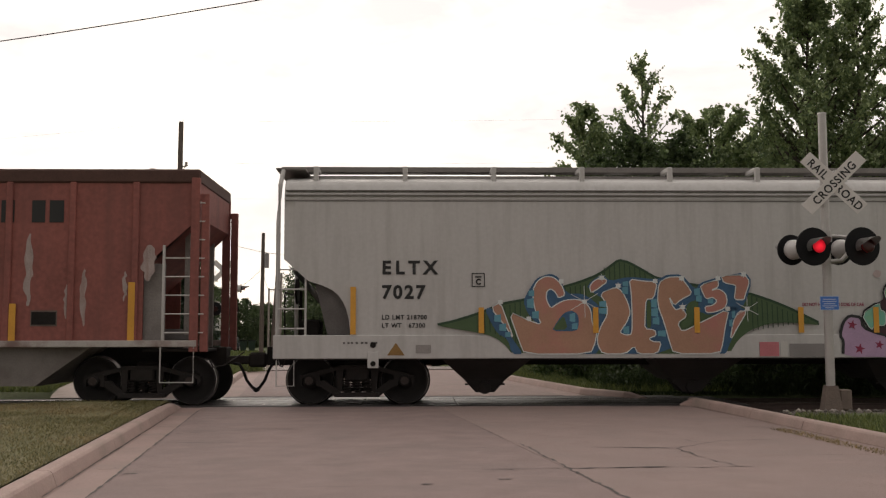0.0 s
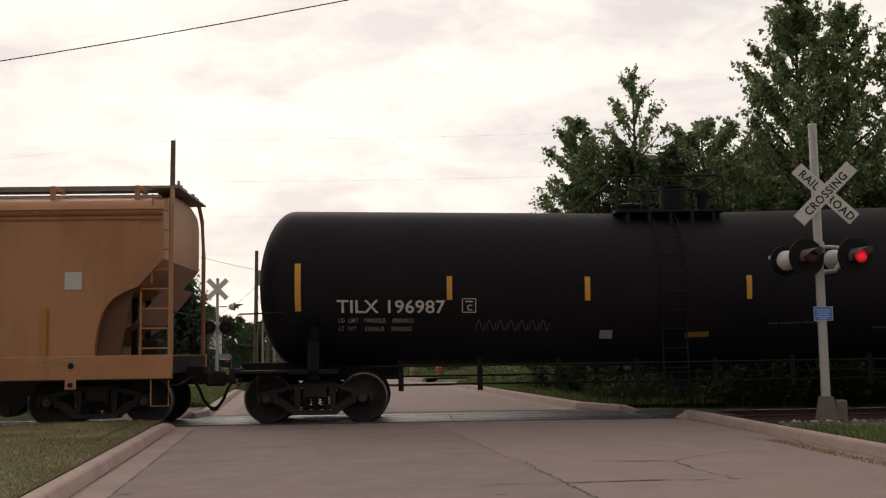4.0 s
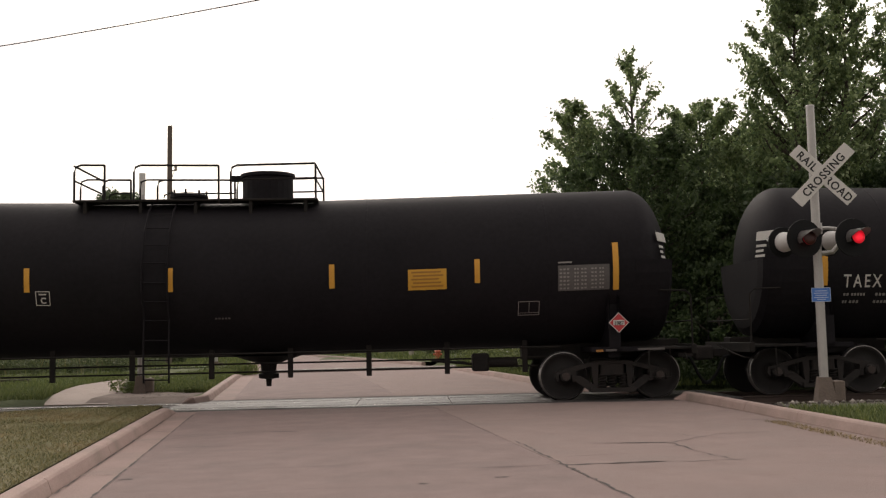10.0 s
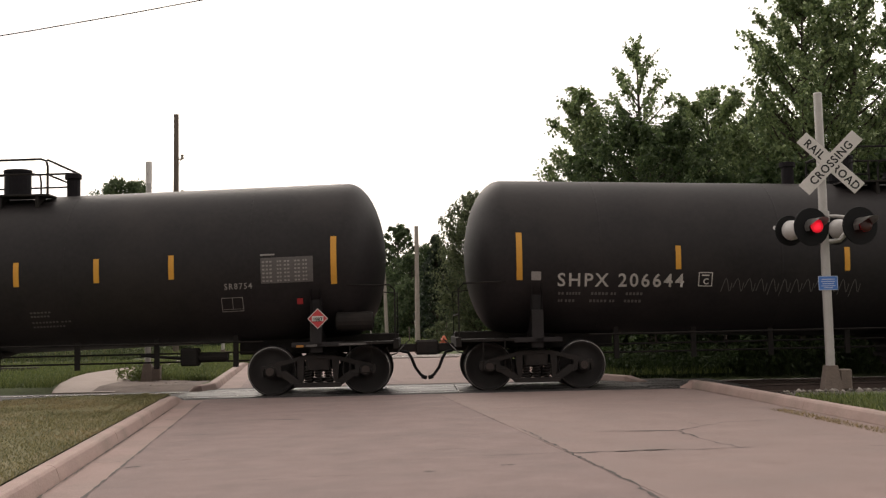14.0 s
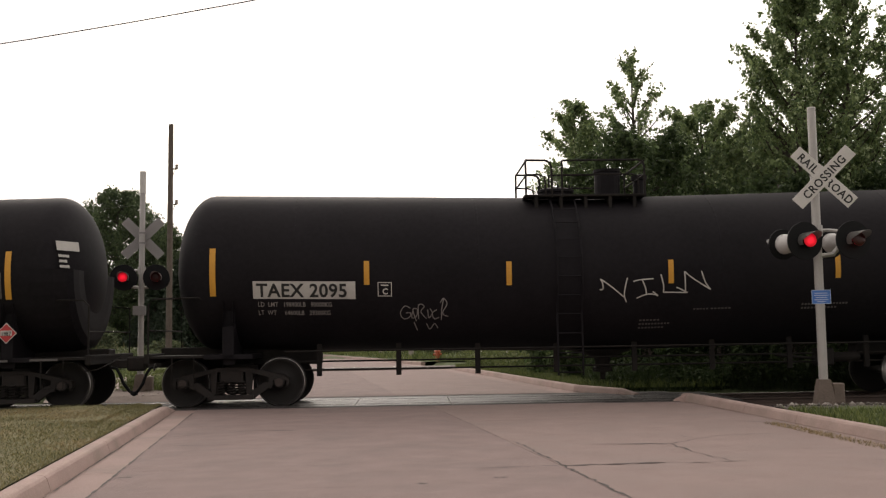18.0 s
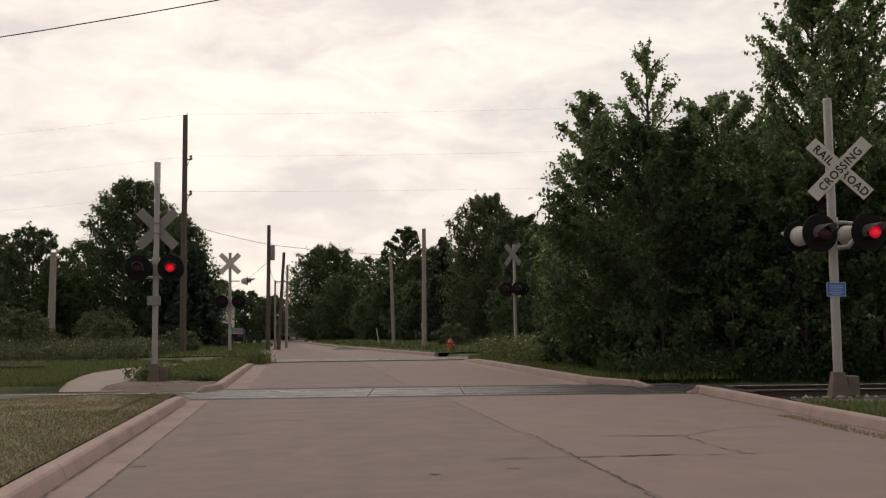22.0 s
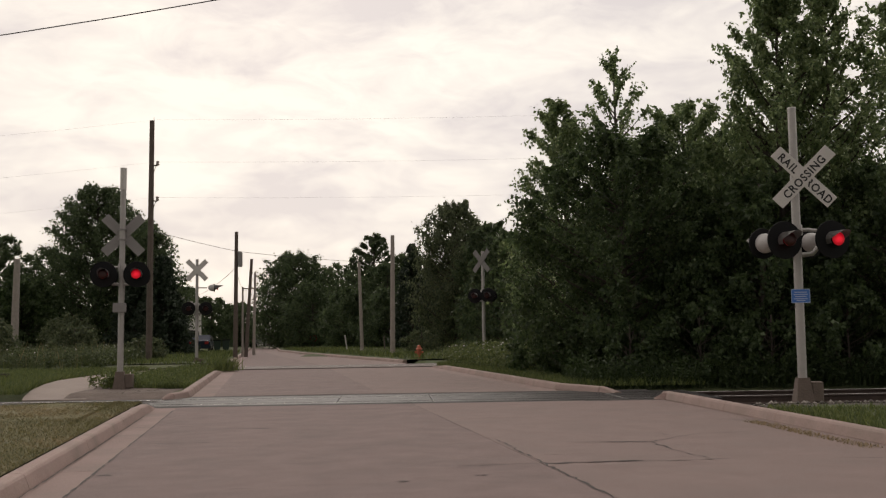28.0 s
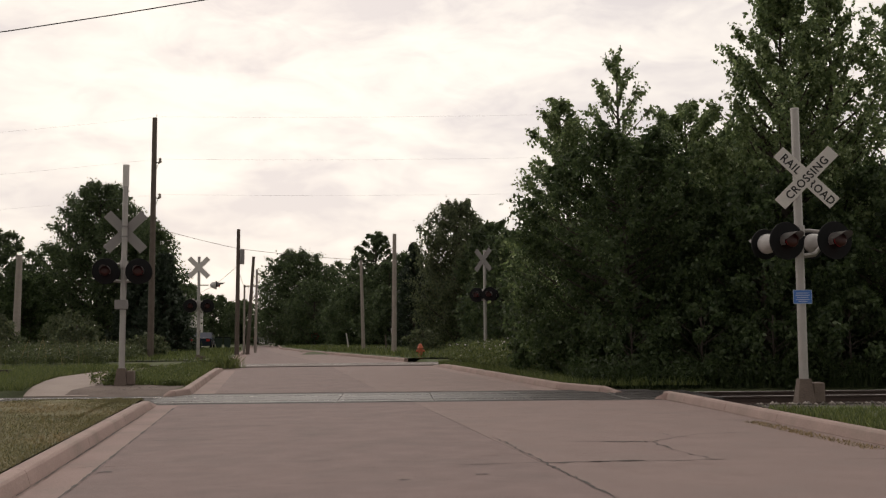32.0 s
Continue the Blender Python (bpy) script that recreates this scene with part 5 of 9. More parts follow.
def crossing_mast(label, m, height, buck_z, lamp_z, aim, front_lit, lettered, foot=0.0, back_pair=True, blue=False, box_z=None, side_lamp=False, lamp_pair=("L", "R"), plain=None, buck_turn=0.0, buck_x=0.0, buck_y=-0.085):
    th = thing("crossing_signal", label, "railroad signal", m)
    bm = BM()
    rod(bm, (0, 0, 0.3), (0, 0, height), 0.073, 0.066, 16)
    rod(bm, (0, 0, height), (0, 0, height + 0.025), 0.076, 0.06, 16)
    part("mast", bm, M_ALU, th, "grey galvanised steel pole", smooth=False)
    bm = BM()
    for sx in (-1, 1):
        for sy in (-1, 1):
            box(bm, sx * 0.17 - 0.05, sx * 0.17 + 0.05, sy * 0.17 - 0.05, sy * 0.17 + 0.05, -0.1, 0.06)
    b2 = BM()
    v = [b2.verts.new((sx * w, sy * w, z)) for z, w in ((0.03, 0.15), (0.46, 0.09)) for sx, sy in ((-1, -1), (1, -1), (1, 1), (-1, 1))]
    for q in ((3, 2, 1, 0), (4, 5, 6, 7), (0, 1, 5, 4), (1, 2, 6, 5), (2, 3, 7, 6), (3, 0, 4, 7)):
        b2.faces.new([v[k] for k in q])
    join(bm, b2)
    part("base_casting", bm, M_BASE, th, "rusty pale cast base")
    bm = BM()
    bbox(bm, 0.12, 0.30, -0.10, 0.12, 0.08, 0.40, 0.015)
    part("junction_box", bm, M_BASE, th, "weathered cable junction box")
    bm = BM()
    bbox(bm, -0.22, 0.28, -0.25, 0.25, -0.45, -0.03, 0.03)
    part("foundation", bm, M_BASE, th, "stained concrete footing")
    turn = pose(0, 0, 0, 0, 0, buck_turn)
    blade(th, turn @ pose(buck_x, buck_y, buck_z, 0, 45, 0), [("RAIL", -0.33), ("ROAD", 0.33)] if lettered else [], M_WHITE if lettered else (plain or M_SIGNBACK))
    blade(th, turn @ pose(buck_x, buck_y - 0.013, buck_z, 0, -45, 0), [("CROSSING", 0.0)] if lettered else [], M_WHITE if lettered else (plain or M_SIGNBACK))
    bm = BM()
    tube(bm, [(-0.42, 0, lamp_z + 0.16), (-0.2, 0, lamp_z + 0.19), (0.2, 0, lamp_z + 0.19), (0.42, 0, lamp_z + 0.16)], 0.028, 8)
    rod(bm, (0, 0, lamp_z + 0.1), (0, 0, lamp_z + 0.27), 0.095, 0.095, 12)
    for sx in (-1, 1):
        tube(bm, [(sx * 0.40, 0, lamp_z + 0.17), (sx * 0.40, 0, lamp_z - 0.02)], 0.035, 8)
        tube(bm, [(sx * 0.40, 0, lamp_z - 0.02), (sx * 0.24, 0, lamp_z - 0.2), (sx * 0.06, 0, lamp_z - 0.22)], 0.04, 8)
    part("crossarm", bm, M_ALU, th, "pale cast lamp bracket")
    pair = [(-0.375, lamp_pair[0]), (0.375, lamp_pair[1])]
    for x, nm in pair:
        lamp_unit(LENSES, th, x, lamp_z, aim, nm if front_lit else "off")
    if back_pair:
        for x, nm in pair:
            lamp_unit(LENSES, th, x, lamp_z, aim + 180, "off", 0.25, M_SIGNBACK)
    if blue:
        bm = BM()
        bbox(bm, -0.15, 0.15, -0.085, -0.078, 1.66, 1.88, 0.003)
        sg = part("emergency_sign", bm, M_BLUE, th, "small blue notice plate with pale lines")
        bm = BM()
        for z, w in ((1.83, 0.10), (1.795, 0.11), (1.76, 0.09), (1.725, 0.11), (1.695, 0.07)):
            box(bm, -w, w, -0.0875, -0.086, z - 0.006, z + 0.006)
        for x0, x1, z0, z1 in ((-0.15, 0.15, 1.874, 1.882), (-0.15, 0.15, 1.658, 1.666), (-0.15, -0.142, 1.66, 1.88), (0.142, 0.15, 1.66, 1.88)):
            box(bm, x0, x1, -0.0875, -0.086, z0, z1)
        part("sign_bars", bm, M_PALEBLUE, sg)
    if side_lamp:
        lamp_unit(LENSES, th, 0.45, lamp_z + 0.95, aim + 95, "off", 0.2, M_SIGNBACK)
        bm = BM()
        tube(bm, [(0, 0, lamp_z + 0.95), (0.45, 0, lamp_z + 0.95)], 0.03, 6)
        part("side_arm", bm, M_ALU, th)
    if box_z:
        bm = BM()
        bbox(bm, -0.17, 0.13, -0.16, -0.07, box_z - 0.11, box_z + 0.11, 0.01)
        part("relay_box", bm, M_SIGNBACK, th, "small pale grey box on the pole")
    return th


crossing_mast("grey railroad crossing signal with lettered white crossbuck and red lamps", pose(6.16, 16.45, 0.018, 0.0, 0.1, -4), 4.84, 3.70, 2.655, 16, True, True, blue=True, buck_turn=-4, buck_x=0.13)
m_left = crossing_mast("grey railroad crossing signal seen from behind its crossbuck", pose(-7.0, 24.4, 0.03, 0, 0.3, 6), 4.75, 3.68, 2.72, 3, True, False, box_z=1.95, buck_y=0.10)
for z in (3.56, 3.80):
    bm = BM()
    rod(bm, (0, 0, z - 0.02), (0, 0, z + 0.02), 0.092, 0.092, 14)
    part("clamp", bm, M_SIGNBACK, m_left, "grey clamp round the pole")
bm = BM()
rod(bm, (0, 0, 4.76), (0, 0, 5.28), 0.075, 0.075, 14)
box(bm, -0.03, 0.03, -0.085, -0.07, 4.98, 5.1)
part("bell", bm, M_WHITE, m_left, "pale round bell housing on top of the pole", smooth=False)
crossing_mast("dark railroad crossing signal with a white crossbuck at the second track", pose(-10.05, 47, -0.1, 0, 0, 8), 4.9, 4.42, 2.67, 5, False, False, plain=M_WHITE, side_lamp=True)
# dull grey blades put the overhanging tree's shade into the crossbuck's colour
crossing_mast("turned railroad crossing signal with a shade-dimmed crossbuck at the second track", pose(2.76, 43.2, 0.0, 0, 0, -48), 4.7, 4.32, 2.85, 30, False, False, plain=M_HOOD)


# ---- poles and wires ----
def wooden_pole(label, x, y, h, r, material=M_POLE, lean=0.0, insulators=(), cross=None, transformer=None):
    th = thing("utility_pole", label, "utility pole", pose(x, y, 0))
    bm = BM()
    tube(bm, [(0, 0, -0.3), (lean * 0.5, 0, h * 0.5), (lean, 0, h)], r, 10, r * 0.72)
    part("pole", bm, material, th)
    for z in insulators:
        bm = BM()
        tube(bm, [(lean, 0, z - 0.14), (lean + 0.28, -0.05, z - 0.20)], 0.035, 6)
        tube(bm, [(lean + 0.02, 0, z - 0.75), (lean + 0.22, -0.05, z - 0.22)], 0.016, 5)
        br = part("bracket", bm, M_POLE, th)
        bm = BM()
        lathe(bm, [(-0.19, 0.05), (-0.12, 0.09), (-0.06, 0.05), (0.0, 0.085), (0.05, 0.03)], c=(lean + 0.3, -0.05, z), axis="z", n=10)
        part("insulator", bm, M_POLEL, br)
    if transformer:
        bm = BM()
        lathe(bm, [(0, 0.10), (0.02, 0.13), (0.8, 0.13), (0.86, 0.08)], c=(0.28, -0.1, transformer), axis="z", n=14)
        part("transformer", bm, M_SIGNBACK, th)
    if cross:
        bm = BM()
        bbox(bm, -0.05, 0.75, -0.10, -0.04, cross - 0.04, cross + 0.04, 0.01)
        part("crossarm", bm, material, th)
    return th


wooden_pole("tall dark weathered utility pole with side insulators", -12.98, 50, 11.9, 0.16, lean=0.05, insulators=(9.85, 8.1))
bm = BM()
rod(bm, (-12.84, 50, 11.8), (-12.84, 50, 12.07), 0.015, 0.01, 6)
tagged(part("pole_pin", bm, M_POLE), "thin metal pin at the pole top", "pin")
wooden_pole("old grey pole stub standing in weeds", -23.7, 61, 6.05, 0.24, M_POLEL, lean=0.1)
wooden_pole("utility pole with a grey transformer", -10.25, 58, 7.2, 0.135, lean=0.05, transformer=5.2)
wooden_pole("slim utility pole farther down the road", -11.0, 66, 6.25, 0.13, lean=0.37)
wooden_pole("distant slim utility pole", -11.45, 72, 5.8, 0.11, M_POLEL, lean=0.1)
wooden_pole("distant grey utility pole", -11.2, 66, 4.45, 0.08, M_POLEL, cross=4.35)
wooden_pole("grey utility pole on the grass bank", -1.37, 55, 6.6, 0.15, M_POLEL, lean=0.05)
wooden_pole("slanting grey utility pole on the bank", -3.58, 66, 6.0, 0.13, M_POLEL, lean=-0.17)
for x, y, h in ((-14.4, 17.5, 6.0), (8.6, 11.87, 7.75)):
    wooden_pole("roadside pole that holds the service wire", x, y, h, 0.14)


def wire(name, a, b, sag, r, material, label):
    bm = BM()
    a, b = Vector(a), Vector(b)
    pts = [a.lerp(b, k / 14) - Vector((0, 0, sag * 4 * (k / 14) * (1 - k / 14))) for k in range(15)]
    tube(bm, pts, r, 5)
    tagged(part(name, bm, material), label, "wire")


wire("overhead_wire", (-14.35, 17.5, 5.62), (8.6, 11.87, 7.57), 0.4375, 0.009, M_WIRE, "thin black overhead service wire")
for z in (11.95, 9.85, 8.1):
    wire("overhead_wire", (-12.7, 50, z), (60, 46, z + 2.6), 1.1, 0.0026, M_WIREG, "thin grey line wire across the sky")
    wire("overhead_wire", (-12.7, 50, z), (-75, 53, z - 1.5), 1.1, 0.0026, M_WIREG, "thin grey line wire across the sky")
wire("overhead_wire", (-12.93, 50, 6.5), (-10.2, 58, 6.1), 0.05, 0.012, M_WIRE, "dark service wire from the pole")
wire("overhead_wire", (-10.2, 58, 6.1), (-1.32, 55, 5.1), 0.1, 0.012, M_WIRE, "dark service wire over the road")
wire("overhead_wire", (-10.2, 58, 5.2), (-19.6, 86, 4.6), 0.5, 0.012, M_WIRE, "dark service wire toward the house")
wire("overhead_wire", (-10.2, 58, 5.0), (-10.75, 66, 4.6), 0.7, 0.012, M_WIRE, "slack dark wire between poles")
wire("overhead_wire", (-10.7, 66, 5.9), (-11.4, 72, 5.6), 0.2, 0.012, M_WIRE, "dark line wire between poles")

# ---- hydrant, stop sign, posts ----
hyd = thing("fire_hydrant", "faded orange-red fire hydrant on the grass", "fire hydrant", pose(0.03, 48, 0.02))
bm = BM()
lathe(bm, [(0, 0.16), (0.05, 0.16), (0.06, 0.11), (0.52, 0.11), (0.53, 0.15), (0.58, 0.15), (0.6, 0.12), (0.72, 0.07), (0.75, 0.03)], axis="z", n=16)
part("barrel", bm, M_EOT, hyd)
for a in (0, 90, 180):
    bm = BM()
    rod(bm, (0.1 * math.cos(radians(a)), -0.1 * math.sin(radians(a)), 0.42), (0.2 * math.cos(radians(a)), -0.2 * math.sin(radians(a)), 0.42), 0.055, 0.055, 10)
    part("outlet_cap", bm, M_EOT, hyd)
st = thing("stop_sign", "small red stop sign far down the road", "stop sign", pose(-10.45, 103, -0.9, 0, 0, 8))
bm = BM()
rod(bm, (0, 0, 0), (0, 0, 2.2), 0.04, 0.04, 8)
part("post", bm, M_SIGNBACK, st)
bm = BM()
o = [(0.4 * math.cos(radians(22.5 + 45 * k)), 2.0 + 0.4 * math.sin(radians(22.5 + 45 * k))) for k in range(8)]
plate(bm, o, -0.06, -0.045)
pl = part("sign_plate", bm, M_RED, st, "red octagonal plate")
bm = BM()
box(bm, -0.26, 0.26, -0.064, -0.061, 1.93, 2.07)
part("sign_bar", bm, M_WHITE, pl)
for x, y, h, lean in ((-4.9, 72, 1.3, -0.22), (-1.7, 68, 1.6, -0.15), (-2.2, 68, 1.2, -0.05), (7.2, 58, 1.1, 0.0), (10.2, 58, 1.1, 0.05)):
    bm = BM()
    tube(bm, [(0, 0, -0.1), (lean, 0, h)], 0.05, 6)
    tagged(part("post", bm, M_WHITE if h > 1.2 else M_POLE, m=pose(x, y, 0)), "short leaning pale post in the grass" if h > 1.2 else "short brown post in the grass", "post", "posts in the grass")


# ---- house and vehicles far off ----
def house(label, x, y, rz, w, d, h, roof_h):
    th = thing("house", label, "house", pose(x, y, 0, 0, 0, rz))
    bm = BM()
    box(bm, -w / 2, w / 2, -d / 2, d / 2, 0, h)
    wl = part("wall", bm, M_HOUSE, th, "white siding")
    bm = BM()
    plate(bm, [(-w / 2, h), (w / 2, h), (0, h + roof_h)], -d / 2, d / 2)
    part("gable", bm, M_HOUSE, th)
    for s in (-1, 1):
        bm = BM()
        e = 0.35
        a = [(s * (w / 2 + e), h - e * roof_h / (w / 2)), (0, h + roof_h), (0, h + roof_h + 0.15), (s * (w / 2 + e), h - e * roof_h / (w / 2) + 0.15)]
        plate(bm, a if s < 0 else a[::-1], -d / 2 - 0.4, d / 2 + 0.4)
        bmesh.ops.recalc_face_normals(bm, faces=bm.faces[:])
        part("roof", bm, M_ROOF, th)
    for wx in (-w * 0.25, w * 0.25):
        for wz in ([1.0] if h < 4 else [1.0, 3.7]):
            bm = BM()
            bbox(bm, wx - 0.55, wx + 0.55, -d / 2 - 0.05, -d / 2 + 0.02, wz, wz + 1.3, 0.02)
            fr = part("window", bm, M_WHITE, th)
            bm = BM()
            box(bm, wx - 0.46, wx + 0.46, -d / 2 - 0.06, -d / 2 - 0.052, wz + 0.09, wz + 1.21)
            part("pane", bm, M_GLASS, fr)
    bm = BM()
    bbox(bm, -0.5, 0.5, -d / 2 - 0.05, -d / 2 + 0.02, 0.1, 2.15, 0.02)
    part("door", bm, M_POLE, th)
    return th


house("white sided house with a grey gable roof behind trees", -21.3, 92, 6, 3.2, 8, 3.9, 1.1)
house("low pale house far down the road", -20.0, 142, 4, 5, 8, 1.9, 0.6)


def car(label, x, y, rz, paint, van=False):
    th = thing("parked_car", label, "car", pose(x, y, 0.02, 0, 0, rz), group="parked vehicles by the house")
    hgt = 1.85 if van else 1.45
    prof = [(-2.2, 0.35), (2.2, 0.35), (2.25, 0.75), (2.1, 0.95), (1.2, 1.0), (0.6, hgt - 0.04), (-1.4, hgt), (-2.0, 1.0), (-2.25, 0.95)]
    if van:
        prof = [(-2.4, 0.35), (2.3, 0.35), (2.35, 0.8), (2.0, 1.05), (1.3, 1.15), (0.7, hgt), (-2.3, hgt), (-2.4, 1.1)]
    bm = BM()
    plate(bm, prof, -0.85, 0.85)
    bmesh.ops.recalc_face_normals(bm, faces=bm.faces[:])
    bmesh.ops.bevel(bm, geom=bm.edges[:], offset=0.06, segments=2, affect="EDGES")
    part("body", bm, paint, th)
    for s in (-1, 1):
        bm = BM()
        plate(bm, [(-1.5, 1.0), (0.9, 1.02), (0.5, hgt - 0.15), (-1.3, hgt - 0.12)], s * 0.853, s * 0.865)
        bmesh.ops.recalc_face_normals(bm, faces=bm.faces[:])
        part("side_window", bm, M_GLASS, th)
    for wx in (-1.4, 1.4):
        for s in (-1, 1):
            bm = BM()
            lathe(bm, [(-0.1, 0.28), (-0.09, 0.33), (0.09, 0.33), (0.1, 0.28)], c=(wx, s * 0.78, 0.33), axis="y", n=18)
            tyre = part("tyre", bm, M_BLACK, th)
            bm = BM()
            lathe(bm, [(-0.105, 0.19), (0.105, 0.19)], c=(wx, s * 0.78, 0.33), axis="y", n=14)
            part("rim", bm, M_SIGNBACK, tyre)
    for s in (-0.6, 0.6):
        bm = BM()
        bbox(bm, -2.29, -2.2, s - 0.15, s + 0.15, 0.72, 0.92, 0.01)
        part("tail_lamp", bm, M_TAIL, th)
        bm = BM()
        bbox(bm, 2.15, 2.29, s - 0.17, s + 0.17, 0.68, 0.82, 0.01)
        part("headlamp", bm, M_WHITE, th)
    return th


car("dark blue car parked by the house", -18.0, 86, 97, M_CARBLUE)
car("black van parked by the house", -19.6, 88, 95, M_CARBLACK, True)
car("white van parked far down the road", -22.8, 150, 80, M_CARWHITE, True)
car("dark car parked far down the road", -19.6, 124, 80, M_CARBLACK)
for x in (-16.3, -15.6):
    bin_ = thing("rubbish_bin", "dark wheeled rubbish bin at the roadside", "rubbish bin", pose(x, 84, 0.05, 0, 0, 10), group="rubbish bins")
    bm = BM()
    v = [bm.verts.new((sx * w, sy * w * 1.1, z)) for z, w in ((0.06, 0.22), (0.95, 0.29)) for sx, sy in ((-1, -1), (1, -1), (1, 1), (-1, 1))]
    for q in ((3, 2, 1, 0), (4, 5, 6, 7), (0, 1, 5, 4), (1, 2, 6, 5), (2, 3, 7, 6), (3, 0, 4, 7)):
        bm.faces.new([v[k] for k in q])
    part("bin_body", bm, M_BINGREEN, bin_)
    bm = BM()
    bbox(bm, -0.31, 0.31, -0.34, 0.36, 0.955, 1.04, 0.02)
    part("lid", bm, M_BLACK, bin_)
    for s in (-1, 1):
        bm = BM()
        lathe(bm, [(-0.03, 0.1), (0.03, 0.1)], c=(s * 0.25, 0.26, 0.1), axis="x", n=12)
        part("bin_wheel", bm, M_BLACK, bin_)


# ---- rolling stock ----
WHEEL_R = 0.457
WHEELSETS = []


def side_frame_mesh():
    bm = BM()
    for s in (-1, 1):
        # jaw over the journal, then the arm that drops to the spring seat
        plate(bm, [(s * a, z) for a, z in ((0.70, 0.58), (1.06, 0.55), (1.08, 0.44), (1.03, 0.36), (1.01, 0.50), (0.78, 0.50), (0.76, 0.36), (0.68, 0.34))][::s], -0.09, 0.09)
        plate(bm, [(s * a, z) for a, z in ((0.98, 0.575), (0.30, 0.735), (0.30, 0.66), (0.90, 0.50))][::s], -0.08, 0.08)
        plate(bm, [(s * a, z) for a, z in ((0.74, 0.46), (0.66, 0.33), (0.40, 0.155), (0.30, 0.155), (0.30, 0.24), (0.60, 0.46))][::s], -0.08, 0.08)
        plate(bm, [(s * a, z) for a, z in ((0.36, 0.25), (0.28, 0.25), (0.26, 0.68), (0.40, 0.68))][::s], -0.07, 0.07)
        bbox(bm, s * 0.89 - 0.10, s * 0.89 + 0.10, -0.11, 0.11, 0.40, 0.53, 0.02)
    plate(bm, [(-0.31, 0.735), (0.31, 0.735), (0.31, 0.66), (-0.31, 0.66)], -0.08, 0.08)
    plate(bm, [(-0.42, 0.15), (0.42, 0.15), (0.42, 0.23), (-0.42, 0.23)], -0.15, 0.15)
    bmesh.ops.recalc_face_normals(bm, faces=bm.faces[:])
    return finish(bm, "side_frame", M_TRUCK)


def springs_mesh():
    bm = BM()
    for x in (-0.19, 0.0, 0.19):
        for y in (-0.06, 0.07):
            pts = [(x + 0.068 * math.cos(k * 0.9), y + 0.068 * math.sin(k * 0.9), 0.235 + k * 0.0072) for k in range(36)]
            tube(bm, pts, 0.013, 4)
    return finish(bm, "springs", M_TRUCK)


def wheelset_mesh():
    bm = BM()
    for s in (-1, 1):
        prof = [(0.68, 0.09), (0.69, 0.14), (0.70, 0.36), (0.675, 0.41), (0.68, 0.47), (0.695, 0.484), (0.712, 0.465), (0.73, WHEEL_R + 0.002), (0.825, WHEEL_R - 0.003), (0.83, 0.44), (0.83, 0.395), (0.79, 0.37), (0.755, 0.20), (0.80, 0.145), (0.87, 0.135), (0.87, 0.09)]
        n0 = len(bm.faces)
        lathe(bm, [(s * a, r) for a, r in prof], axis="y", n=36)
        bm.faces.ensure_lookup_table()
        for f in bm.faces[n0:]:
            c = f.calc_center_median()
            rr = math.hypot(c.x, c.z)
            f.material_index = 1 if 0.43 < rr < 0.462 and abs(c.y) > 0.715 else 0
            f.smooth = True
        lathe(bm, [(s * 0.87, 0.085), (s * 1.00, 0.085), (s * 1.0, 0.10), (s * 1.12, 0.10), (s * 1.13, 0.085), (s * 1.13, 0.03)], axis="y", n=16)
        n1 = len(bm.faces)
        for k in range(3):
            a = k * 2.094
            rod(bm, (0.06 * math.cos(a), s * 1.125, 0.06 * math.sin(a)), (0.06 * math.cos(a), s * 1.155, 0.06 * math.sin(a)), 0.02, 0.02, 6)
        lathe(bm, [(s * 1.131, 0.075), (s * 1.142, 0.07), (s * 1.143, 0.02)], axis="y", n=14)
        bm.faces.ensure_lookup_table()
        for f in bm.faces[n1:]:
            f.material_index = 2
    rod(bm, (0, -0.9, 0), (0, 0.9, 0), 0.082, 0.082, 14)
    bmesh.ops.recalc_face_normals(bm, faces=bm.faces[:])
    return finish(bm, "wheelset", [M_WHEEL, M_TREAD, M_HUB])


ME_FRAME, ME_SPRING, ME_WHEELSET = side_frame_mesh(), springs_mesh(), wheelset_mesh()
bm = BM()
bbox(bm, -0.22, 0.22, -1.08, 1.08, 0.44, 0.70, 0.03)
bbox(bm, -0.3, 0.3, -0.35, 0.35, 0.55, 0.80, 0.03)
for sx in (-1, 1):
    bbox(bm, sx * 0.42 - 0.04, sx * 0.42 + 0.04, -0.8, 0.8, 0.36, 0.48, 0.02)
    for sy in (-1, 1):
        bbox(bm, sx * 0.42 - 0.05 - (0.05 if sx < 0 else 0), sx * 0.42 + 0.05 + (0.05 if sx > 0 else 0), sy * 0.75 - 0.06, sy * 0.75 + 0.06, 0.28, 0.58, 0.02)
ME_BOLSTER = finish(bm, "truck", M_TRUCK)


def truck(car_thing, x):
    t = part("truck", ME_BOLSTER, None, car_thing, "dark iron three-piece truck", m=pose(x, 0, 0))
    for s in (-1, 1):
        part("side_frame", ME_FRAME, None, t, m=pose(0, s * 0.99, 0))
        tagged(part("spring_nest", ME_SPRING, None, t, m=pose(0, s * 0.99, 0)), kind="stuff")
    for k, wx in enumerate((-0.89, 0.89)):
        w = part("wheelset", ME_WHEELSET, None, t, "steel wheels on an axle", m=pose(wx, 0, WHEEL_R))
        WHEELSETS.append((k, w))


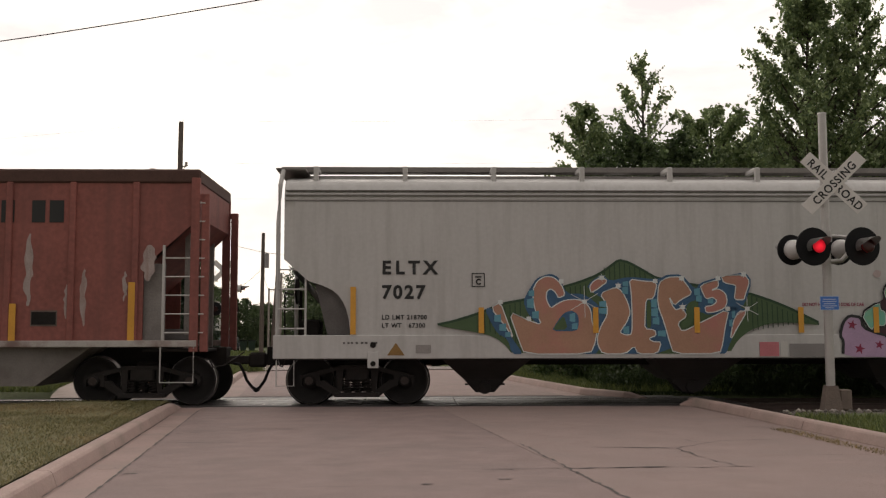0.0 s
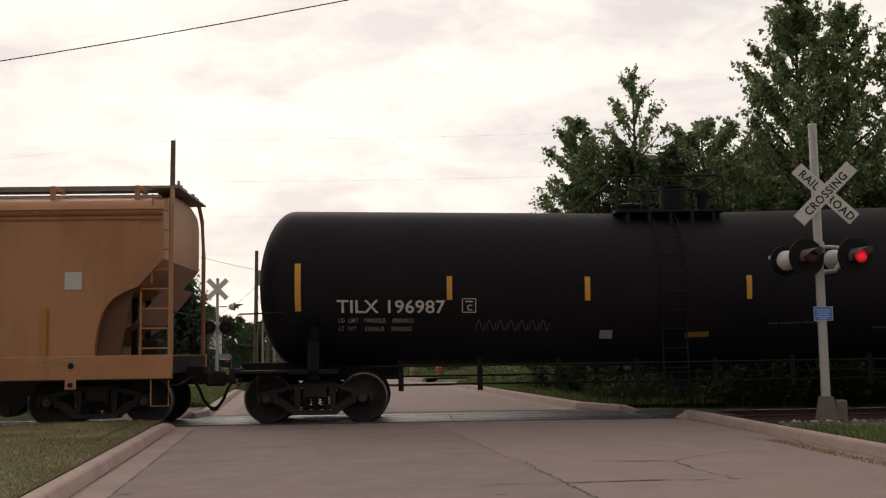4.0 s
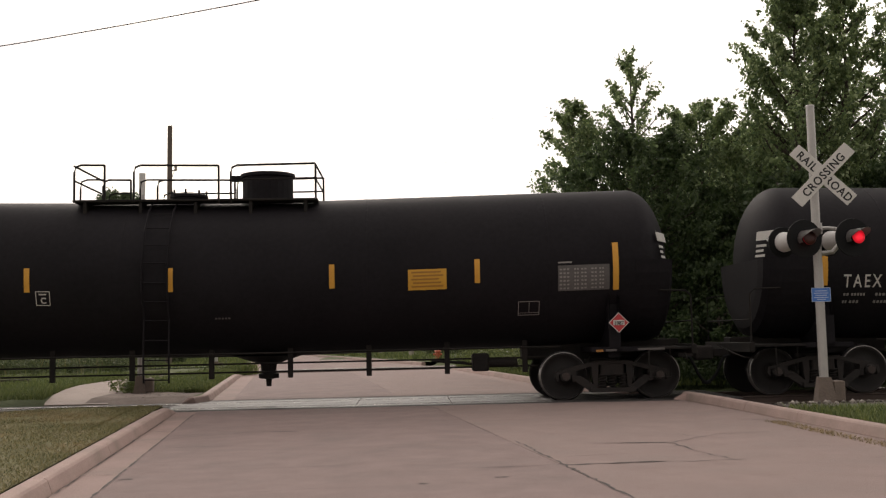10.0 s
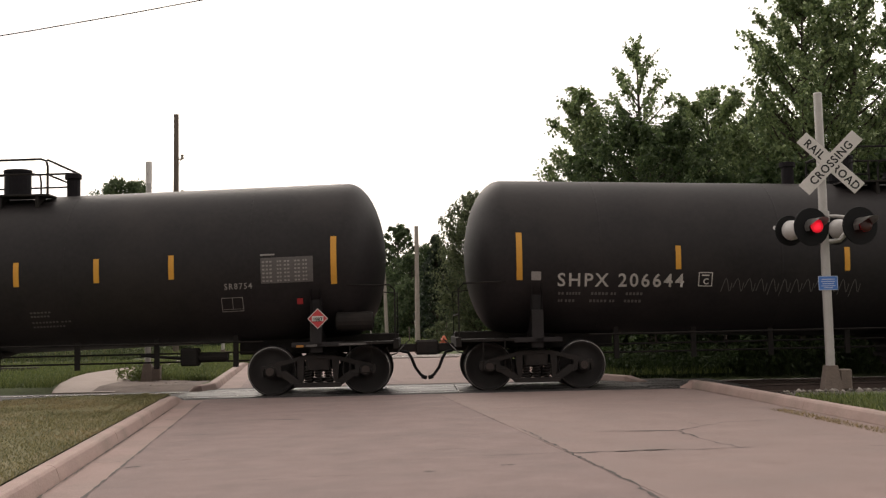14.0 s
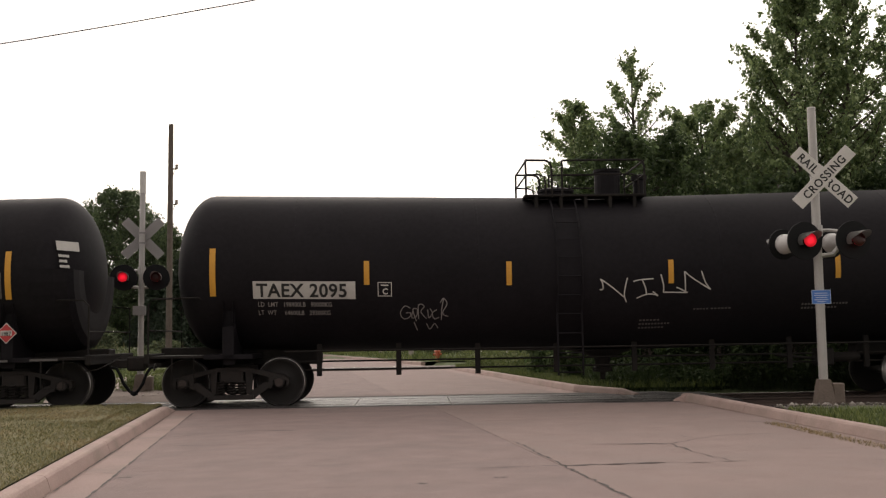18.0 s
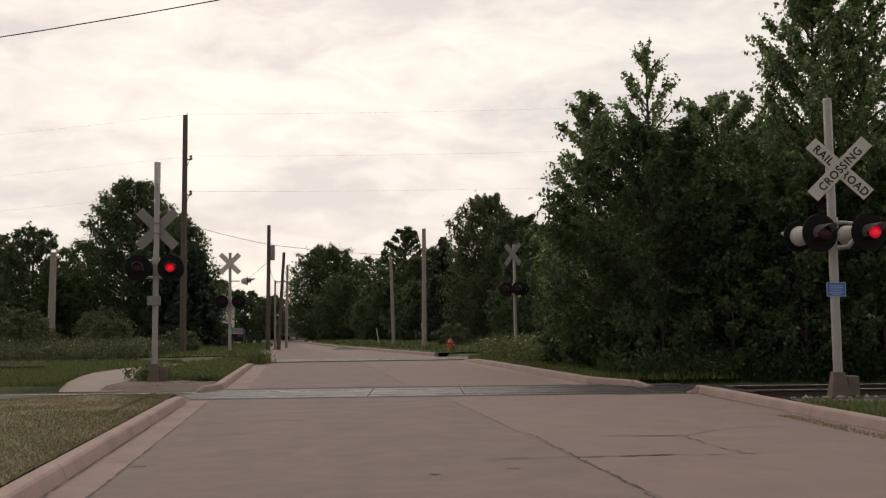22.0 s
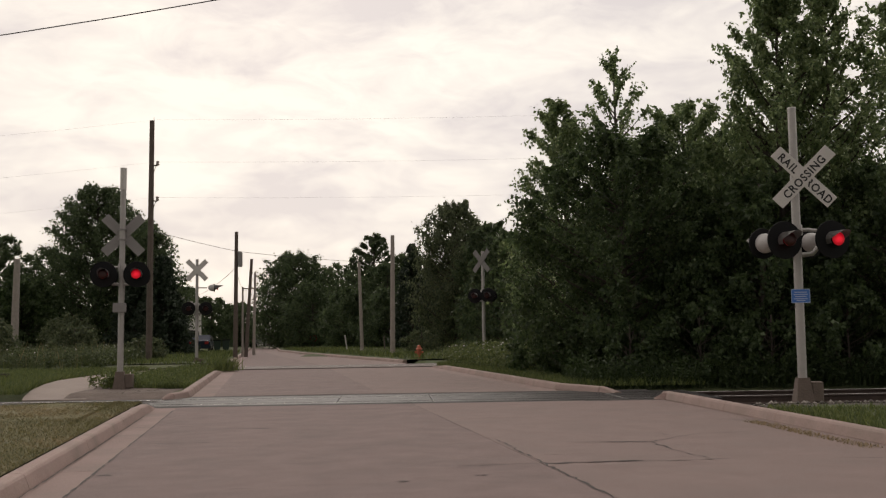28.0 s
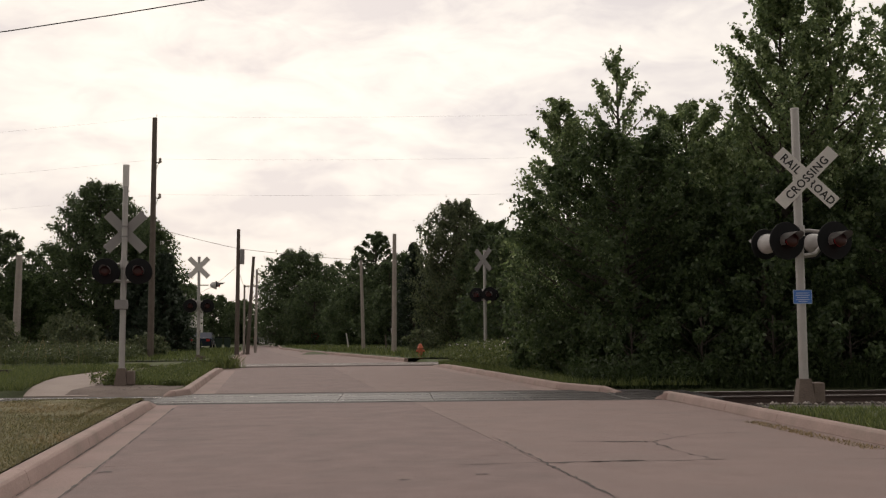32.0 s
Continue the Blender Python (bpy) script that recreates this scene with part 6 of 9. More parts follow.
def coupler_parts(th, x, s, z=0.84):
    """Coupler, hose and cut lever at a car's end; s: which way is out, x: the coupling plane."""
    bm = BM()
    bbox(bm, min(x - s * 0.75, x - s * 0.16), max(x - s * 0.75, x - s * 0.16), -0.09, 0.09, z - 0.10, z + 0.06, 0.015)
    bbox(bm, min(x - s * 0.2, x + s * 0.07), max(x - s * 0.2, x + s * 0.07), -0.16, 0.02, z - 0.16, z + 0.13, 0.04)
    bbox(bm, min(x - s * 0.16, x + s * 0.05), max(x - s * 0.16, x + s * 0.05), 0.03, 0.17, z - 0.13, z + 0.11, 0.04)
    part("coupler", bm, M_TRUCK, th, "rusty dark knuckle coupler")
    bm = BM()
    tube(bm, [(x - s * 0.46, -0.30, z - 0.08), (x - s * 0.34, -0.33, z - 0.10), (x - s * 0.27, -0.34, z - 0.22), (x - s * 0.20, -0.33, z - 0.40), (x - s * 0.10, -0.29, z - 0.54), (x - s * 0.02, -0.26, z - 0.585)], 0.03, 7)
    rod(bm, (x - s * 0.08, -0.275, z - 0.575), (x + s * 0.01, -0.255, z - 0.60), 0.04, 0.04, 7)
    part("air_hose", bm, M_BLACK, th, "black rubber brake hose")
    bm = BM()
    tube(bm, [(x - s * 0.72, -1.38, z + 0.02), (x - s * 0.66, -1.30, z - 0.12), (x - s * 0.55, -0.9, z - 0.10), (x - s * 0.42, -0.2, z + 0.04), (x - s * 0.30, -0.06, z + 0.14)], 0.013, 5)
    part("uncoupling_lever", bm, M_TRUCK, th)


TR, TZ = 1.52, 2.58


def wrap_tank(me, off=0.012, r=TR, zc=TZ):
    """Lays a flat decal on the tank's flank; vertices are in car x and z."""
    co = np.empty(len(me.vertices) * 3, np.float32)
    me.vertices.foreach_get("co", co)
    co = co.reshape(-1, 3)
    dz = np.clip(co[:, 2] - zc, -r * 0.98, r * 0.98)
    co[:, 1] = -np.sqrt(r * r - dz * dz) - off + co[:, 1]
    me.vertices.foreach_set("co", co.ravel())
    me.update()
    return me


def tank_rects(th, name, rects, material, off=0.008, label=""):
    bm = BM()
    for x0, x1, z0, z1 in rects:
        n = max(1, int((z1 - z0) / 0.08))
        prev = None
        for k in range(n + 1):
            z = z0 + (z1 - z0) * k / n
            cur = (bm.verts.new((x0, 0, z)), bm.verts.new((x1, 0, z)))
            if prev:
                bm.faces.new((prev[0], prev[1], cur[1], cur[0]))
            prev = cur
    return part(name, wrap_tank(finish(bm, name, material), off), None, th, label)


def tank_words(th, words, x, z, size, material=None, squeeze=1.0, spacing=1.15, bold=0.004, off=0.012, label="white stencilled lettering", flat=False):
    me = text_mesh(words, size, material or M_TEXT, "LEFT", bold, squeeze, spacing)
    me.transform(Matrix.Translation((x, 0, z)))
    return tagged(part("lettering", me if flat else wrap_tank(me, off), None, th), label, kind="stuff")


def bars(rows_):
    """Unreadable small print as plain bars: (x, z, widths...), each bar 0.055 high."""
    out = []
    for x, z, hh, *ws in rows_:
        for w in ws:
            if w > 0:
                n = max(1, round(w / 0.062))
                out += [(x + k * w / n, x + k * w / n + w / n * 0.66, z, z + hh) for k in range(n)]
            x += abs(w) + 0.03
    return out


def tank_car(label, xc, half, fit, mat_tank, stripes, tall, decals, shield=False):
    th = thing("tank_car", label, "tank car", TRACK @ pose(xc, 0, 0), group="tank cars of the train")
    L = half + 1.27
    bm = BM()
    hd = 0.72
    prof = [(-L + hd * (k / 10) ** 1.6, TR * math.sqrt(max(0.0, 1 - (1 - (k / 10) ** 1.6) ** 2))) for k in range(11)]
    prof[0] = (-L, 0.06)
    short = 0.12 if mat_tank is M_TANK else 0.0
    full = [(x + short, r) for x, r in prof] + [(x, TR) for x in np.linspace(-L + 1.5, L - 1.5, 13)] + [(-x, r) for x, r in reversed(prof)]
    lathe(bm, full, c=(0, 0, TZ), axis="x", n=64)
    for f in bm.faces:
        f.smooth = True
    tank = part("tank", bm, mat_tank, th, "long cylindrical tank with domed ends")
    for x in (-half + 1.2, -half * 0.33, half * 0.33, half - 1.2):
        bm = BM()
        lathe(bm, [(x - 0.02, TR + 0.0005), (x - 0.012, TR + 0.0025), (x + 0.012, TR + 0.0025), (x + 0.02, TR + 0.0005)], c=(0, 0, TZ), axis="x", n=64)
        part("weld_band", bm, mat_tank, tank)
    # draft sills, saddles, platforms
    for s in (-1, 1):
        bm = BM()
        x0, x1 = s * (half - 1.6), s * (half + 1.5)
        bbox(bm, min(x0, x1), max(x0, x1), -0.22, 0.22, 0.76, 1.12, 0.02)
        part("draft_sill", bm, M_UNDER, th)
        bm = BM()
        plate(bm, [(s * half - 0.11, 0.80), (s * half + 0.11, 0.80), (s * half + 0.11, 2.0), (s * half - 0.11, 2.0)], -1.30, -1.27)
        for sy in (-1, 1):
            v = [(sy * 1.33, 0.98), (sy * 0.25, 0.85), (sy * 0.25, 1.10), (sy * 0.75, 1.27), (sy * 1.20, 1.67), (sy * 1.40, 2.0), (sy * 1.44, 1.95)]
            for x in (-0.09, 0.09):
                f = [bm.verts.new((s * half + x, y, z)) for y, z in v]
                bm.faces.new(f)
            bbox(bm, s * half - 0.11, s * half + 0.11, min(sy * 1.24, sy * 1.42), max(sy * 1.24, sy * 1.42), 0.9, 1.5, 0.01)
        bbox(bm, s * half - 0.45, s * half + 0.45, -1.42, 1.42, 0.90, 0.99, 0.01)
        part("saddle", bm, mat_tank, th)
        bm = BM()
        xa, xb = s * (half + 0.25), s * (half + 1.52)
        bbox(bm, min(xa, xb), max(xa, xb), -1.40, 1.40, 0.93, 0.98, 0.008)
        bbox(bm, min(xb - s * 0.10, xb), max(xb - s * 0.10, xb), -1.45, 1.45, 0.84, 1.02, 0.01)
        part("end_platform", bm, M_UNDER, th)
        bm = BM()
        xr = s * (half + 1.46)
        pts = [(xr, -1.38, 0.98), (xr, -1.38, 1.92), (xr - s * 0.10, -1.38, 2.02), (s * (half + 0.55), -1.40, 2.04), (s * (half + 0.40), -1.36, 1.95)]
        tube(bm, pts, 0.017, 6)
        tube(bm, [(xr, -1.38, 1.45), (xr, 1.38, 1.45)], 0.015, 6)
        tube(bm, [(xr, 1.38, 0.98), (xr, 1.38, 1.95), (s * (half + 0.55), 1.40, 2.04)], 0.017, 6)
        tube(bm, [(s * (half + 0.62), -1.42, 0.95), (s * (half + 0.62), -1.42, 0.42), (s * (half + 1.02), -1.42, 0.42), (s * (half + 1.02), -1.42, 0.95)], 0.014, 5)
        part("handrail", bm, M_UNDER, th)
        truck(th, s * half)
        coupler_parts(th, s * (half + 2.02), s)
    # pipes and brake rigging under the belly
    bm = BM()
    for y, z in ((-1.18, 1.02), (-0.62, 0.66), (-0.62, 0.82)):
        tube(bm, [(-half + 1.0, y, z), (half - 1.0, y, z)], 0.018, 5)
    for x in np.linspace(-half + 1.6, half - 1.6, 8):
        bbox(bm, x - 0.05, x + 0.05, -0.66, -0.60, 0.54, 1.15, 0.006)
    part("brake_pipe", bm, M_UNDER, th)
    bm = BM()
    bbox(bm, half - 2.62, half - 2.30, -0.80, -0.45, 0.58, 0.92, 0.03)
    rod(bm, (half - 2.30, -0.62, 0.74), (half - 1.75, -0.62, 0.74), 0.085, 0.085, 10)
    tube(bm, [(half - 3.4, -0.62, 0.80), (half - 2.62, -0.62, 0.72)], 0.03, 6)
    part("brake_cylinder", bm, M_UNDER, th)
    if not shield:
        bm = BM()
        lathe(bm, [(half + 0.34, 0.10), (half + 0.37, 0.18), (half + 1.03, 0.18), (half + 1.06, 0.10)], c=(0, -1.12, 1.36), axis="x", n=16)
        part("air_reservoir", bm, M_UNDER, th, "black air reservoir cylinder")
    for x0, w_, m_ in ((half - 0.36, 0.13, M_STRIPEO), (half - 0.18, 0.2, M_TEXTD), (half + 0.42, 0.5, M_TEXTD)):
        bm = BM()
        box(bm, x0, x0 + w_, -1.432, -1.422, 0.925, 0.965)
        part("small_print", bm, m_, th)
    if shield:
        # half-height shields that wrap the lower part of each tank end
        for s in (-1, 1):
            bm = BM()
            n = 20
            rings = []
            for x, r in ((L - 0.85, TR + 0.012), (L - 0.42, TR + 0.008), (L - 0.20, TR - 0.06), (L - 0.12, TR - 0.2), (L - 0.10, TR - 0.45)):
                rings.append([bm.verts.new((s * x, r * math.cos(math.pi + math.pi * k / n), TZ + 0.02 + r * math.sin(math.pi + math.pi * k / n))) for k in range(n + 1)])
            for a_, b_ in zip(rings[:-1], rings[1:]):
                for k in range(n):
                    bm.faces.new((a_[k], a_[k + 1], b_[k + 1], b_[k]))
            bm.faces.new(rings[-1])
            bmesh.ops.recalc_face_normals(bm, faces=bm.faces[:])
            part("head_shield", bm, mat_tank, th, "black half-height head shield")
    if shield:
        # white stencil panel on each domed end
        for s in (-1, 1):
            n_ = Vector((s * 0.81, -0.50, 0.195)).normalized()
            a_ = Vector((0, 0, 1)).cross(n_).normalized()
            b_ = n_.cross(a_)
            c_ = Vector((s * (L - 0.29), -1.16, TZ + 0.46)) + n_ * 0.012
            bm = BM()
            for u0, u1, v0, v1 in ((-0.26, 0.26, -0.09, 0.09), (-0.24, 0.0, -0.22, -0.17), (-0.24, -0.06, -0.32, -0.27), (-0.24, -0.02, -0.42, -0.37)):
                f_ = [bm.verts.new(c_ + a_ * u + b_ * v) for u, v in ((u0, v0), (u1, v0), (u1, v1), (u0, v1))]
                bm.faces.new(f_)
            stuff(part("end_stencil", bm, M_TEXTP, th, "white stencil panel on the tank's end"))
    ox = 0.25
    bm = BM()
    lathe(bm, [(-0.02, 0.7), (-0.14, 0.30), (-0.2, 0.16), (-0.36, 0.14), (-0.38, 0.2), (-0.46, 0.2), (-0.48, 0.06), (-0.62, 0.05)], c=(ox, 0, 1.10), axis="z", n=16)
    part("outlet_valve", bm, M_UNDER, th, "black bottom outlet valve")
    # ladder bent round the flank, up to the top platform
    bm = BM()
    lx = fit["ladder"]
    way = [(-1.42, 0.62), (-1.45, 1.0)] + [(-TR * math.cos(a) - 0.09, TZ + (TR + 0.09) * math.sin(a)) for a in [radians(d) for d in (-30, -10, 10, 30, 50, 68)]]
    for dx in (-0.23, 0.23):
        tube(bm, [(lx + dx, y, z) for y, z in way], 0.02, 5)
    run = [0.0]
    for (ya, za), (yb, zb) in zip(way, way[1:]):
        run.append(run[-1] + math.hypot(yb - ya, zb - za))
    for d in np.arange(0.06, run[-1], 0.36):
        y, z = float(np.interp(d, run, [p[0] for p in way])), float(np.interp(d, run, [p[1] for p in way]))
        rod(bm, (lx - 0.235, y, z), (lx + 0.235, y, z), 0.012, n=5)
    part("ladder", bm, mat_tank, th)
    # top fittings
    zt = TZ + TR
    if "dome" in fit:
        dx = fit["dome"]
        bm = BM()
        lathe(bm, [(-0.1, 0.5), (0.48, 0.5), (0.5, 0.54), (0.56, 0.54), (0.58, 0.47)], c=(dx, 0, zt), axis="z", n=24)
        bbox(bm, dx - 0.72, dx - 0.48, -0.05, 0.05, zt + 0.44, zt + 0.56, 0.01)
        part("valve_dome", bm, M_TANK, th, "black round valve dome")
    mx_ = fit["manway"]
    bm = BM()
    lathe(bm, [(-0.1, 0.34), (0.1, 0.34), (0.11, 0.37), (0.16, 0.37), (0.2, 0.25)], c=(mx_, 0, zt), axis="z", n=18)
    for k in range(8):
        a = k * math.pi / 4
        rod(bm, (mx_ + 0.34 * math.cos(a), 0.34 * math.sin(a), zt + 0.14), (mx_ + 0.34 * math.cos(a), 0.34 * math.sin(a), zt + 0.25), 0.02, n=5)
    part("manway", bm, M_TANK, th, "black bolted manway lid")
    if "housing" in fit:
        bm = BM()
        lathe(bm, [(-0.1, 0.23), (0.05, 0.23), (0.06, 0.255), (0.5, 0.255), (0.52, 0.27), (0.57, 0.27), (0.58, 0.2)], c=(fit["housing"], 0, zt), axis="z", n=18)
        part("valve_housing", bm, M_TANK, th, "black valve housing on the tank top")
        bm = BM()
        lathe(bm, [(-0.1, 0.12), (0.34, 0.12), (0.35, 0.16), (0.44, 0.16), (0.46, 0.06)], c=(fit["vent"], 0, zt), axis="z", n=14)
        part("vent_valve", bm, M_TANK, th)
    rails = fit["rails"]
    x0, x1 = rails[0][0], rails[-1][1]
    for y in (-0.72, 0.72):
        bm = BM()
        bbox(bm, x0 - 0.03, x1 + 0.03, y - 0.22, y + 0.22, zt - 0.09, zt - 0.05, 0.006)
        for x in np.linspace(x0 + 0.2, x1 - 0.2, 5):
            box(bm, x - 0.03, x + 0.03, y - 0.2, y + 0.2, zt - 0.33, zt - 0.08)
        part("top_platform", bm, M_UNDER, th)
    for y in (-0.92, 0.92):
        for a, b in rails:
            # the bent end of each railing points into the car's middle
            p, q = (a, b) if fit.get("bend", 1) > 0 else (b, a)
            sg = 1 if q > p else -1
            bm = BM()
            hi = zt + 0.62
            tube(bm, [(p, y, zt - 0.1), (p, y, hi)], 0.022, 6)
            tube(bm, [(p, y, hi), (q - sg * 0.12, y, hi), (q - sg * 0.03, y, hi - 0.04), (q, y, hi - 0.14), (q, y, zt - 0.1)], 0.022, 6)
            tube(bm, [(p, y, zt + 0.34), (q - sg * 0.25, y, zt + 0.34), (q - sg * 0.14, y, zt + 0.30), (q - sg * 0.12, y, zt + 0.15), (q - sg * 0.12, y, zt - 0.05)], 0.018, 6)
            part("railing", bm, M_UNDER, th)
    for x in (x0, x1):
        bm = BM()
        tube(bm, [(x, -0.92, zt + 0.6), (x, 0.92, zt + 0.6)], 0.02, 6)
        tube(bm, [(x, -0.92, zt + 0.32), (x, 0.92, zt + 0.32)], 0.018, 6)
        part("railing", bm, M_UNDER, th)
    # reflectors
    for x in tall:
        tank_rects(th, "reflector", [(x - 0.055, x + 0.055, 2.06, 2.94)], M_STRIPE, label="yellow reflective stripe")
    for x in stripes:
        tank_rects(th, "reflector", [(x - 0.05, x + 0.05, 2.28, 2.72)], M_STRIPE, label="yellow reflective stripe")
    decals(th)
    # the tank sinks a little toward its middle, where the outlet is
    low = 0.19 if mat_tank is M_TANK2 else 0.12
    for ob in th.children_recursive:
        if ob.type == "MESH" and ob.name.split(".")[0] in ("tank", "weld_band", "ladder", "outlet_valve", "valve_dome", "manway", "valve_housing", "vent_valve", "top_platform", "railing", "reflector", "lettering", "label_panel", "plate_frame", "data_panel", "warning_panel", "owner_name", "emblem_lobe", "emblem_rule", "graffiti_tag", "small_print", "red_mark"):
            me = ob.data
            co = np.empty(len(me.vertices) * 3, np.float32)
            me.vertices.foreach_get("co", co)
            co = co.reshape(-1, 3)
            co[:, 2] -= low * np.clip(1.08 - np.abs(co[:, 0]) / half, 0, 1)
            me.vertices.foreach_set("co", co.ravel())
            me.update()
    return th


def common_decals(th, mark, mx, plate_x, size=0.33, bold=0.006, spacing=1.15, squeeze=0.95, zc=2.15, panel=None, weights=None, table=(5.8, 2.31), box_at=(5.06, 1.78), diamond=(6.89, 1.44), yellow_x=None, dim=False, width=None, yellow_z=2.21):
    if panel:
        tank_rects(th, "label_panel", [(mx - 0.06, mx + panel, zc - 0.16, zc + 0.16)], M_TEXTP, 0.006, "pale patch behind the lettering")
    w = tank_words(th, mark, 0, 0, size, M_INK if panel else (M_TEXTW if dim else M_TEXT), squeeze, spacing, bold, 0.0, flat=True)
    co = [v.co.x for v in w.data.vertices]
    k = (width or (max(co) - min(co))) / (max(co) - min(co))
    w.data.transform(Matrix.Translation((mx - min(co) * k, 0, zc - size * 0.36)) @ Matrix.Diagonal((k, 1, 1, 1)))
    wrap_tank(w.data, 0.016 if panel else 0.012)
    f = zc - 0.28
    for k, w_ in enumerate(weights or ()):
        tank_words(th, w_, mx + 0.02, f - 0.02 - 0.15 * k, 0.115, M_TEXTG, 0.85, 1.05, 0.001)
    if not weights:
        stuff(tank_rects(th, "small_print", bars([(mx + 0.02, f, 0.05, 0.12, 0.28, -0.12, 0.34, 0.12, -0.1, 0.34), (mx + 0.02, f - 0.135, 0.05, 0.1, 0.2, -0.2, 0.34, 0.12, -0.1, 0.34)]), M_TEXTG if not dim else M_TEXTD, label="small stencilled lines"))
    p, q = plate_x, zc + 0.02
    stuff(tank_rects(th, "plate_frame", [(p, p + 0.26, q - 0.13, q - 0.115), (p, p + 0.26, q + 0.115, q + 0.13), (p, p + 0.015, q - 0.115, q + 0.115), (p + 0.245, p + 0.26, q - 0.115, q + 0.115), (p + 0.06, p + 0.2, q + 0.06, q + 0.085)], M_TEXT, label="thin white square frame"))
    tank_words(th, "C", p + 0.085, q - 0.09, 0.15, M_TEXT)
    if table:
        x, z = table[0], table[1] - 0.235
        tank_rects(th, "data_panel", [(x, x + 0.96, z, z + 0.47)], M_TEXTD, 0.006, "grey data panel of small print")
        rr = []
        for k in range(6):
            rr += bars([(x + 0.03, z + 0.03 + k * 0.07, 0.03, 0.2, -0.01, 0.1, 0.12, -0.01, 0.12, 0.1)])
        rr.append((x, x + 0.26, z + 0.51, z + 0.54))
        stuff(tank_rects(th, "small_print", rr, M_TEXTG, 0.011))
    if box_at:
        b, z = box_at[0], box_at[1] - 0.125
        stuff(tank_rects(th, "plate_frame", [(b, b + 0.40, z, z + 0.012), (b, b + 0.40, z + 0.245, z + 0.257), (b, b + 0.012, z, z + 0.257), (b + 0.388, b + 0.40, z, z + 0.257), (b + 0.2, b + 0.21, z + 0.04, z + 0.245), (b, b + 0.4, z + 0.04, z + 0.048)], M_TEXTG))
    if yellow_x is not None:
        tank_rects(th, "warning_panel", [(yellow_x, yellow_x + 0.71, yellow_z - 0.02, yellow_z + 0.36)], M_PLACARD_Y, label="yellow warning panel")
        stuff(tank_rects(th, "small_print", [(yellow_x + 0.06 + 0.03 * (k % 2), yellow_x + 0.65 - 0.04 * (k % 3), yellow_z + 0.03 + k * 0.065, yellow_z + 0.06 + k * 0.065) for k in range(5)], M_PLACARDL, 0.012))
    d, dz = diamond
    bm = BM()
    hold = 0.19
    for mi, k, y in ((0, 1.0, -0.006), (1, 0.90, -0.010)):
        v = [bm.verts.new((d + a * hold * k, y, dz + c * hold * k)) for a, c in ((0, -1), (1, 0), (0, 1), (-1, 0))]
        bm.faces.new(v).material_index = mi
    v = [bm.verts.new((d + a, -0.013, dz + c)) for a, c in ((-0.105, -0.048), (0.105, -0.048), (0.105, 0.048), (-0.105, 0.048))]
    bm.faces.new(v).material_index = 0
    wrap = finish(bm, "placard", [M_TEXT, M_RED])
    pl = part("placard", wrap, None, th, "red and white diamond hazard placard")
    me = text_mesh("1987", 0.105, M_INK, "CENTER", 0.002, 0.85)
    me.transform(Matrix.Translation((d, -1.565, dz - 0.037)))
    wrap.transform(Matrix.Translation((0, -1.545, 0)))
    part("lettering", me, None, pl, "black figures")


def stuff(ob):
    return tagged(ob, kind="stuff")


def hopper_profile(zb, ztop, zr, w, n=9):
    """Half section from the sill up: (outward, height) pairs."""
    pts = []
    z1 = ztop - 0.42
    for k in range(n):
        z = zb + (z1 - zb) * k / (n - 1)
        pts.append((w, z))
    if zb < z1:
        pts += [(w + 0.03, z1 + 0.03), (w - 0.01, z1 + 0.07), (w + 0.03, z1 + 0.11), (w - 0.01, z1 + 0.15), (w - 0.05, z1 + 0.25), (w - 0.13, z1 + 0.36), (w - 0.30, ztop)]
    pts += [(w - 0.75, (ztop + zr) / 2 + 0.02), (0.0, zr)]
    return pts


def hopper_body(half, end, zs, ztop, zr, w, cut, material):
    """The lofted body; cut(d) is the height of the slope sheet's edge at d metres from the end."""
    bm = BM()
    xs = [0.0, 0.05, 0.2, *CUT_D[1:], 1.3, 1.5, 2.2, 3.2]
    L = half + end
    st = [-L + d for d in xs] + list(np.linspace(-L + 4.2, L - 4.2, 12)) + [L - d for d in reversed(xs)]
    prev = None
    for x in st:
        d = L - abs(x)
        half_sec = hopper_profile(max(zs, cut(d)), ztop, zr, w)
        sec = [(-y, z) for y, z in half_sec] + [(y, z) for y, z in reversed(half_sec[:-1])]
        cur = [bm.verts.new((x, y, z)) for y, z in sec]
        if prev:
            bridge(bm, prev, cur)
        else:
            bm.faces.new(cur)
        prev = cur
    bm.faces.new(prev[::-1])
    bmesh.ops.recalc_face_normals(bm, faces=bm.faces[:])
    return bm


def flat_rects(th, name, rects, y, material, label=""):
    bm = BM()
    for x0, x1, z0, z1 in rects:
        box(bm, x0, x1, y - 0.003, y + 0.003, z0, z1)
    return part(name, bm, material, th, label)


def flat_words(th, words, x, z, size, y, material, squeeze=0.95, spacing=1.15, bold=0.008, align="LEFT"):
    me = text_mesh(words, size, material, align, bold, squeeze, spacing)
    return tagged(part("lettering", me, None, th, "stencilled lettering", m=pose(x, y, z)), "stencilled lettering", kind="stuff")


def flat_shape(th, name, outline, y, material, label=""):
    bm = BM()
    lo = [bm.verts.new((x, y, z)) for x, z in outline]
    for tri in tessellate_polygon([[Vector((x, z, 0.0)) for x, z in outline]]):
        bm.faces.new([lo[k] for k in tri])
    bmesh.ops.recalc_face_normals(bm, faces=bm.faces[:])
    return part(name, bm, material, th, label)


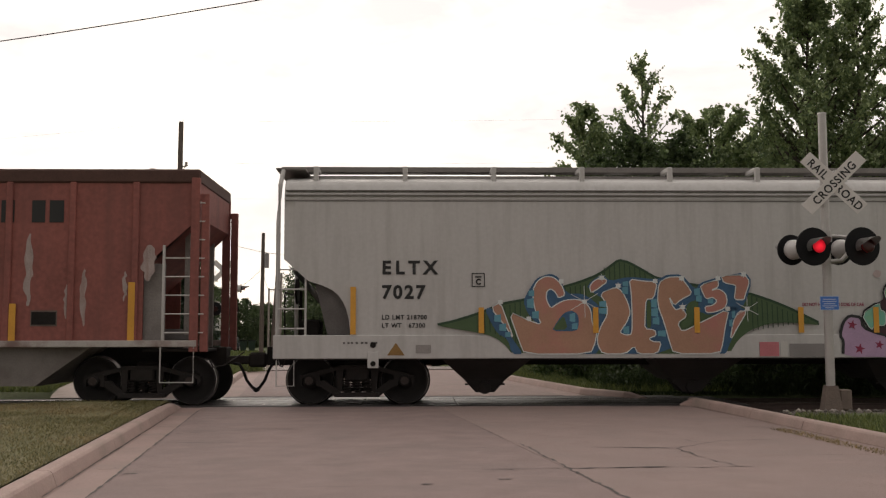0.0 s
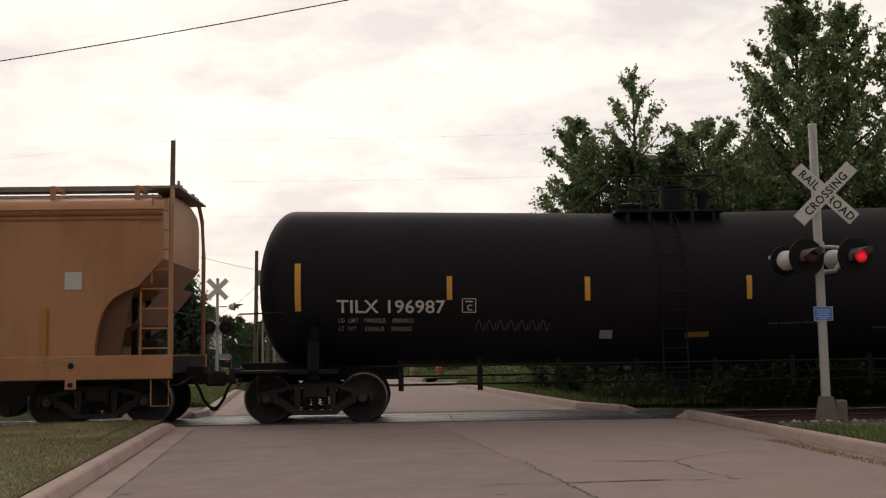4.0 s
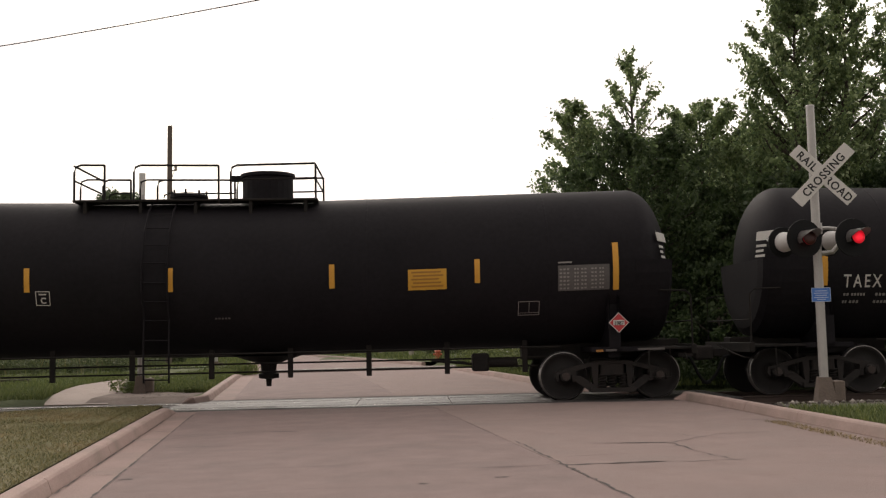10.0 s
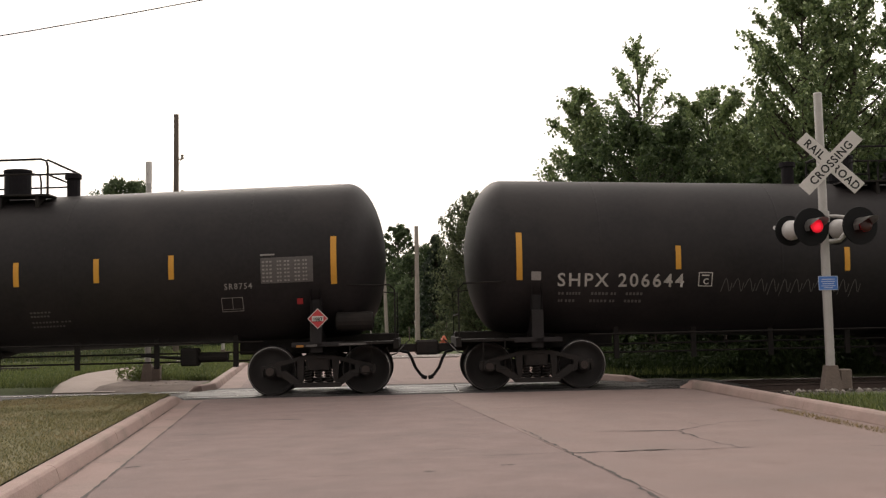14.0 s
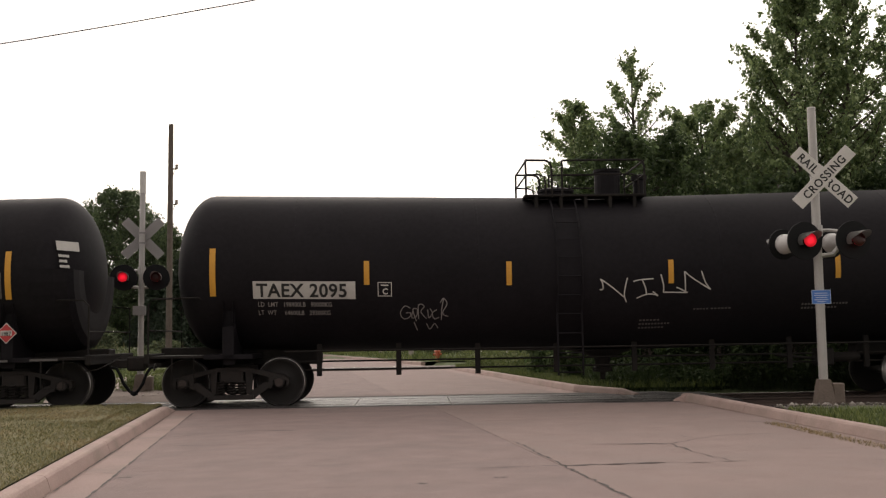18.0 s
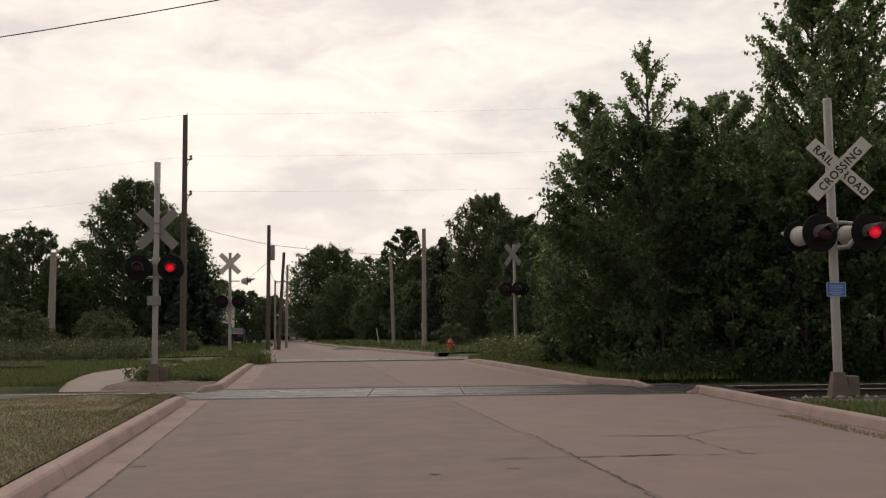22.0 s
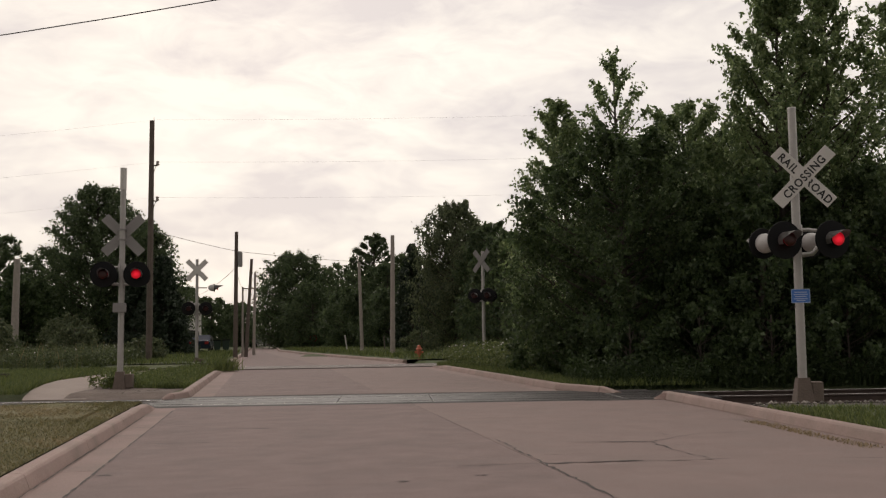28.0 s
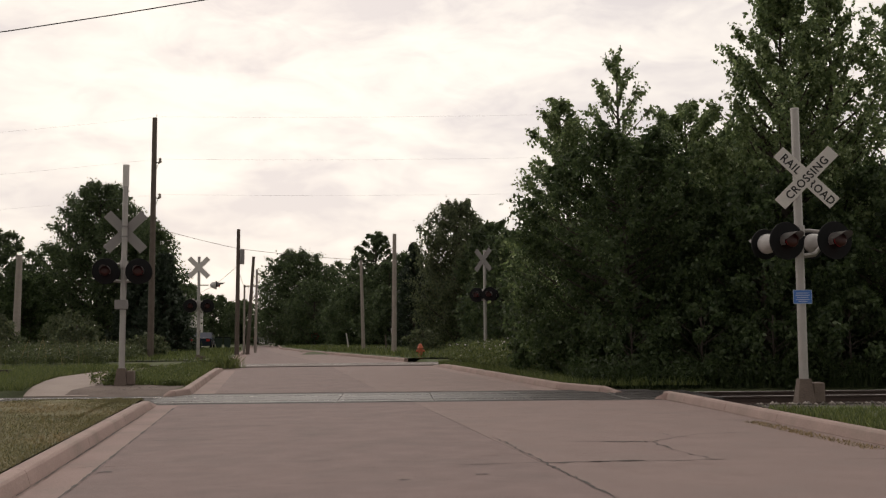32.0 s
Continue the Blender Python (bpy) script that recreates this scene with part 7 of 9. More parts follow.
def stroke(bm, pts, w, y):
    """A spray-can line of width w through points."""
    prev = None
    n = len(pts)
    for i, (x, z) in enumerate(pts):
        a, b = pts[max(i - 1, 0)], pts[min(i + 1, n - 1)]
        d = Vector((b[0] - a[0], b[1] - a[1]))
        if d.length < 1e-6:
            d = Vector((1, 0))
        nrm = Vector((-d.y, d.x)).normalized() * w / 2
        cur = (bm.verts.new((x + nrm.x, y, z + nrm.y)), bm.verts.new((x - nrm.x, y, z - nrm.y)))
        if prev:
            bm.faces.new((prev[0], prev[1], cur[1], cur[0]))
        prev = cur


def smooth_line(pts, closed=False, n=5):
    """Catmull-Rom through points."""
    out = []
    m = len(pts)
    for i in range(m if closed else m - 1):
        p = [pts[(i + k) % m] if closed else pts[max(0, min(m - 1, i + k))] for k in (-1, 0, 1, 2)]
        for j in range(n):
            t = j / n
            out.append(tuple(0.5 * (2 * p[1][a] + (p[2][a] - p[0][a]) * t + (2 * p[0][a] - 5 * p[1][a] + 4 * p[2][a] - p[3][a]) * t * t + (3 * p[1][a] - p[0][a] - 3 * p[2][a] + p[3][a]) * t ** 3) for a in (0, 1)))
    if not closed:
        out.append(pts[-1])
    return out


def chaikin(pts, rounds=1):
    """A closed outline with its corners cut."""
    for _ in range(rounds):
        out = []
        for i in range(len(pts)):
            (xa, ya), (xb, yb) = pts[i], pts[(i + 1) % len(pts)]
            out += [(xa + (xb - xa) * 0.2, ya + (yb - ya) * 0.2), (xa + (xb - xa) * 0.8, ya + (yb - ya) * 0.8)]
        pts = out
    return pts


CUT_D = (0.0, 0.45, 0.70, 0.88, 1.0, 1.09, 1.15, 1.19, 1.215, 1.222)
CUT_Z = (2.69, 2.29, 2.21, 2.13, 2.03, 1.90, 1.76, 1.60, 1.40, 1.29)


def covered_hopper(label, xc, half, paint, bays, ZC, end=1.32, seam_paint=None, web_mat=M_WEBG):
    th = thing("covered_hopper", label, "hopper car", TRACK @ pose(xc, 0, 0), group="hopper cars of the train")
    ZS, ZT, ZR, W = 1.29, 4.20, 4.36, 1.58

    def cut(d):
        # opening at the end: straight slope, then a rounded belly line
        k = (ZC - 1.29) / (2.69 - 1.29)
        return float(np.interp(d, CUT_D, [1.29 + (z - 1.29) * k for z in CUT_Z])) if d < CUT_D[-1] else ZS
    bm = hopper_body(half, end, ZS, ZT, ZR, W, cut, paint)
    for f in bm.faces:
        f.smooth = abs(f.normal.x) < 0.5 and f.calc_center_median().z > 3.7
    body = part("body", bm, paint, th, "smooth-sided painted hopper body")
    # dark inner end wall behind the opening
    L = half + end
    for s in (-1, 1):
        bm = BM()
        v = [bm.verts.new((s * x, y, z)) for x, z in ((L - 0.03, 2.60), (L - 0.6, 1.9), (L - 1.9, 1.0)) for y in (-1.2, 1.2)]
        bm.faces.new((v[0], v[1], v[3], v[2]))
        bm.faces.new((v[2], v[3], v[5], v[4]))
        part("slope_sheet", bm, paint, th, "shaded slope sheet at the car's end")
        # web plate in a darker tone than the car's side
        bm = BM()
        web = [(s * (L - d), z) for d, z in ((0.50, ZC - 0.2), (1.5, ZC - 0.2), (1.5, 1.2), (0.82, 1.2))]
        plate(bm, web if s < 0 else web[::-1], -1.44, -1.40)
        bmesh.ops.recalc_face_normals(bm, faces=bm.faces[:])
        part("end_web", bm, web_mat, th, "dark web plate in the end opening")
    Le = half + 1.5
    bm = BM()
    for y0, y1 in ((-1.615, -1.50), (1.50, 1.615)):
        bbox(bm, -Le, Le, y0, y1, 0.87, 1.30, 0.012)
    part("side_sill", bm, paint, th, "deep painted side sill")
    bm = BM()
    bbox(bm, -Le, Le, -1.60, -1.52, 0.845, 0.872, 0.004)
    part("sill_flange", bm, M_UNDER, th)
    bm = BM()
    bbox(bm, -Le - 0.3, Le + 0.3, -0.24, 0.24, 0.72, 1.08, 0.02)
    part("centre_sill", bm, M_UNDER, th)
    # seams of the side sheets; grey car's long strips paint in the ribs' shadow
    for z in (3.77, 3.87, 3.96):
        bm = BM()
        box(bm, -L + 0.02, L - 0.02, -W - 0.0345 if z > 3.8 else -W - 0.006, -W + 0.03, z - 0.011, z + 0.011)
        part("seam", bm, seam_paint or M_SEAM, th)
    for k in range(-4, 5):
        bm = BM()
        x = 1.64 * k - 0.31
        if abs(x) < L - 1.4:
            box(bm, x - 0.012, x + 0.012, -W - 0.004, -W + 0.02, 1.3, 3.76)
            part("seam", bm, paint, th)
    # roof: running boards and hatch rail
    for y in (-0.55, 0.55):
        bm = BM()
        bbox(bm, -Le + 0.02, Le - 0.02, y - 0.22, y + 0.22, 4.455, 4.505, 0.008)
        part("running_board", bm, M_ROOFWALK, th, "grey grated running board along the roof")
        bm = BM()
        bbox(bm, -Le + 0.02, Le - 0.02, y - 0.24, y - 0.222, 4.435, 4.535, 0.004)
        part("board_edge", bm, M_ROOFWALK, th)
    for x in (-Le + 0.25, Le - 0.25):
        bm = BM()
        bbox(bm, x - 0.28, x + 0.28, -1.25, 1.25, 4.40, 4.44, 0.008)
        part("running_board", bm, M_ROOFWALK, th, "grey grated end board across the roof")
    n = int(2 * L / 1.62)
    for k in range(n + 1):
        x = -L + 0.55 + (2 * L - 1.1) * k / n
        bm = BM()
        bbox(bm, x - 0.045, x + 0.045, -1.33, -0.75, 4.375, 4.455, 0.006)
        bbox(bm, x - 0.045, x + 0.045, -1.36, -1.28, 4.16, 4.44, 0.006)
        part("roof_bracket", bm, paint, th)
    for k in range(int(2 * L / 2.0)):
        x = -L + 1.4 + k * 2.0
        bm = BM()
        bbox(bm, x - 0.8, x + 0.8, -0.28, 0.28, 4.33, 4.42, 0.03)
        part("roof_hatch", bm, M_ROOFWALK, th)
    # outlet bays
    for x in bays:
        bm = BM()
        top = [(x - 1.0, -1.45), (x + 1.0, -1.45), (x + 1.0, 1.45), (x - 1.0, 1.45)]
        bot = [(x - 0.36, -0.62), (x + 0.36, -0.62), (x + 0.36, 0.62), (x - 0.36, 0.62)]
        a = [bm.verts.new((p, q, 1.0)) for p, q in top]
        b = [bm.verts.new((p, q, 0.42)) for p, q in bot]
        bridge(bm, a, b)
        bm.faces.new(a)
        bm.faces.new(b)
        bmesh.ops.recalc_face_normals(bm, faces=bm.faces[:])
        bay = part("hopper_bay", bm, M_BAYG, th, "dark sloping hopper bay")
        bm = BM()
        plate(bm, [(x - 0.44, 0.50), (x + 0.44, 0.50), (x + 0.18, 0.21), (x - 0.18, 0.21)], -0.66, -0.2)
        lathe(bm, [(-0.72, 0.11), (-0.60, 0.13), (0.0, 0.13)], c=(x, 0, 0.30), axis="y", n=14)
        rod(bm, (x - 0.38, -0.62, 0.36), (x + 0.38, -0.62, 0.36), 0.02, n=6)
        bmesh.ops.recalc_face_normals(bm, faces=bm.faces[:])
        part("outlet_gate", bm, M_TRUCK, bay, "rusty outlet gate")
    for s in (-1, 1):
        # end posts, ladder, platform, brake gear
        xe = s * (Le - 0.06)
        for sy in (-1, 1):
            bm = BM()
            tube(bm, [(xe, sy * 1.48, 1.30), (xe, sy * 1.48, 3.4), (xe - s * 0.02, sy * 1.40, 4.1), (xe - s * 0.05, sy * 1.20, 4.42)], 0.045, 6)
            part("end_post", bm, paint, th, "slim bent corner post")
        bm = BM()
        xi = s * (Le - 0.58)
        for z in np.arange(1.42, 2.62, 0.36) if s < 0 else np.arange(1.42, 4.3, 0.36):
            if z < 2.7:
                rod(bm, (xe, -1.55, z), (xi, -1.55, z), 0.015, n=5)
            else:
                rod(bm, (xe, -1.55, z), (s * (Le - 0.40), -1.50, z), 0.015, n=5)
        tube(bm, [(xi, -1.55, 1.30), (xi, -1.55, 2.45)], 0.022, 5)
        tube(bm, [(xe, -1.55, 1.30), (xe, -1.55, 2.5 if s < 0 else 4.3)], 0.022, 5)
        if s > 0:
            tube(bm, [(s * (Le - 0.40), -1.52, 2.6), (s * (Le - 0.40), -1.50, 4.25)], 0.02, 5)
        part("ladder", bm, paint, th, "side ladder of thin rungs")
        bm = BM()
        tube(bm, [(xe, -1.56, 0.9), (xe, -1.56, 0.38), (xi + s * 0.2, -1.56, 0.38), (xi + s * 0.2, -1.56, 0.9)], 0.014, 5)
        part("sill_step", bm, paint, th, "thin bent step under the sill")
        bm = BM()
        bbox(bm, min(xe, xe - s * 0.9), max(xe, xe - s * 0.9), -1.5, 1.5, 1.16, 1.22, 0.008)
        bbox(bm, min(xe - s * 0.06, xe + s * 0.04), max(xe - s * 0.06, xe + s * 0.04), -1.55, 1.55, 0.95, 1.28, 0.01)
        part("end_platform", bm, M_UNDER, th)
        bm = BM()
        for y in (-0.5, 0.5):
            bbox(bm, xe - s * 0.9 - 0.05, xe - s * 0.9 + 0.05, y - 0.06, y + 0.06, 1.2, 2.4, 0.01)
        bbox(bm, xe - s * 0.55 - 0.18, xe - s * 0.55 + 0.18, -0.9, -0.3, 1.2, 1.6, 0.04)
        tube(bm, [(xe - s * 0.1, -1.2, 1.3), (xe - s * 0.1, -1.2, 2.1), (xe - s * 0.1, 1.2, 2.1), (xe - s * 0.1, 1.2, 1.3)], 0.018, 5)
        if s < 0:
            lathe(bm, [(-0.02, 0.27), (0.02, 0.27)], c=(xe + 0.12, 0.6, 2.2), axis="x", n=20)
            rod(bm, (xe + 0.2, 0.6, 1.2), (xe + 0.2, 0.6, 2.2), 0.03, n=6)
        part("brake_gear", bm, M_UNDER, th)
        truck(th, s * half)
        coupler_parts(th, s * (half + 2.02), s)
        bm = BM()
        xs_ = s * (half - 0.32) if s < 0 else s * (half - 0.3)
        bbox(bm, xs_ - 0.10, xs_ + 0.10, -1.63, -1.60, 0.70, 1.0, 0.01)
        part("jack_pad", bm, paint, th)
        bm = BM()
        lathe(bm, [(-0.004, 0.05), (0.004, 0.05)], c=(xs_, -1.636, 0.78), axis="y", n=12)
        lathe(bm, [(-0.004, 0.055), (0.004, 0.055)], c=(xs_, -1.622, 1.12), axis="y", n=12)
        part("jack_hole", bm, M_UNDER, th)
    return th


# the train, in running order; each car's centre at the clip's start and half its truck spacing
SPEED = 10.27
TRAIN = []

# oxide red hopper
xc, half = -12.6, 6.97
red = thing("covered_hopper", "rust-streaked oxide red ribbed hopper car", "hopper car", TRACK @ pose(xc, 0, 0), group="hopper cars of the train")
TRAIN.append(red)
L = half + 1.10
bm = BM()
for y in (-1.50, 1.50):
    o = [(-L, 4.18), (-L, 3.45), (-L + 1.0, 2.55), (-L + 1.0, 1.18), (L - 1.0, 1.18), (L - 1.0, 2.55), (L, 3.45), (L, 4.18)]
    plate(bm, o[::-1], y - 0.02, y + 0.02)
for s in (-1, 1):
    v = [bm.verts.new((s * x, y, z)) for x, z in ((L, 4.18), (L, 3.45), (L - 2.3, 1.18)) for y in (-1.48, 1.48)]
    bm.faces.new((v[0], v[1], v[3], v[2]))
    bm.faces.new((v[2], v[3], v[5], v[4]))
bmesh.ops.recalc_face_normals(bm, faces=bm.faces[:])
part("body", bm, M_HRED, red, "rust-streaked red side sheets")
bm = BM()
bbox(bm, -L - 0.02, L + 0.02, -1.56, 1.56, 4.10, 4.36, 0.03)
part("roof", bm, M_HRUST, red, "dark rusty roof cap")
for s in (-1, 1):
    bm = BM()
    v = [bm.verts.new((s * x, y, z)) for x, z in ((L - 0.1, 3.40), (L - 1.06, 2.55), (L - 1.06, 1.2), (L - 0.4, 1.2)) for y in (-1.42, 1.42)]
    bm.faces.new((v[0], v[1], v[3], v[2]))
    part("slope_sheet", bm, M_SLOPE, red, "grimy slope sheet in the end recess")
    bm = BM()
    bbox(bm, min(s * (L - 1.02), s * (L - 0.62)), max(s * (L - 1.02), s * (L - 0.62)), -1.40, -1.37, 1.2, 2.62, 0.005)
    part("end_web", bm, M_WEBL, red, "pale grey web plate in the end recess")
    for y in (-1.1, -0.55, 0.55, 1.1):
        bm = BM()
        bbox(bm, s * (L - 0.28) - 0.05, s * (L - 0.28) + 0.05, y - 0.06, y + 0.06, 1.05, 3.3, 0.01)
        part("end_stake", bm, M_WEBL, red)
    bm = BM()
    lathe(bm, [(-0.30, 0.02), (-0.28, 0.18), (0.28, 0.18), (0.30, 0.02)], c=(s * (L - 0.42), -1.0, 1.24), axis="x", n=16)
    part("brake_cylinder", bm, M_WEBG, red, "pale grimy brake cylinder")
for k in range(13):
    x = -L + 1.15 + (2 * L - 2.3) * k / 12
    bm = BM()
    bbox(bm, x - 0.06, x + 0.06, -1.57, -1.51, 1.2, 4.12, 0.015)
    part("side_post", bm, M_HRED, red)
bm = BM()
bbox(bm, -L, L, -1.60, -1.50, 1.09, 1.21, 0.01)
bbox(bm, -L, L, 1.50, 1.60, 1.09, 1.21, 0.01)
part("side_sill", bm, M_HSILL, red, "worn whitish side sill")
bm = BM()
bbox(bm, -L - 0.3, L + 0.3, -0.24, 0.24, 0.72, 1.08, 0.02)
part("centre_sill", bm, M_UNDER, red)
for s in (-1, 1):
    xe = s * (half + 1.22)
    for sy in (-1, 1):
        bm = BM()
        bbox(bm, xe - 0.07, xe + 0.07, sy * 1.5 - 0.06, sy * 1.5 + 0.06, 1.0, 3.9, 0.01)
        part("end_post", bm, M_HRED, red)
        bm = BM()
        bbox(bm, s * (L - 0.06) - 0.08, s * (L - 0.06) + 0.08, sy * 1.53 - 0.05, sy * 1.53 + 0.05, 1.0, 4.2, 0.01)
        part("end_post", bm, M_HRED, red)
        bm = BM()
        bbox(bm, min(xe, s * L), max(xe, s * L), sy * 1.53 - 0.03, sy * 1.53 + 0.03, 3.78, 3.9, 0.01)
        part("end_rail", bm, M_HRED, red)
    bm = BM()
    for z in np.arange(1.35, 3.8, 0.34):
        rod(bm, (xe, -1.56, z), (s * L, -1.56, z), 0.013, n=5)
    tube(bm, [(s * (L - 0.62), -1.56, 1.15), (s * (L - 0.62), -1.56, 2.95)], 0.03, 5)
    for z in np.arange(1.35, 2.8, 0.34):
        rod(bm, (s * (L - 0.62), -1.56, z), (s * L, -1.56, z), 0.013, n=5)
    part("ladder", bm, M_HGREY, red)
    bm = BM()
    tube(bm, [(s * (L - 0.65), -1.57, 1.1), (s * (L - 0.65), -1.57, 0.45), (s * (L - 0.05), -1.57, 0.45), (s * (L - 0.05), -1.57, 1.1)], 0.014, 5)
    part("sill_step", bm, M_HGREY, red, "thin bent step under the sill")
    bm = BM()
    bbox(bm, min(xe, s * (L - 1)), max(xe, s * (L - 1)), -1.5, 1.5, 1.0, 1.06, 0.01)
    part("end_platform", bm, M_UNDER, red)
    truck(red, s * half)
    coupler_parts(red, s * (half + 2.02), s)
for x in (-4.2, 0.0, 4.2):
    bm = BM()
    o = [(x - 1.95, 1.12), (x + 1.95, 1.12), (x + 0.9, 0.38), (x - 0.9, 0.38)]
    plate(bm, o, -1.35, 1.35)
    bmesh.ops.recalc_face_normals(bm, faces=bm.faces[:])
    part("hopper_bay", bm, M_HBAY, red, "grey stained hopper bay")
for x, z0, z1 in ((6.88, 1.2, 2.27), (4.74, 1.2, 1.88), (-6.88, 1.2, 2.27)):
    flat_rects(red, "reflector", [(x - 0.06, x + 0.06, z0, z1)], -1.578, M_STRIPE, "yellow reflective stripe")
flat_rects(red, "data_panel", [(5.05, 5.53, 1.47, 1.76)], -1.525, M_SLOPE, "brown plate behind a dark panel")
flat_rects(red, "data_field", [(5.07, 5.51, 1.50, 1.73)], -1.530, M_UNDER, "dark stencilled panel")
rnr = random.Random(31)
for x, z1, z0, w in ((4.99, 3.15, 1.85, 0.20), (6.0, 2.52, 1.46, 0.13), (7.17, 2.95, 2.30, 0.30), (4.63, 2.30, 1.50, 0.12), (5.70, 2.25, 1.60, 0.12), (6.74, 2.45, 1.95, 0.10), (4.3, 2.5, 1.3, 0.24), (3.3, 2.9, 1.7, 0.2), (2.4, 2.6, 1.4, 0.26), (1.2, 3.0, 1.9, 0.2)):
    n = 9
    zs_ = [z1 + (z0 - z1) * k / n for k in range(n + 1)]
    ws_ = [w * (0.15 + 0.85 * math.sin(math.pi * (0.12 + 0.80 * k / n)) ** 1.5) * rnr.uniform(0.6, 1.1) for k in range(n + 1)]
    xs_ = [x + rnr.uniform(-0.03, 0.03) for _ in zs_]
    run = [(a - b / 2, z) for a, b, z in zip(xs_, ws_, zs_)] + [(a + b / 2, z + rnr.uniform(-0.04, 0.04)) for a, b, z in reversed(list(zip(xs_, ws_, zs_)))]
    flat_shape(red, "paint_run", chaikin(run), -1.5235, M_HRUN, "pale stain running down the side")
for bar in [(5.34, 5.60, 3.37, 3.78), (5.02, 5.26, 3.37, 3.78), (4.46, 4.70, 3.37, 3.78), (3.9, 4.14, 3.37, 3.78), (3.34, 3.58, 3.37, 3.78)]:
    flat_rects(red, "lettering_bar", [bar], -1.525, M_INK, "black painted lettering as a bar")

# grey hopper with graffiti
xc, half = (-1.64 + 15.15) / 2, (15.15 + 1.64) / 2
grey = covered_hopper("light grey covered hopper car with colourful graffiti", xc, half, M_HGREY, [-half + 2.42 + 3.98 * k for k in range(4)], 2.69)
TRAIN.append(grey)
YB, YG = -1.590, -1.622
flat_words(grey, "ELTX", -7.92, 2.42, 0.34, YB, M_INK, 1.0, 1.45, 0.012)
flat_words(grey, "7027", -7.92, 1.97, 0.34, YB, M_INK, 1.0, 1.22, 0.012)
flat_words(grey, "LD LMT 218700", -7.92, 1.585, 0.115, YB, M_INK, 0.95, 1.15, 0.003)
flat_words(grey, "LT WT", -7.92, 1.435, 0.115, YB, M_INK, 0.95, 1.15, 0.003)
flat_words(grey, "67300", -7.43, 1.435, 0.115, YB, M_INK, 0.95, 1.15, 0.003)
px = -6.27
flat_rects(grey, "plate_frame", [(px, px + 0.24, 2.18, 2.195), (px, px + 0.24, 2.42, 2.435), (px, px + 0.015, 2.18, 2.435), (px + 0.225, px + 0.24, 2.18, 2.435), (px + 0.06, px + 0.18, 2.35, 2.375)], YB, M_INK)
flat_words(grey, "C", px + 0.075, 2.225, 0.14, YB, M_INK)
for x, z0, z1 in ((-8.44, 1.31, 2.18), (-6.1, 1.33, 1.80), (-4.0, 1.33, 1.80), (-2.13, 1.33, 1.80), (-0.2, 1.33, 1.80), (1.2, 1.33, 1.80), (3.6, 1.33, 1.80), (6.1, 1.33, 1.80), (8.3, 1.31, 2.18)):
    flat_rects(grey, "reflector", [(x - 0.05, x + 0.05, z0, z1)], YG - 0.022, M_STRIPE, "yellow reflective stripe")
flat_rects(grey, "small_print", bars([(-8.62, 1.14, 0.035, 0.05, 0.12, 0.06, 0.15, 0.15)]), YG, M_TEXTD)


def chart(ox, oz, k):
    """A drawing grid: units to metres on the car's flank."""
    return lambda pts: [(ox + u * k, oz - v * k) for u, v in pts]


# the first piece: salmon letters with white edges over blue, on green spikes
P = chart(-6.634, 7.48, 0.0104)


def pt(*uv):
    """Pairs of drawing units, counted from the middle of the piece."""
    return P([(u - 800, v) for u, v in uv])


spikes = chaikin([(768, 577), (800, 571), (845, 557), (870, 547), (890, 539), (930, 532), (990, 512), (1030, 500), (1060, 488), (1080, 474), (1096, 462), (1112, 466), (1135, 478), (1165, 496), (1240, 508), (1325, 521), (1360, 532), (1400, 548), (1462, 579), (1400, 573), (1360, 575), (1325, 588), (1305, 605), (1290, 628), (905, 628), (895, 614), (880, 602), (860, 593), (820, 586)])
flat_shape(grey, "graffiti_ground", pt(*spikes), YG, G_GREEN, "olive green spray-painted spikes")
bm = BM()
stroke(bm, pt(*spikes[:37]), 0.045, YG - 0.003)
part("graffiti_outline", bm, G_GREEND, grey)
for u, v0, v1 in [(u, 560 - (u - 850) * 0.35, 590 + max(0, u - 870) * 0.5) for u in range(848, 926, 9)] + [(u, 524 + (u - 1330) * 0.45, 588 - (u - 1330) * 0.15) for u in range(1332, 1440, 9)] + [(u, 466 + abs(u - 1098) * 0.35, 505) for u in range(1070, 1150, 9)] + [(u, 512 - (u - 1000) * 0.2, 535) for u in range(1000, 1045, 9)]:
    bm = BM()
    stroke(bm, pt((u, v0), (u + 1, v1)), 0.018, YG - 0.004)
    part("graffiti_line", bm, G_GREEND, grey)
for o in ([(858, 550), (868, 545), (893, 580), (908, 604), (925, 628), (905, 628), (898, 602), (880, 592), (868, 572)],
          [(925, 535), (938, 512), (950, 494), (975, 486), (990, 494), (1003, 522), (1030, 522), (1048, 532), (1075, 560), (1062, 628), (1010, 628), (960, 585), (935, 560)],
          [(1038, 512), (1046, 500), (1066, 487), (1080, 500), (1112, 492), (1165, 497), (1182, 488), (1208, 488), (1232, 515), (1240, 503), (1275, 492), (1322, 484), (1333, 500), (1320, 540), (1300, 556), (1240, 560), (1232, 530), (1200, 575), (1185, 628), (1060, 628), (1080, 540)],
          [(1285, 545), (1305, 545), (1325, 552), (1292, 606), (1284, 628), (1270, 628), (1278, 600)]):
    flat_shape(grey, "graffiti_shadow", pt(*chaikin(o)), YG - 0.006, G_BLUE, "blue spray-painted shadow")


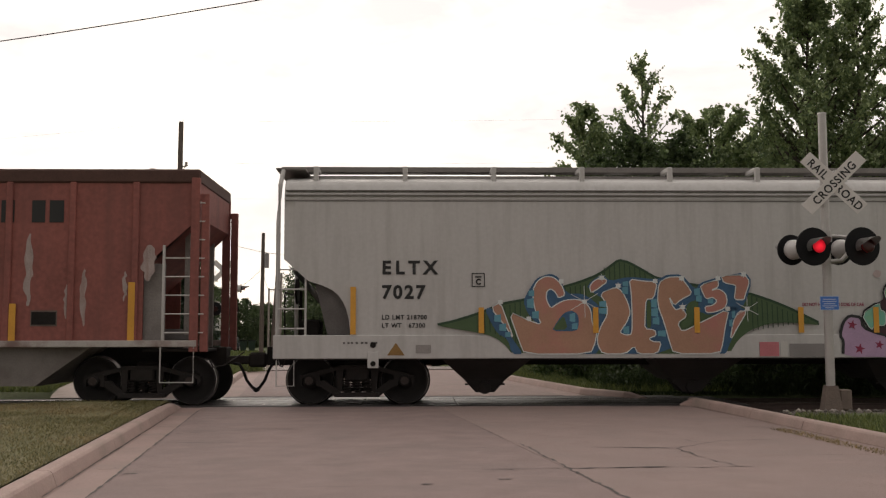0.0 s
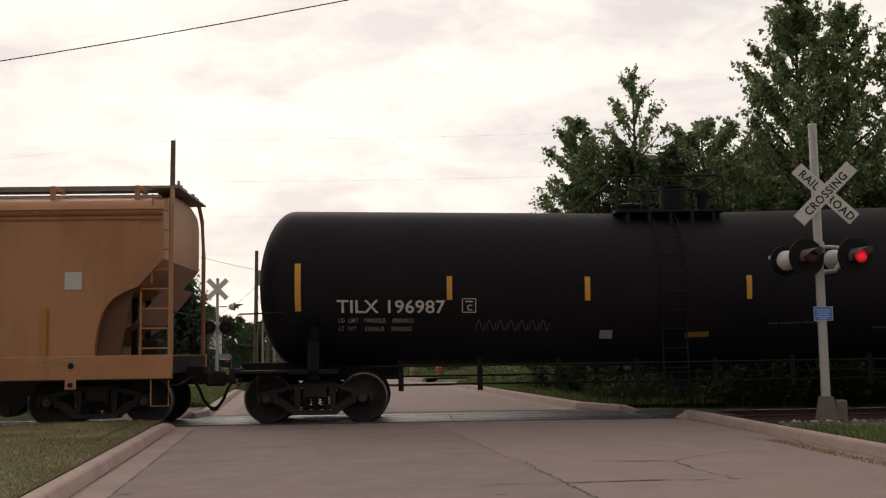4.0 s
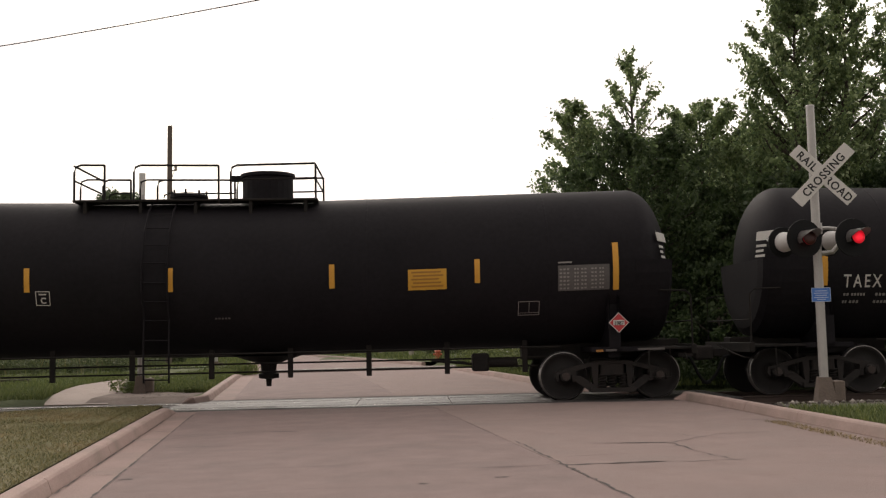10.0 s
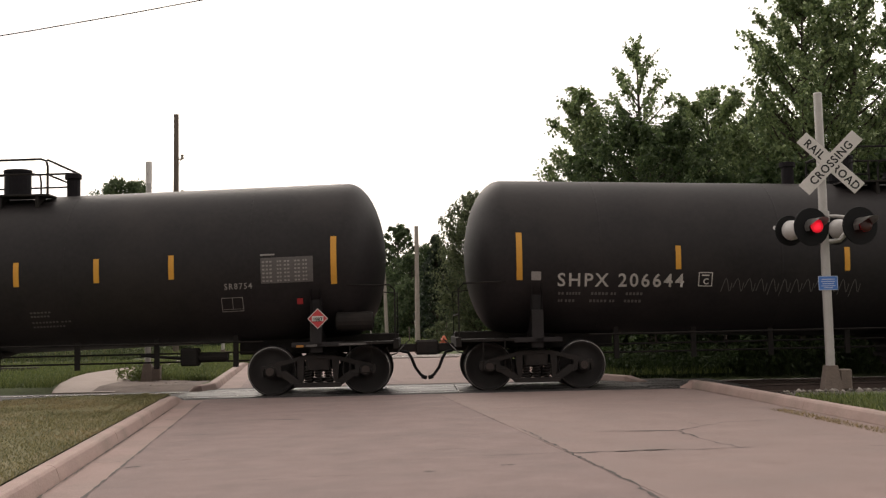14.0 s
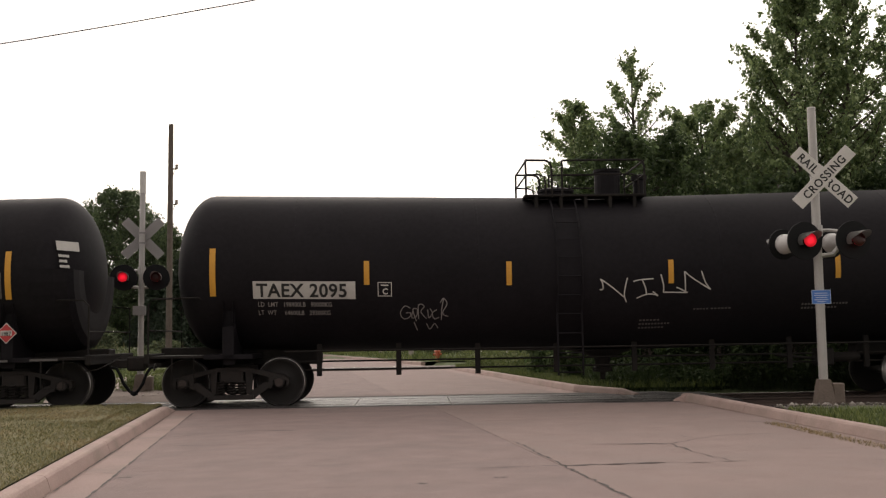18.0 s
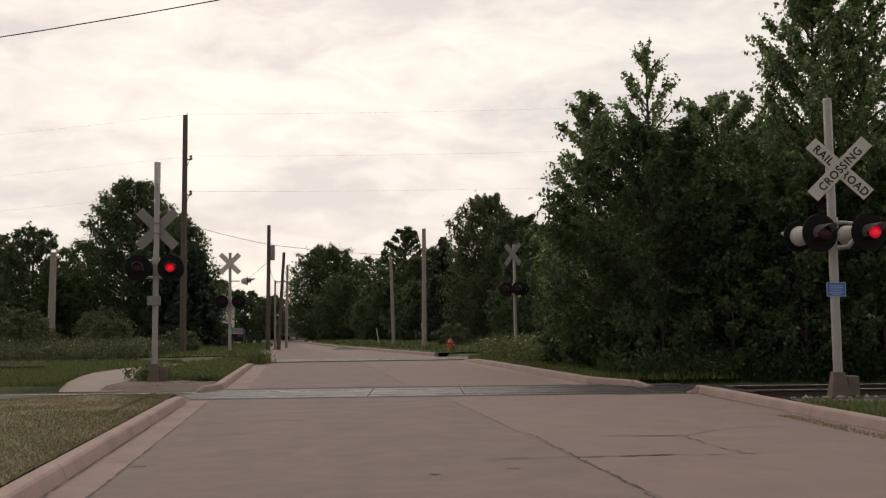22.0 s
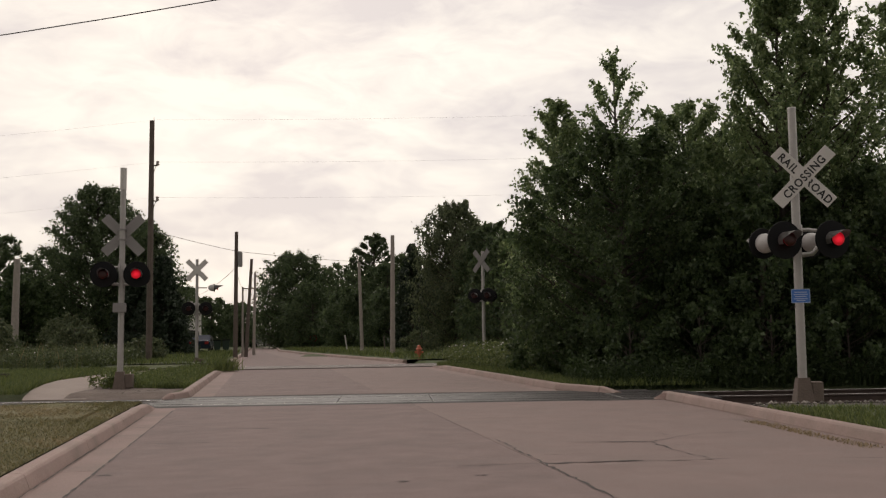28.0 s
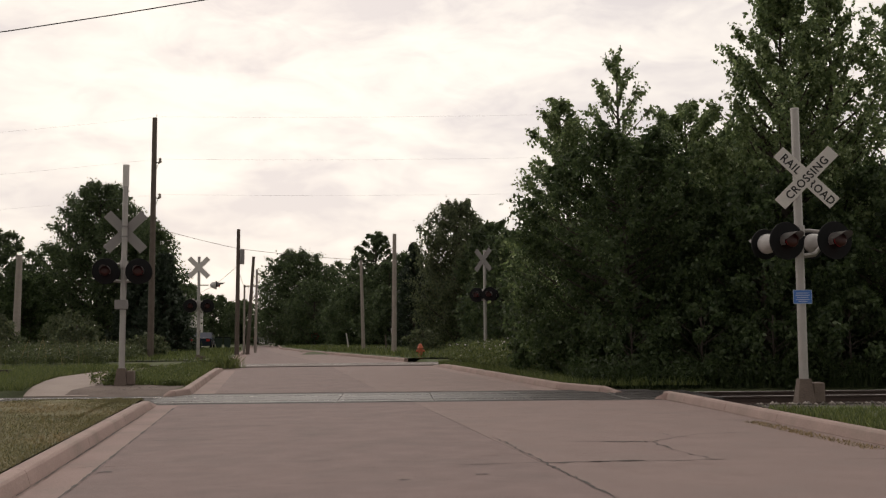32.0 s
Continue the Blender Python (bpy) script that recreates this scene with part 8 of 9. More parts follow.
def letter(*o):
    line = chaikin(list(o))
    flat_shape(grey, "graffiti_letter", pt(*line), YG - 0.012, G_SALMON, "salmon spray-painted letter form")
    edge = BM()
    stroke(edge, pt(*(line + line[:2])), 0.020, YG - 0.017)
    part("graffiti_outline", edge, G_WHITE, grey)


letter((868, 547), (885, 537), (897, 570), (909, 603), (893, 578))
letter((900, 553), (935, 569), (958, 577), (948, 556), (943, 535), (943, 515), (950, 500), (965, 491), (980, 493), (993, 505), (1000, 524), (988, 530), (983, 520), (975, 513), (967, 518), (966, 532), (974, 548), (985, 540), (1000, 533), (1022, 532), (1036, 538), (1045, 550), (1047, 575), (1055, 588), (1052, 608), (1043, 628), (927, 628), (918, 606))
letter((1043, 510), (1050, 500), (1065, 492), (1076, 500), (1060, 512), (1046, 521))
letter((1061, 522), (1090, 510), (1101, 518), (1111, 538), (1115, 556), (1108, 573), (1095, 590), (1106, 595), (1117, 594), (1118, 560), (1117, 520), (1114, 496), (1140, 500), (1164, 501), (1157, 531), (1143, 532), (1141, 560), (1140, 584), (1158, 586), (1160, 596), (1146, 601), (1155, 607), (1169, 607), (1162, 628), (1127, 628), (1121, 614), (1105, 628), (1065, 628), (1056, 612), (1056, 596), (1063, 578), (1074, 560), (1074, 542))
letter((1166, 503), (1182, 493), (1205, 492), (1216, 506), (1226, 522), (1205, 533), (1193, 543), (1184, 527), (1188, 540), (1196, 552), (1206, 546), (1216, 562), (1198, 574), (1206, 590), (1240, 573), (1291, 548), (1282, 585), (1278, 610), (1272, 628), (1190, 628), (1183, 605), (1175, 575), (1163, 540))
letter((1240, 507), (1272, 497), (1273, 510), (1258, 517), (1272, 513), (1285, 521), (1288, 536), (1283, 548), (1265, 555), (1250, 556), (1247, 545), (1262, 543), (1270, 535), (1262, 528), (1250, 532), (1244, 520))
letter((1278, 490), (1320, 489), (1329, 500), (1320, 525), (1318, 533), (1300, 533), (1303, 515), (1304, 507), (1282, 503))
letter((1297, 572), (1308, 553), (1323, 553), (1306, 580), (1291, 606))
for m_, o in ((G_BLUE, [(975, 588), (985, 571), (997, 556), (1012, 551), (1023, 560), (1023, 580), (1018, 588)]), (G_GREEN, [(977, 586), (986, 572), (997, 560), (1004, 585)]),
              (G_GREEN, [(1218, 538), (1236, 532), (1236, 560), (1220, 578), (1206, 584), (1202, 576), (1219, 563), (1212, 552)]), (G_GREEN, [(1144, 534), (1151, 534), (1152, 560), (1151, 583), (1143, 582)])):
    flat_shape(grey, "graffiti_gap", pt(*chaikin(o)), YG - (0.0185 if m_ is G_BLUE else 0.0195), m_)
for u, v, w, h in ((880, 566, 6, 6), (889, 582, 6, 6), (898, 594, 5, 4), (940, 522, 5, 5), (938, 540, 6, 8), (947, 560, 6, 6), (1012, 565, 5, 7), (1016, 580, 5, 5), (1066, 541, 6, 5), (1066, 553, 7, 5), (1106, 517, 5, 6), (1107, 505, 5, 4), (1107, 587, 5, 6), (1157, 540, 5, 7), (1158, 556, 6, 7), (1160, 571, 6, 6), (1170, 593, 7, 5), (1234, 520, 5, 6), (1237, 532, 5, 5), (1258, 536, 5, 4), (1298, 560, 3, 6), (1293, 575, 3, 6)):
    flat_shape(grey, "graffiti_block", pt((u - w, v - h), (u + w, v - h * 1.3), (u + w, v + h), (u - w, v + h * 0.8)), YG - 0.0205, G_SKY, "pale blue spray-painted block")
for u, v, r in ((1034, 536, 28), (885, 537, 5), (993, 500, 5), (1065, 494, 7), (1094, 508, 6), (1160, 500, 5), (1207, 495, 6), (1208, 546, 8), (1272, 495, 6), (1318, 488, 6), (1323, 549, 22), (1288, 549, 5), (935, 566, 5)):
    bm = BM()
    for a in range(3):
        ang = a * math.pi / 3 + 0.5
        stroke(bm, pt((u - r * math.cos(ang), v - r * math.sin(ang)), (u, v), (u + r * math.cos(ang), v + r * math.sin(ang))), 0.009, YG - 0.0212)
    stroke(bm, pt((u - 4, v), (u + 4, v)), 0.075, YG - 0.0216)
    part("graffiti_sparkle", bm, G_WHITE, grey)
# the second piece: mint letters with a black edge on a dark backing
B = chart(0.56, 2.90, 0.00492)
for o in ([(0, 410), (5, 350), (-8, 330), (5, 280), (30, 255), (75, 262), (80, 300), (130, 320), (170, 330), (190, 370), (205, 410)],
          [(1010, 410), (1035, 345), (1115, 300), (1150, 255), (1205, 275), (1222, 300), (1195, 330), (1205, 370), (1192, 410)]):
    line = chaikin(o)
    flat_shape(grey, "graffiti_ground", B(line), YG, G_LILAC, "lilac spray-painted tail")
    bm = BM()
    stroke(bm, B(line[:-3]), 0.055, YG - 0.003)
    part("graffiti_outline", bm, G_BLACK, grey)
for u, v, r in ((40, 290, 20), (65, 380, 22), (140, 365, 19), (1052, 365, 19), (1152, 372, 20), (1158, 302, 13)):
    star = [(u + (r if k % 2 == 0 else r * 0.38) * math.sin(k * math.pi / 5 + 0.2), v - (r if k % 2 == 0 else r * 0.38) * math.cos(k * math.pi / 5 + 0.2)) for k in range(10)]
    flat_shape(grey, "graffiti_star", B(star), YG - 0.006, G_MAROON, "maroon spray-painted star")
flat_shape(grey, "graffiti_shadow", B(chaikin([(68, 250), (155, 200), (165, 180), (200, 165), (232, 150), (308, 148), (335, 140), (402, 140), (490, 132), (530, 148), (610, 140), (650, 130), (712, 126), (748, 130), (768, 140), (858, 155), (930, 128), (1005, 124), (1030, 150), (1060, 180), (1078, 195), (1120, 240), (1120, 290), (1042, 322), (1034, 370), (1008, 410), (205, 410), (192, 360), (162, 322), (122, 314)])), YG - 0.006, G_WINE, "dark wine-red spray-painted backing")
MINT = ([(180, 250), (195, 200), (235, 165), (285, 155), (322, 175), (342, 208), (290, 214), (244, 232), (236, 255), (238, 300), (255, 322), (270, 310), (276, 285), (262, 262), (335, 245), (352, 270), (355, 320), (340, 365), (305, 402), (260, 404), (215, 375), (185, 330)],
        [(286, 222), (356, 209), (352, 235), (286, 242)],
        [(345, 160), (430, 154), (405, 215), (445, 205), (434, 145), (490, 142), (490, 200), (500, 300), (520, 335), (558, 338), (566, 380), (440, 400), (446, 340), (430, 288), (395, 285), (386, 330), (412, 370), (405, 392), (360, 345), (355, 280), (376, 230), (365, 190)],
        [(505, 235), (515, 190), (550, 155), (600, 148), (635, 170), (646, 215), (640, 256), (560, 260), (544, 268), (556, 305), (600, 320), (680, 318), (680, 370), (650, 405), (570, 408), (548, 385), (562, 345), (522, 320), (505, 280)],
        [(655, 140), (735, 138), (722, 175), (712, 230), (762, 235), (822, 275), (886, 345), (860, 385), (800, 382), (775, 352), (745, 318), (712, 300), (708, 350), (742, 368), (696, 396), (680, 360), (694, 290), (668, 225)],
        [(770, 150), (852, 160), (800, 226), (756, 228)],
        [(830, 240), (850, 195), (890, 160), (950, 142), (1012, 140), (1002, 195), (958, 215), (946, 260), (1000, 300), (1022, 330), (1012, 385), (970, 408), (890, 405), (868, 375), (895, 335), (860, 310), (835, 280)],
        [(1020, 212), (1050, 235), (1060, 195), (1112, 248), (1112, 265), (1060, 310), (1050, 285), (1012, 275), (1032, 250)],
        [(75, 250), (145, 205), (148, 235), (166, 240), (166, 295), (125, 290), (110, 312)],
        [(165, 165), (180, 135), (215, 125), (222, 150), (192, 170), (186, 195), (170, 190)], [(332, 136), (345, 112), (375, 105), (394, 138)], [(632, 122), (650, 100), (680, 95), (702, 124)], [(1012, 124), (1050, 124), (1074, 155), (1066, 186), (1045, 190), (1030, 160)])
for o in MINT:
    line = chaikin(o)
    bm = BM()
    stroke(bm, B(line + line[:2]), 0.075, YG - 0.009)
    part("graffiti_edge", bm, G_BLACK, grey)
    flat_shape(grey, "graffiti_letter", B(line), YG - 0.012, G_MINT, "mint green spray-painted letter form")
    bm = BM()
    stroke(bm, B(line + line[:2]), 0.013, YG - 0.017)
    part("graffiti_outline", bm, G_WHITE, grey)
for o in ([(890, 270), (900, 225), (932, 208), (925, 250), (930, 295), (905, 318)], [(540, 226), (546, 200), (570, 180), (596, 185), (612, 226)]):
    flat_shape(grey, "graffiti_gap", B(chaikin(o)), YG - 0.020, G_WINE)
for o in ([(275, 410), (290, 395), (335, 372), (348, 350), (400, 365), (470, 372), (440, 390), (440, 410)], [(705, 410), (730, 385), (770, 360), (830, 365), (918, 370), (862, 388), (862, 410)]):
    flat_shape(grey, "graffiti_drip", B(chaikin(o)), YG - 0.022, G_PINK, "pink spray-painted patch")
bm = BM()
stroke(bm, B([(550 + 38 * math.cos(k * 0.35), 100 - 30 * math.sin(k * 0.35)) for k in range(19)]), 0.075, YG)
part("graffiti_ring", bm, G_BLACK, grey, "black spray-painted ring")
for u in (355, 665):
    bm = BM()
    stroke(bm, B([(u + 44 * math.cos(math.pi * k / 12), 135 - 48 * math.sin(math.pi * k / 12)) for k in range(13)]), 0.07, YG - 0.010)
    part("graffiti_ring", bm, G_BLACK, grey, "black spray-painted ring")
rngs = random.Random(5)
for k in range(16):
    u, v = rngs.choice((110, 130, 260, 430, 480, 760, 850, 1000, 1090)) + rngs.uniform(-40, 40), rngs.uniform(70, 150)
    o = [(u + rngs.uniform(9, 20) * math.cos(a), v + rngs.uniform(9, 22) * math.sin(a)) for a in np.linspace(0, 5.6, 8)]
    flat_shape(grey, "graffiti_speck", B(chaikin(o)), YB - 0.002, G_HAZE if k % 3 else G_HAZEP, "faint violet spray speck")
flat_words(grey, "DO NOT HAMMER ON SIDES OF CAR", -0.15, 1.82, 0.088, YB, G_MAROON, 0.78, 1.0, 0.002)
for k, w in enumerate(("CAUTION: DO NOT USE STEAM", "BOILING WATER OR SHARP OBJECTS", "TO CLEAN. ENTER CAR WITH", "CLEAN SOFT SOLED SHOES.")):
    flat_words(grey, w, 6.26, 2.21 - k * 0.088, 0.085, YB, M_INK, 0.85, 1.0, 0.001)
flat_rects(grey, "label_panel", [(6.88, 7.42, 1.46, 1.80)], YB, M_TEXTP, "pale paper label")
flat_rects(grey, "primer_patch", [(-0.42, 0.26, 0.89, 1.13)], YG, G_PRIMER, "grey primer patch on the sill")
flat_rects(grey, "stencil_patch", [(-0.98, -0.62, 0.90, 1.16)], YG, G_PINK, "faded red stencil patch")
flat_rects(grey, "label_panel", [(-0.59, -0.46, 0.89, 1.17)], YG, M_TEXTP)
D = chart(4.72, 4.575, 0.00566)
for pts in ([(376, 612), (384, 600), (394, 606), (386, 622), (376, 640), (402, 642)], [(410, 606), (402, 625), (412, 640), (420, 622), (410, 606)], [(428, 604), (424, 642)], [(436, 608), (434, 622), (450, 620)], [(446, 600), (442, 646)], [(452, 608), (462, 604), (454, 640)]):
    bm = BM()
    stroke(bm, D(smooth_line(pts, False, 4)), 0.036, YG)
    stuff(part("graffiti_tag", bm, G_BLACK, grey, "black spray-painted tag on the sill"))
flat_shape(grey, "sticker", [(-7.82, 0.93), (-7.5, 0.93), (-7.66, 1.16)], YG, M_PLACARDO, "orange triangular sticker")
flat_rects(grey, "sticker", [(-7.30, -7.02, 0.97, 1.12)], YG, M_TEXTG, "worn oval builder's stencil")

# orange hopper
xc, half = (19.12 + 34.72) / 2, (34.72 - 19.12) / 2
orange = covered_hopper("weathered orange covered hopper car with faded graffiti", xc, half, M_HORANGE, [-half + 2.0 + 3.93 * k for k in range(4)], 3.05, seam_paint=M_HRUSTO, web_mat=M_WEBO)
TRAIN.append(orange)
C1, C2 = chart(-9.52, 3.12, 0.00484), chart(-2.6, 3.08, 0.00495)
flat_rects(orange, "label_panel", [(-6.81, -6.13, 2.43, 2.68)], YB, M_TEXTP, "white patch behind stencilled letters")
flat_rects(orange, "label_panel", [(-6.81, -6.42, 2.00, 2.25)], YB, M_TEXTP, "white patch behind stencilled letters")
flat_rects(orange, "label_panel", [(-6.23, -5.82, 1.92, 2.25)], YB, M_TEXTP, "white patch behind stencilled letters")
flat_words(orange, "ECUX", -6.92, 2.41, 0.39, YB - 0.005, M_INK, 0.88, 1.1, 0.012)
flat_words(orange, "844597", -7.14, 1.99, 0.36, YB - 0.005, M_INK, 0.96, 1.1, 0.012)
for pts, w in (([(360, 368), (375, 235), (395, 228), (418, 300), (445, 235), (475, 228), (462, 370)], 0.09), ([(500, 240), (490, 330), (560, 350), (610, 330), (600, 250), (520, 235)], 0.07), ([(640, 370), (650, 250), (700, 340), (720, 250)], 0.08), ([(735, 370), (745, 260), (690, 300), (800, 250), (760, 300), (820, 320)], 0.08),
               ([(800, 330), (850, 362), (920, 355), (960, 300), (985, 255), (920, 225), (895, 215), (905, 262), (930, 270), (930, 340), (860, 330), (815, 290), (825, 220)], 0.05)):
    bm = BM()
    stroke(bm, C1(smooth_line(pts, False, 5)), w, YG)
    part("graffiti_letter", bm, G_FADED, orange, "faded dark spray-painted letter form")
    bm = BM()
    stroke(bm, C1([(u + 6, v + 6) for u, v in smooth_line(pts, False, 5)]), 0.022, YG - 0.004)
    part("graffiti_outline", bm, G_BLACK, orange)
flat_rects(orange, "label_panel", [(-7.15, -6.85, 1.50, 1.83)], YG - 0.004, M_TEXTG, "worn pale stencil patch")
flat_rects(orange, "label_panel", [(-6.8, -6.45, 1.50, 1.83)], YG - 0.004, M_TEXTG, "worn pale stencil patch")
bm = BM()
arc = lambda cx, cy, r, a0, a1, ry=None: [(cx + r * math.cos(a0 + (a1 - a0) * k / 14), cy - (ry or r) * math.sin(a0 + (a1 - a0) * k / 14)) for k in range(15)]
for pts in ([(990, 290), (1010, 275), (1185, 275), (1150, 338), (1090, 340), (1040, 385), (1045, 400)], [(975, 335), (1020, 340), (985, 400), (990, 445), (1100, 452), (1120, 380), (1165, 450), (1200, 410), (1160, 340)], arc(1220, 340, 55, 0, math.pi), arc(1340, 330, 100, -0.6, 2.9, 88), [(1270, 430), (1300, 395), (1435, 400), (1415, 440), (1290, 450)], arc(1340, 330, 60, 0.5, 2.6), [(1290, 380), (1300, 440)], arc(1345, 325, 18, 0, 5.5), [(1070, 245), (1120, 235), (1160, 250), (1200, 235), (1240, 250)], [(1005, 440), (1030, 432), (1060, 445), (1085, 430)], [(1300, 425), (1340, 405), (1370, 425), (1400, 405)]):
    stroke(bm, C1(pts), 0.017, YG)
stuff(part("graffiti_tag", bm, G_FADED2, orange, "thin dark spray-painted outlines"))
Q = chart(-1.645, 7.4975, 0.0104)
for m_, o in ((G_STEEL, [(1178, 545), (1183, 532), (1195, 527), (1210, 535), (1226, 540), (1226, 555), (1220, 575), (1222, 592), (1200, 592), (1195, 560), (1190, 550)]), (G_STEEL, [(1183, 588), (1222, 590), (1242, 600), (1200, 613), (1185, 602)]),
              (G_STEEL, [(1283, 550), (1300, 541), (1322, 540), (1330, 555), (1331, 580), (1326, 600), (1312, 610), (1285, 605), (1280, 585)]), (G_BLACK, [(1224, 562), (1235, 545), (1247, 540), (1262, 548), (1275, 542), (1284, 552), (1275, 567), (1288, 580), (1285, 595), (1270, 611), (1250, 612), (1236, 598), (1240, 582)]),
              (G_BLACK, [(1326, 552), (1340, 548), (1348, 535), (1362, 542), (1371, 550), (1362, 572), (1380, 575), (1370, 607), (1350, 603), (1331, 598), (1333, 575)])):
    line = [(u - 1040, v) for u, v in smooth_line(o, True, 3)]
    flat_shape(orange, "graffiti_letter", Q(line), YG - (0.004 if m_ is G_BLACK else 0.0), m_, "black and grey spray-painted letter form")
    bm = BM()
    stroke(bm, Q(line + line[:1]), 0.016, YG - 0.007)
    part("graffiti_outline", bm, G_BLACK if m_ is G_STEEL else G_STEEL, orange)
bm = BM()
for pts in ([(758, 300), (757, 348)], [(600, 320), (640, 300), (690, 330)], [(380, 300), (395, 330)], [(405, 275), (432, 305)], [(925, 300), (935, 265), (945, 300), (960, 270), (975, 300), (1000, 265), (1000, 305)], [(945, 345), (965, 330), (985, 352), (1000, 340)], [(920, 262), (1035, 255)], [(165, 285), (180, 295)], [(300, 335), (312, 328)]):
    stroke(bm, C2(smooth_line(pts, False, 3)), 0.014, YG - 0.008)
stuff(part("graffiti_tag", bm, G_BLACK, orange))
flat_shape(orange, "label_panel", C2([(470, 390), (525, 390), (525, 430), (490, 430), (470, 405)]), YG - 0.010, M_TEXTP, "torn white paper label")
flat_rects(orange, "label_panel", [(-0.34, -0.14, 1.57, 1.70)], YG - 0.010, M_TEXTP, "small white paper label")
flat_shape(orange, "sticker", C2([(892 + 11 * math.cos(k), 402 + 11 * math.sin(k)) for k in range(7)]), YG - 0.010, M_PLACARDO, "round yellow sticker")
for x, z0, z1 in ((-7.69, 1.31, 2.18), (-4.98, 1.33, 1.80), (-2.44, 1.33, 1.80), (-0.08, 1.33, 1.80), (2.49, 1.33, 1.80), (5.03, 1.33, 1.80), (7.01, 1.31, 2.18)):
    flat_rects(orange, "reflector", [(x - 0.05, x + 0.05, z0, z1)], YG - 0.004, M_STRIPEO, "weathered dull yellow stripe")
flat_rects(orange, "label_panel", [(7.35, 7.66, 2.50, 2.82)], YB, M_TEXTP, "square pale patch")
flat_rects(orange, "data_panel", [(5.58, 6.02, 1.46, 1.76)], YB, M_TEXTP, "black panel framed in white")
flat_rects(orange, "data_field", [(5.60, 6.00, 1.48, 1.74)], YB - 0.004, M_INK)
flat_rects(orange, "label_panel", [(6.05, 6.25, 1.56, 1.76)], YB, M_TEXTG, "pale paper label")
flat_rects(orange, "label_panel", [(5.48, 5.86, 1.05, 1.17)], YG, M_TEXTP, "pale paper label on the sill")
flat_rects(orange, "label_panel", [(-5.85, -5.45, 1.03, 1.17)], YG, M_TEXTP, "pale paper label on the sill")
flat_rects(orange, "stencil_patch", [(-6.52, -6.3, 1.05, 1.18)], YG, G_FADED, "faded stencil patch")
stuff(flat_rects(orange, "sill_bars", bars([(-7.75, 1.14, 0.045, 0.06, 0.08, 0.07, 0.1, 0.05, 0.1), (6.95, 1.18, 0.045, 0.1, 0.06, 0.12, 0.1, 0.2)]), YG, M_TEXTG))
flat_rects(orange, "eave_stain", [(-half - 1.28, half + 1.28, 3.90, 3.94)], -1.622, M_EAVE, "dark rust stain along the eave rib")


# tank cars
def scribble(th, strokes, w, material, label=""):
    bm = BM()
    for pts in strokes:
        stroke(bm, smooth_line(pts, False, 4), w, 0)
    return stuff(part("graffiti_tag", wrap_tank(finish(bm, "graffiti_tag", material), 0.012), None, th, label))


def deco_tilx(th):
    common_decals(th, "TILX 196987", -6.46, -4.15, 0.33, 0.004, 1.02, 1.0, 2.16, table=(6.1, 2.38), box_at=(5.5, 1.67), diamond=(7.05, 1.37), width=2.0, weights=("LD  LMT   198000LB    89800KG", "LT  WT     65000LB    29500KG"))
    stuff(tank_rects(th, "small_print", bars([(1.6, 1.80, 0.03, 0.2, 0.4, 0.3), (3.6, 1.66, 0.04, 0.4, 0.5)]), M_TEXTD))
    tank_rects(th, "label_panel", [(-1.57, -1.33, 1.58, 1.74)], M_TEXTG, label="pale paper label")
    tank_rects(th, "label_panel", [(0.05, 0.5, 1.60, 1.70)], M_PLACARDO, label="dim orange stencil patch")
    scribble(th, [[(-3.9 + k * 0.2, 1.74), (-3.84 + k * 0.2, 1.92), (-3.76 + k * 0.2, 1.72), (-3.72 + k * 0.2, 1.86)] for k in range(7)], 0.014, M_TEXTD)


def deco_taex(words, width=1.67):
    def f(th):
        common_decals(th, words, -6.54, -3.77, 0.34, 0.003, 1.35, 0.85, 2.15, yellow_x=3.02, width=width)
        stuff(tank_rects(th, "small_print", bars([(-0.55, 1.78, 0.03, 0.3), (-6.9, 1.02, 0.045, 0.35)]), M_TEXTD))
    return f


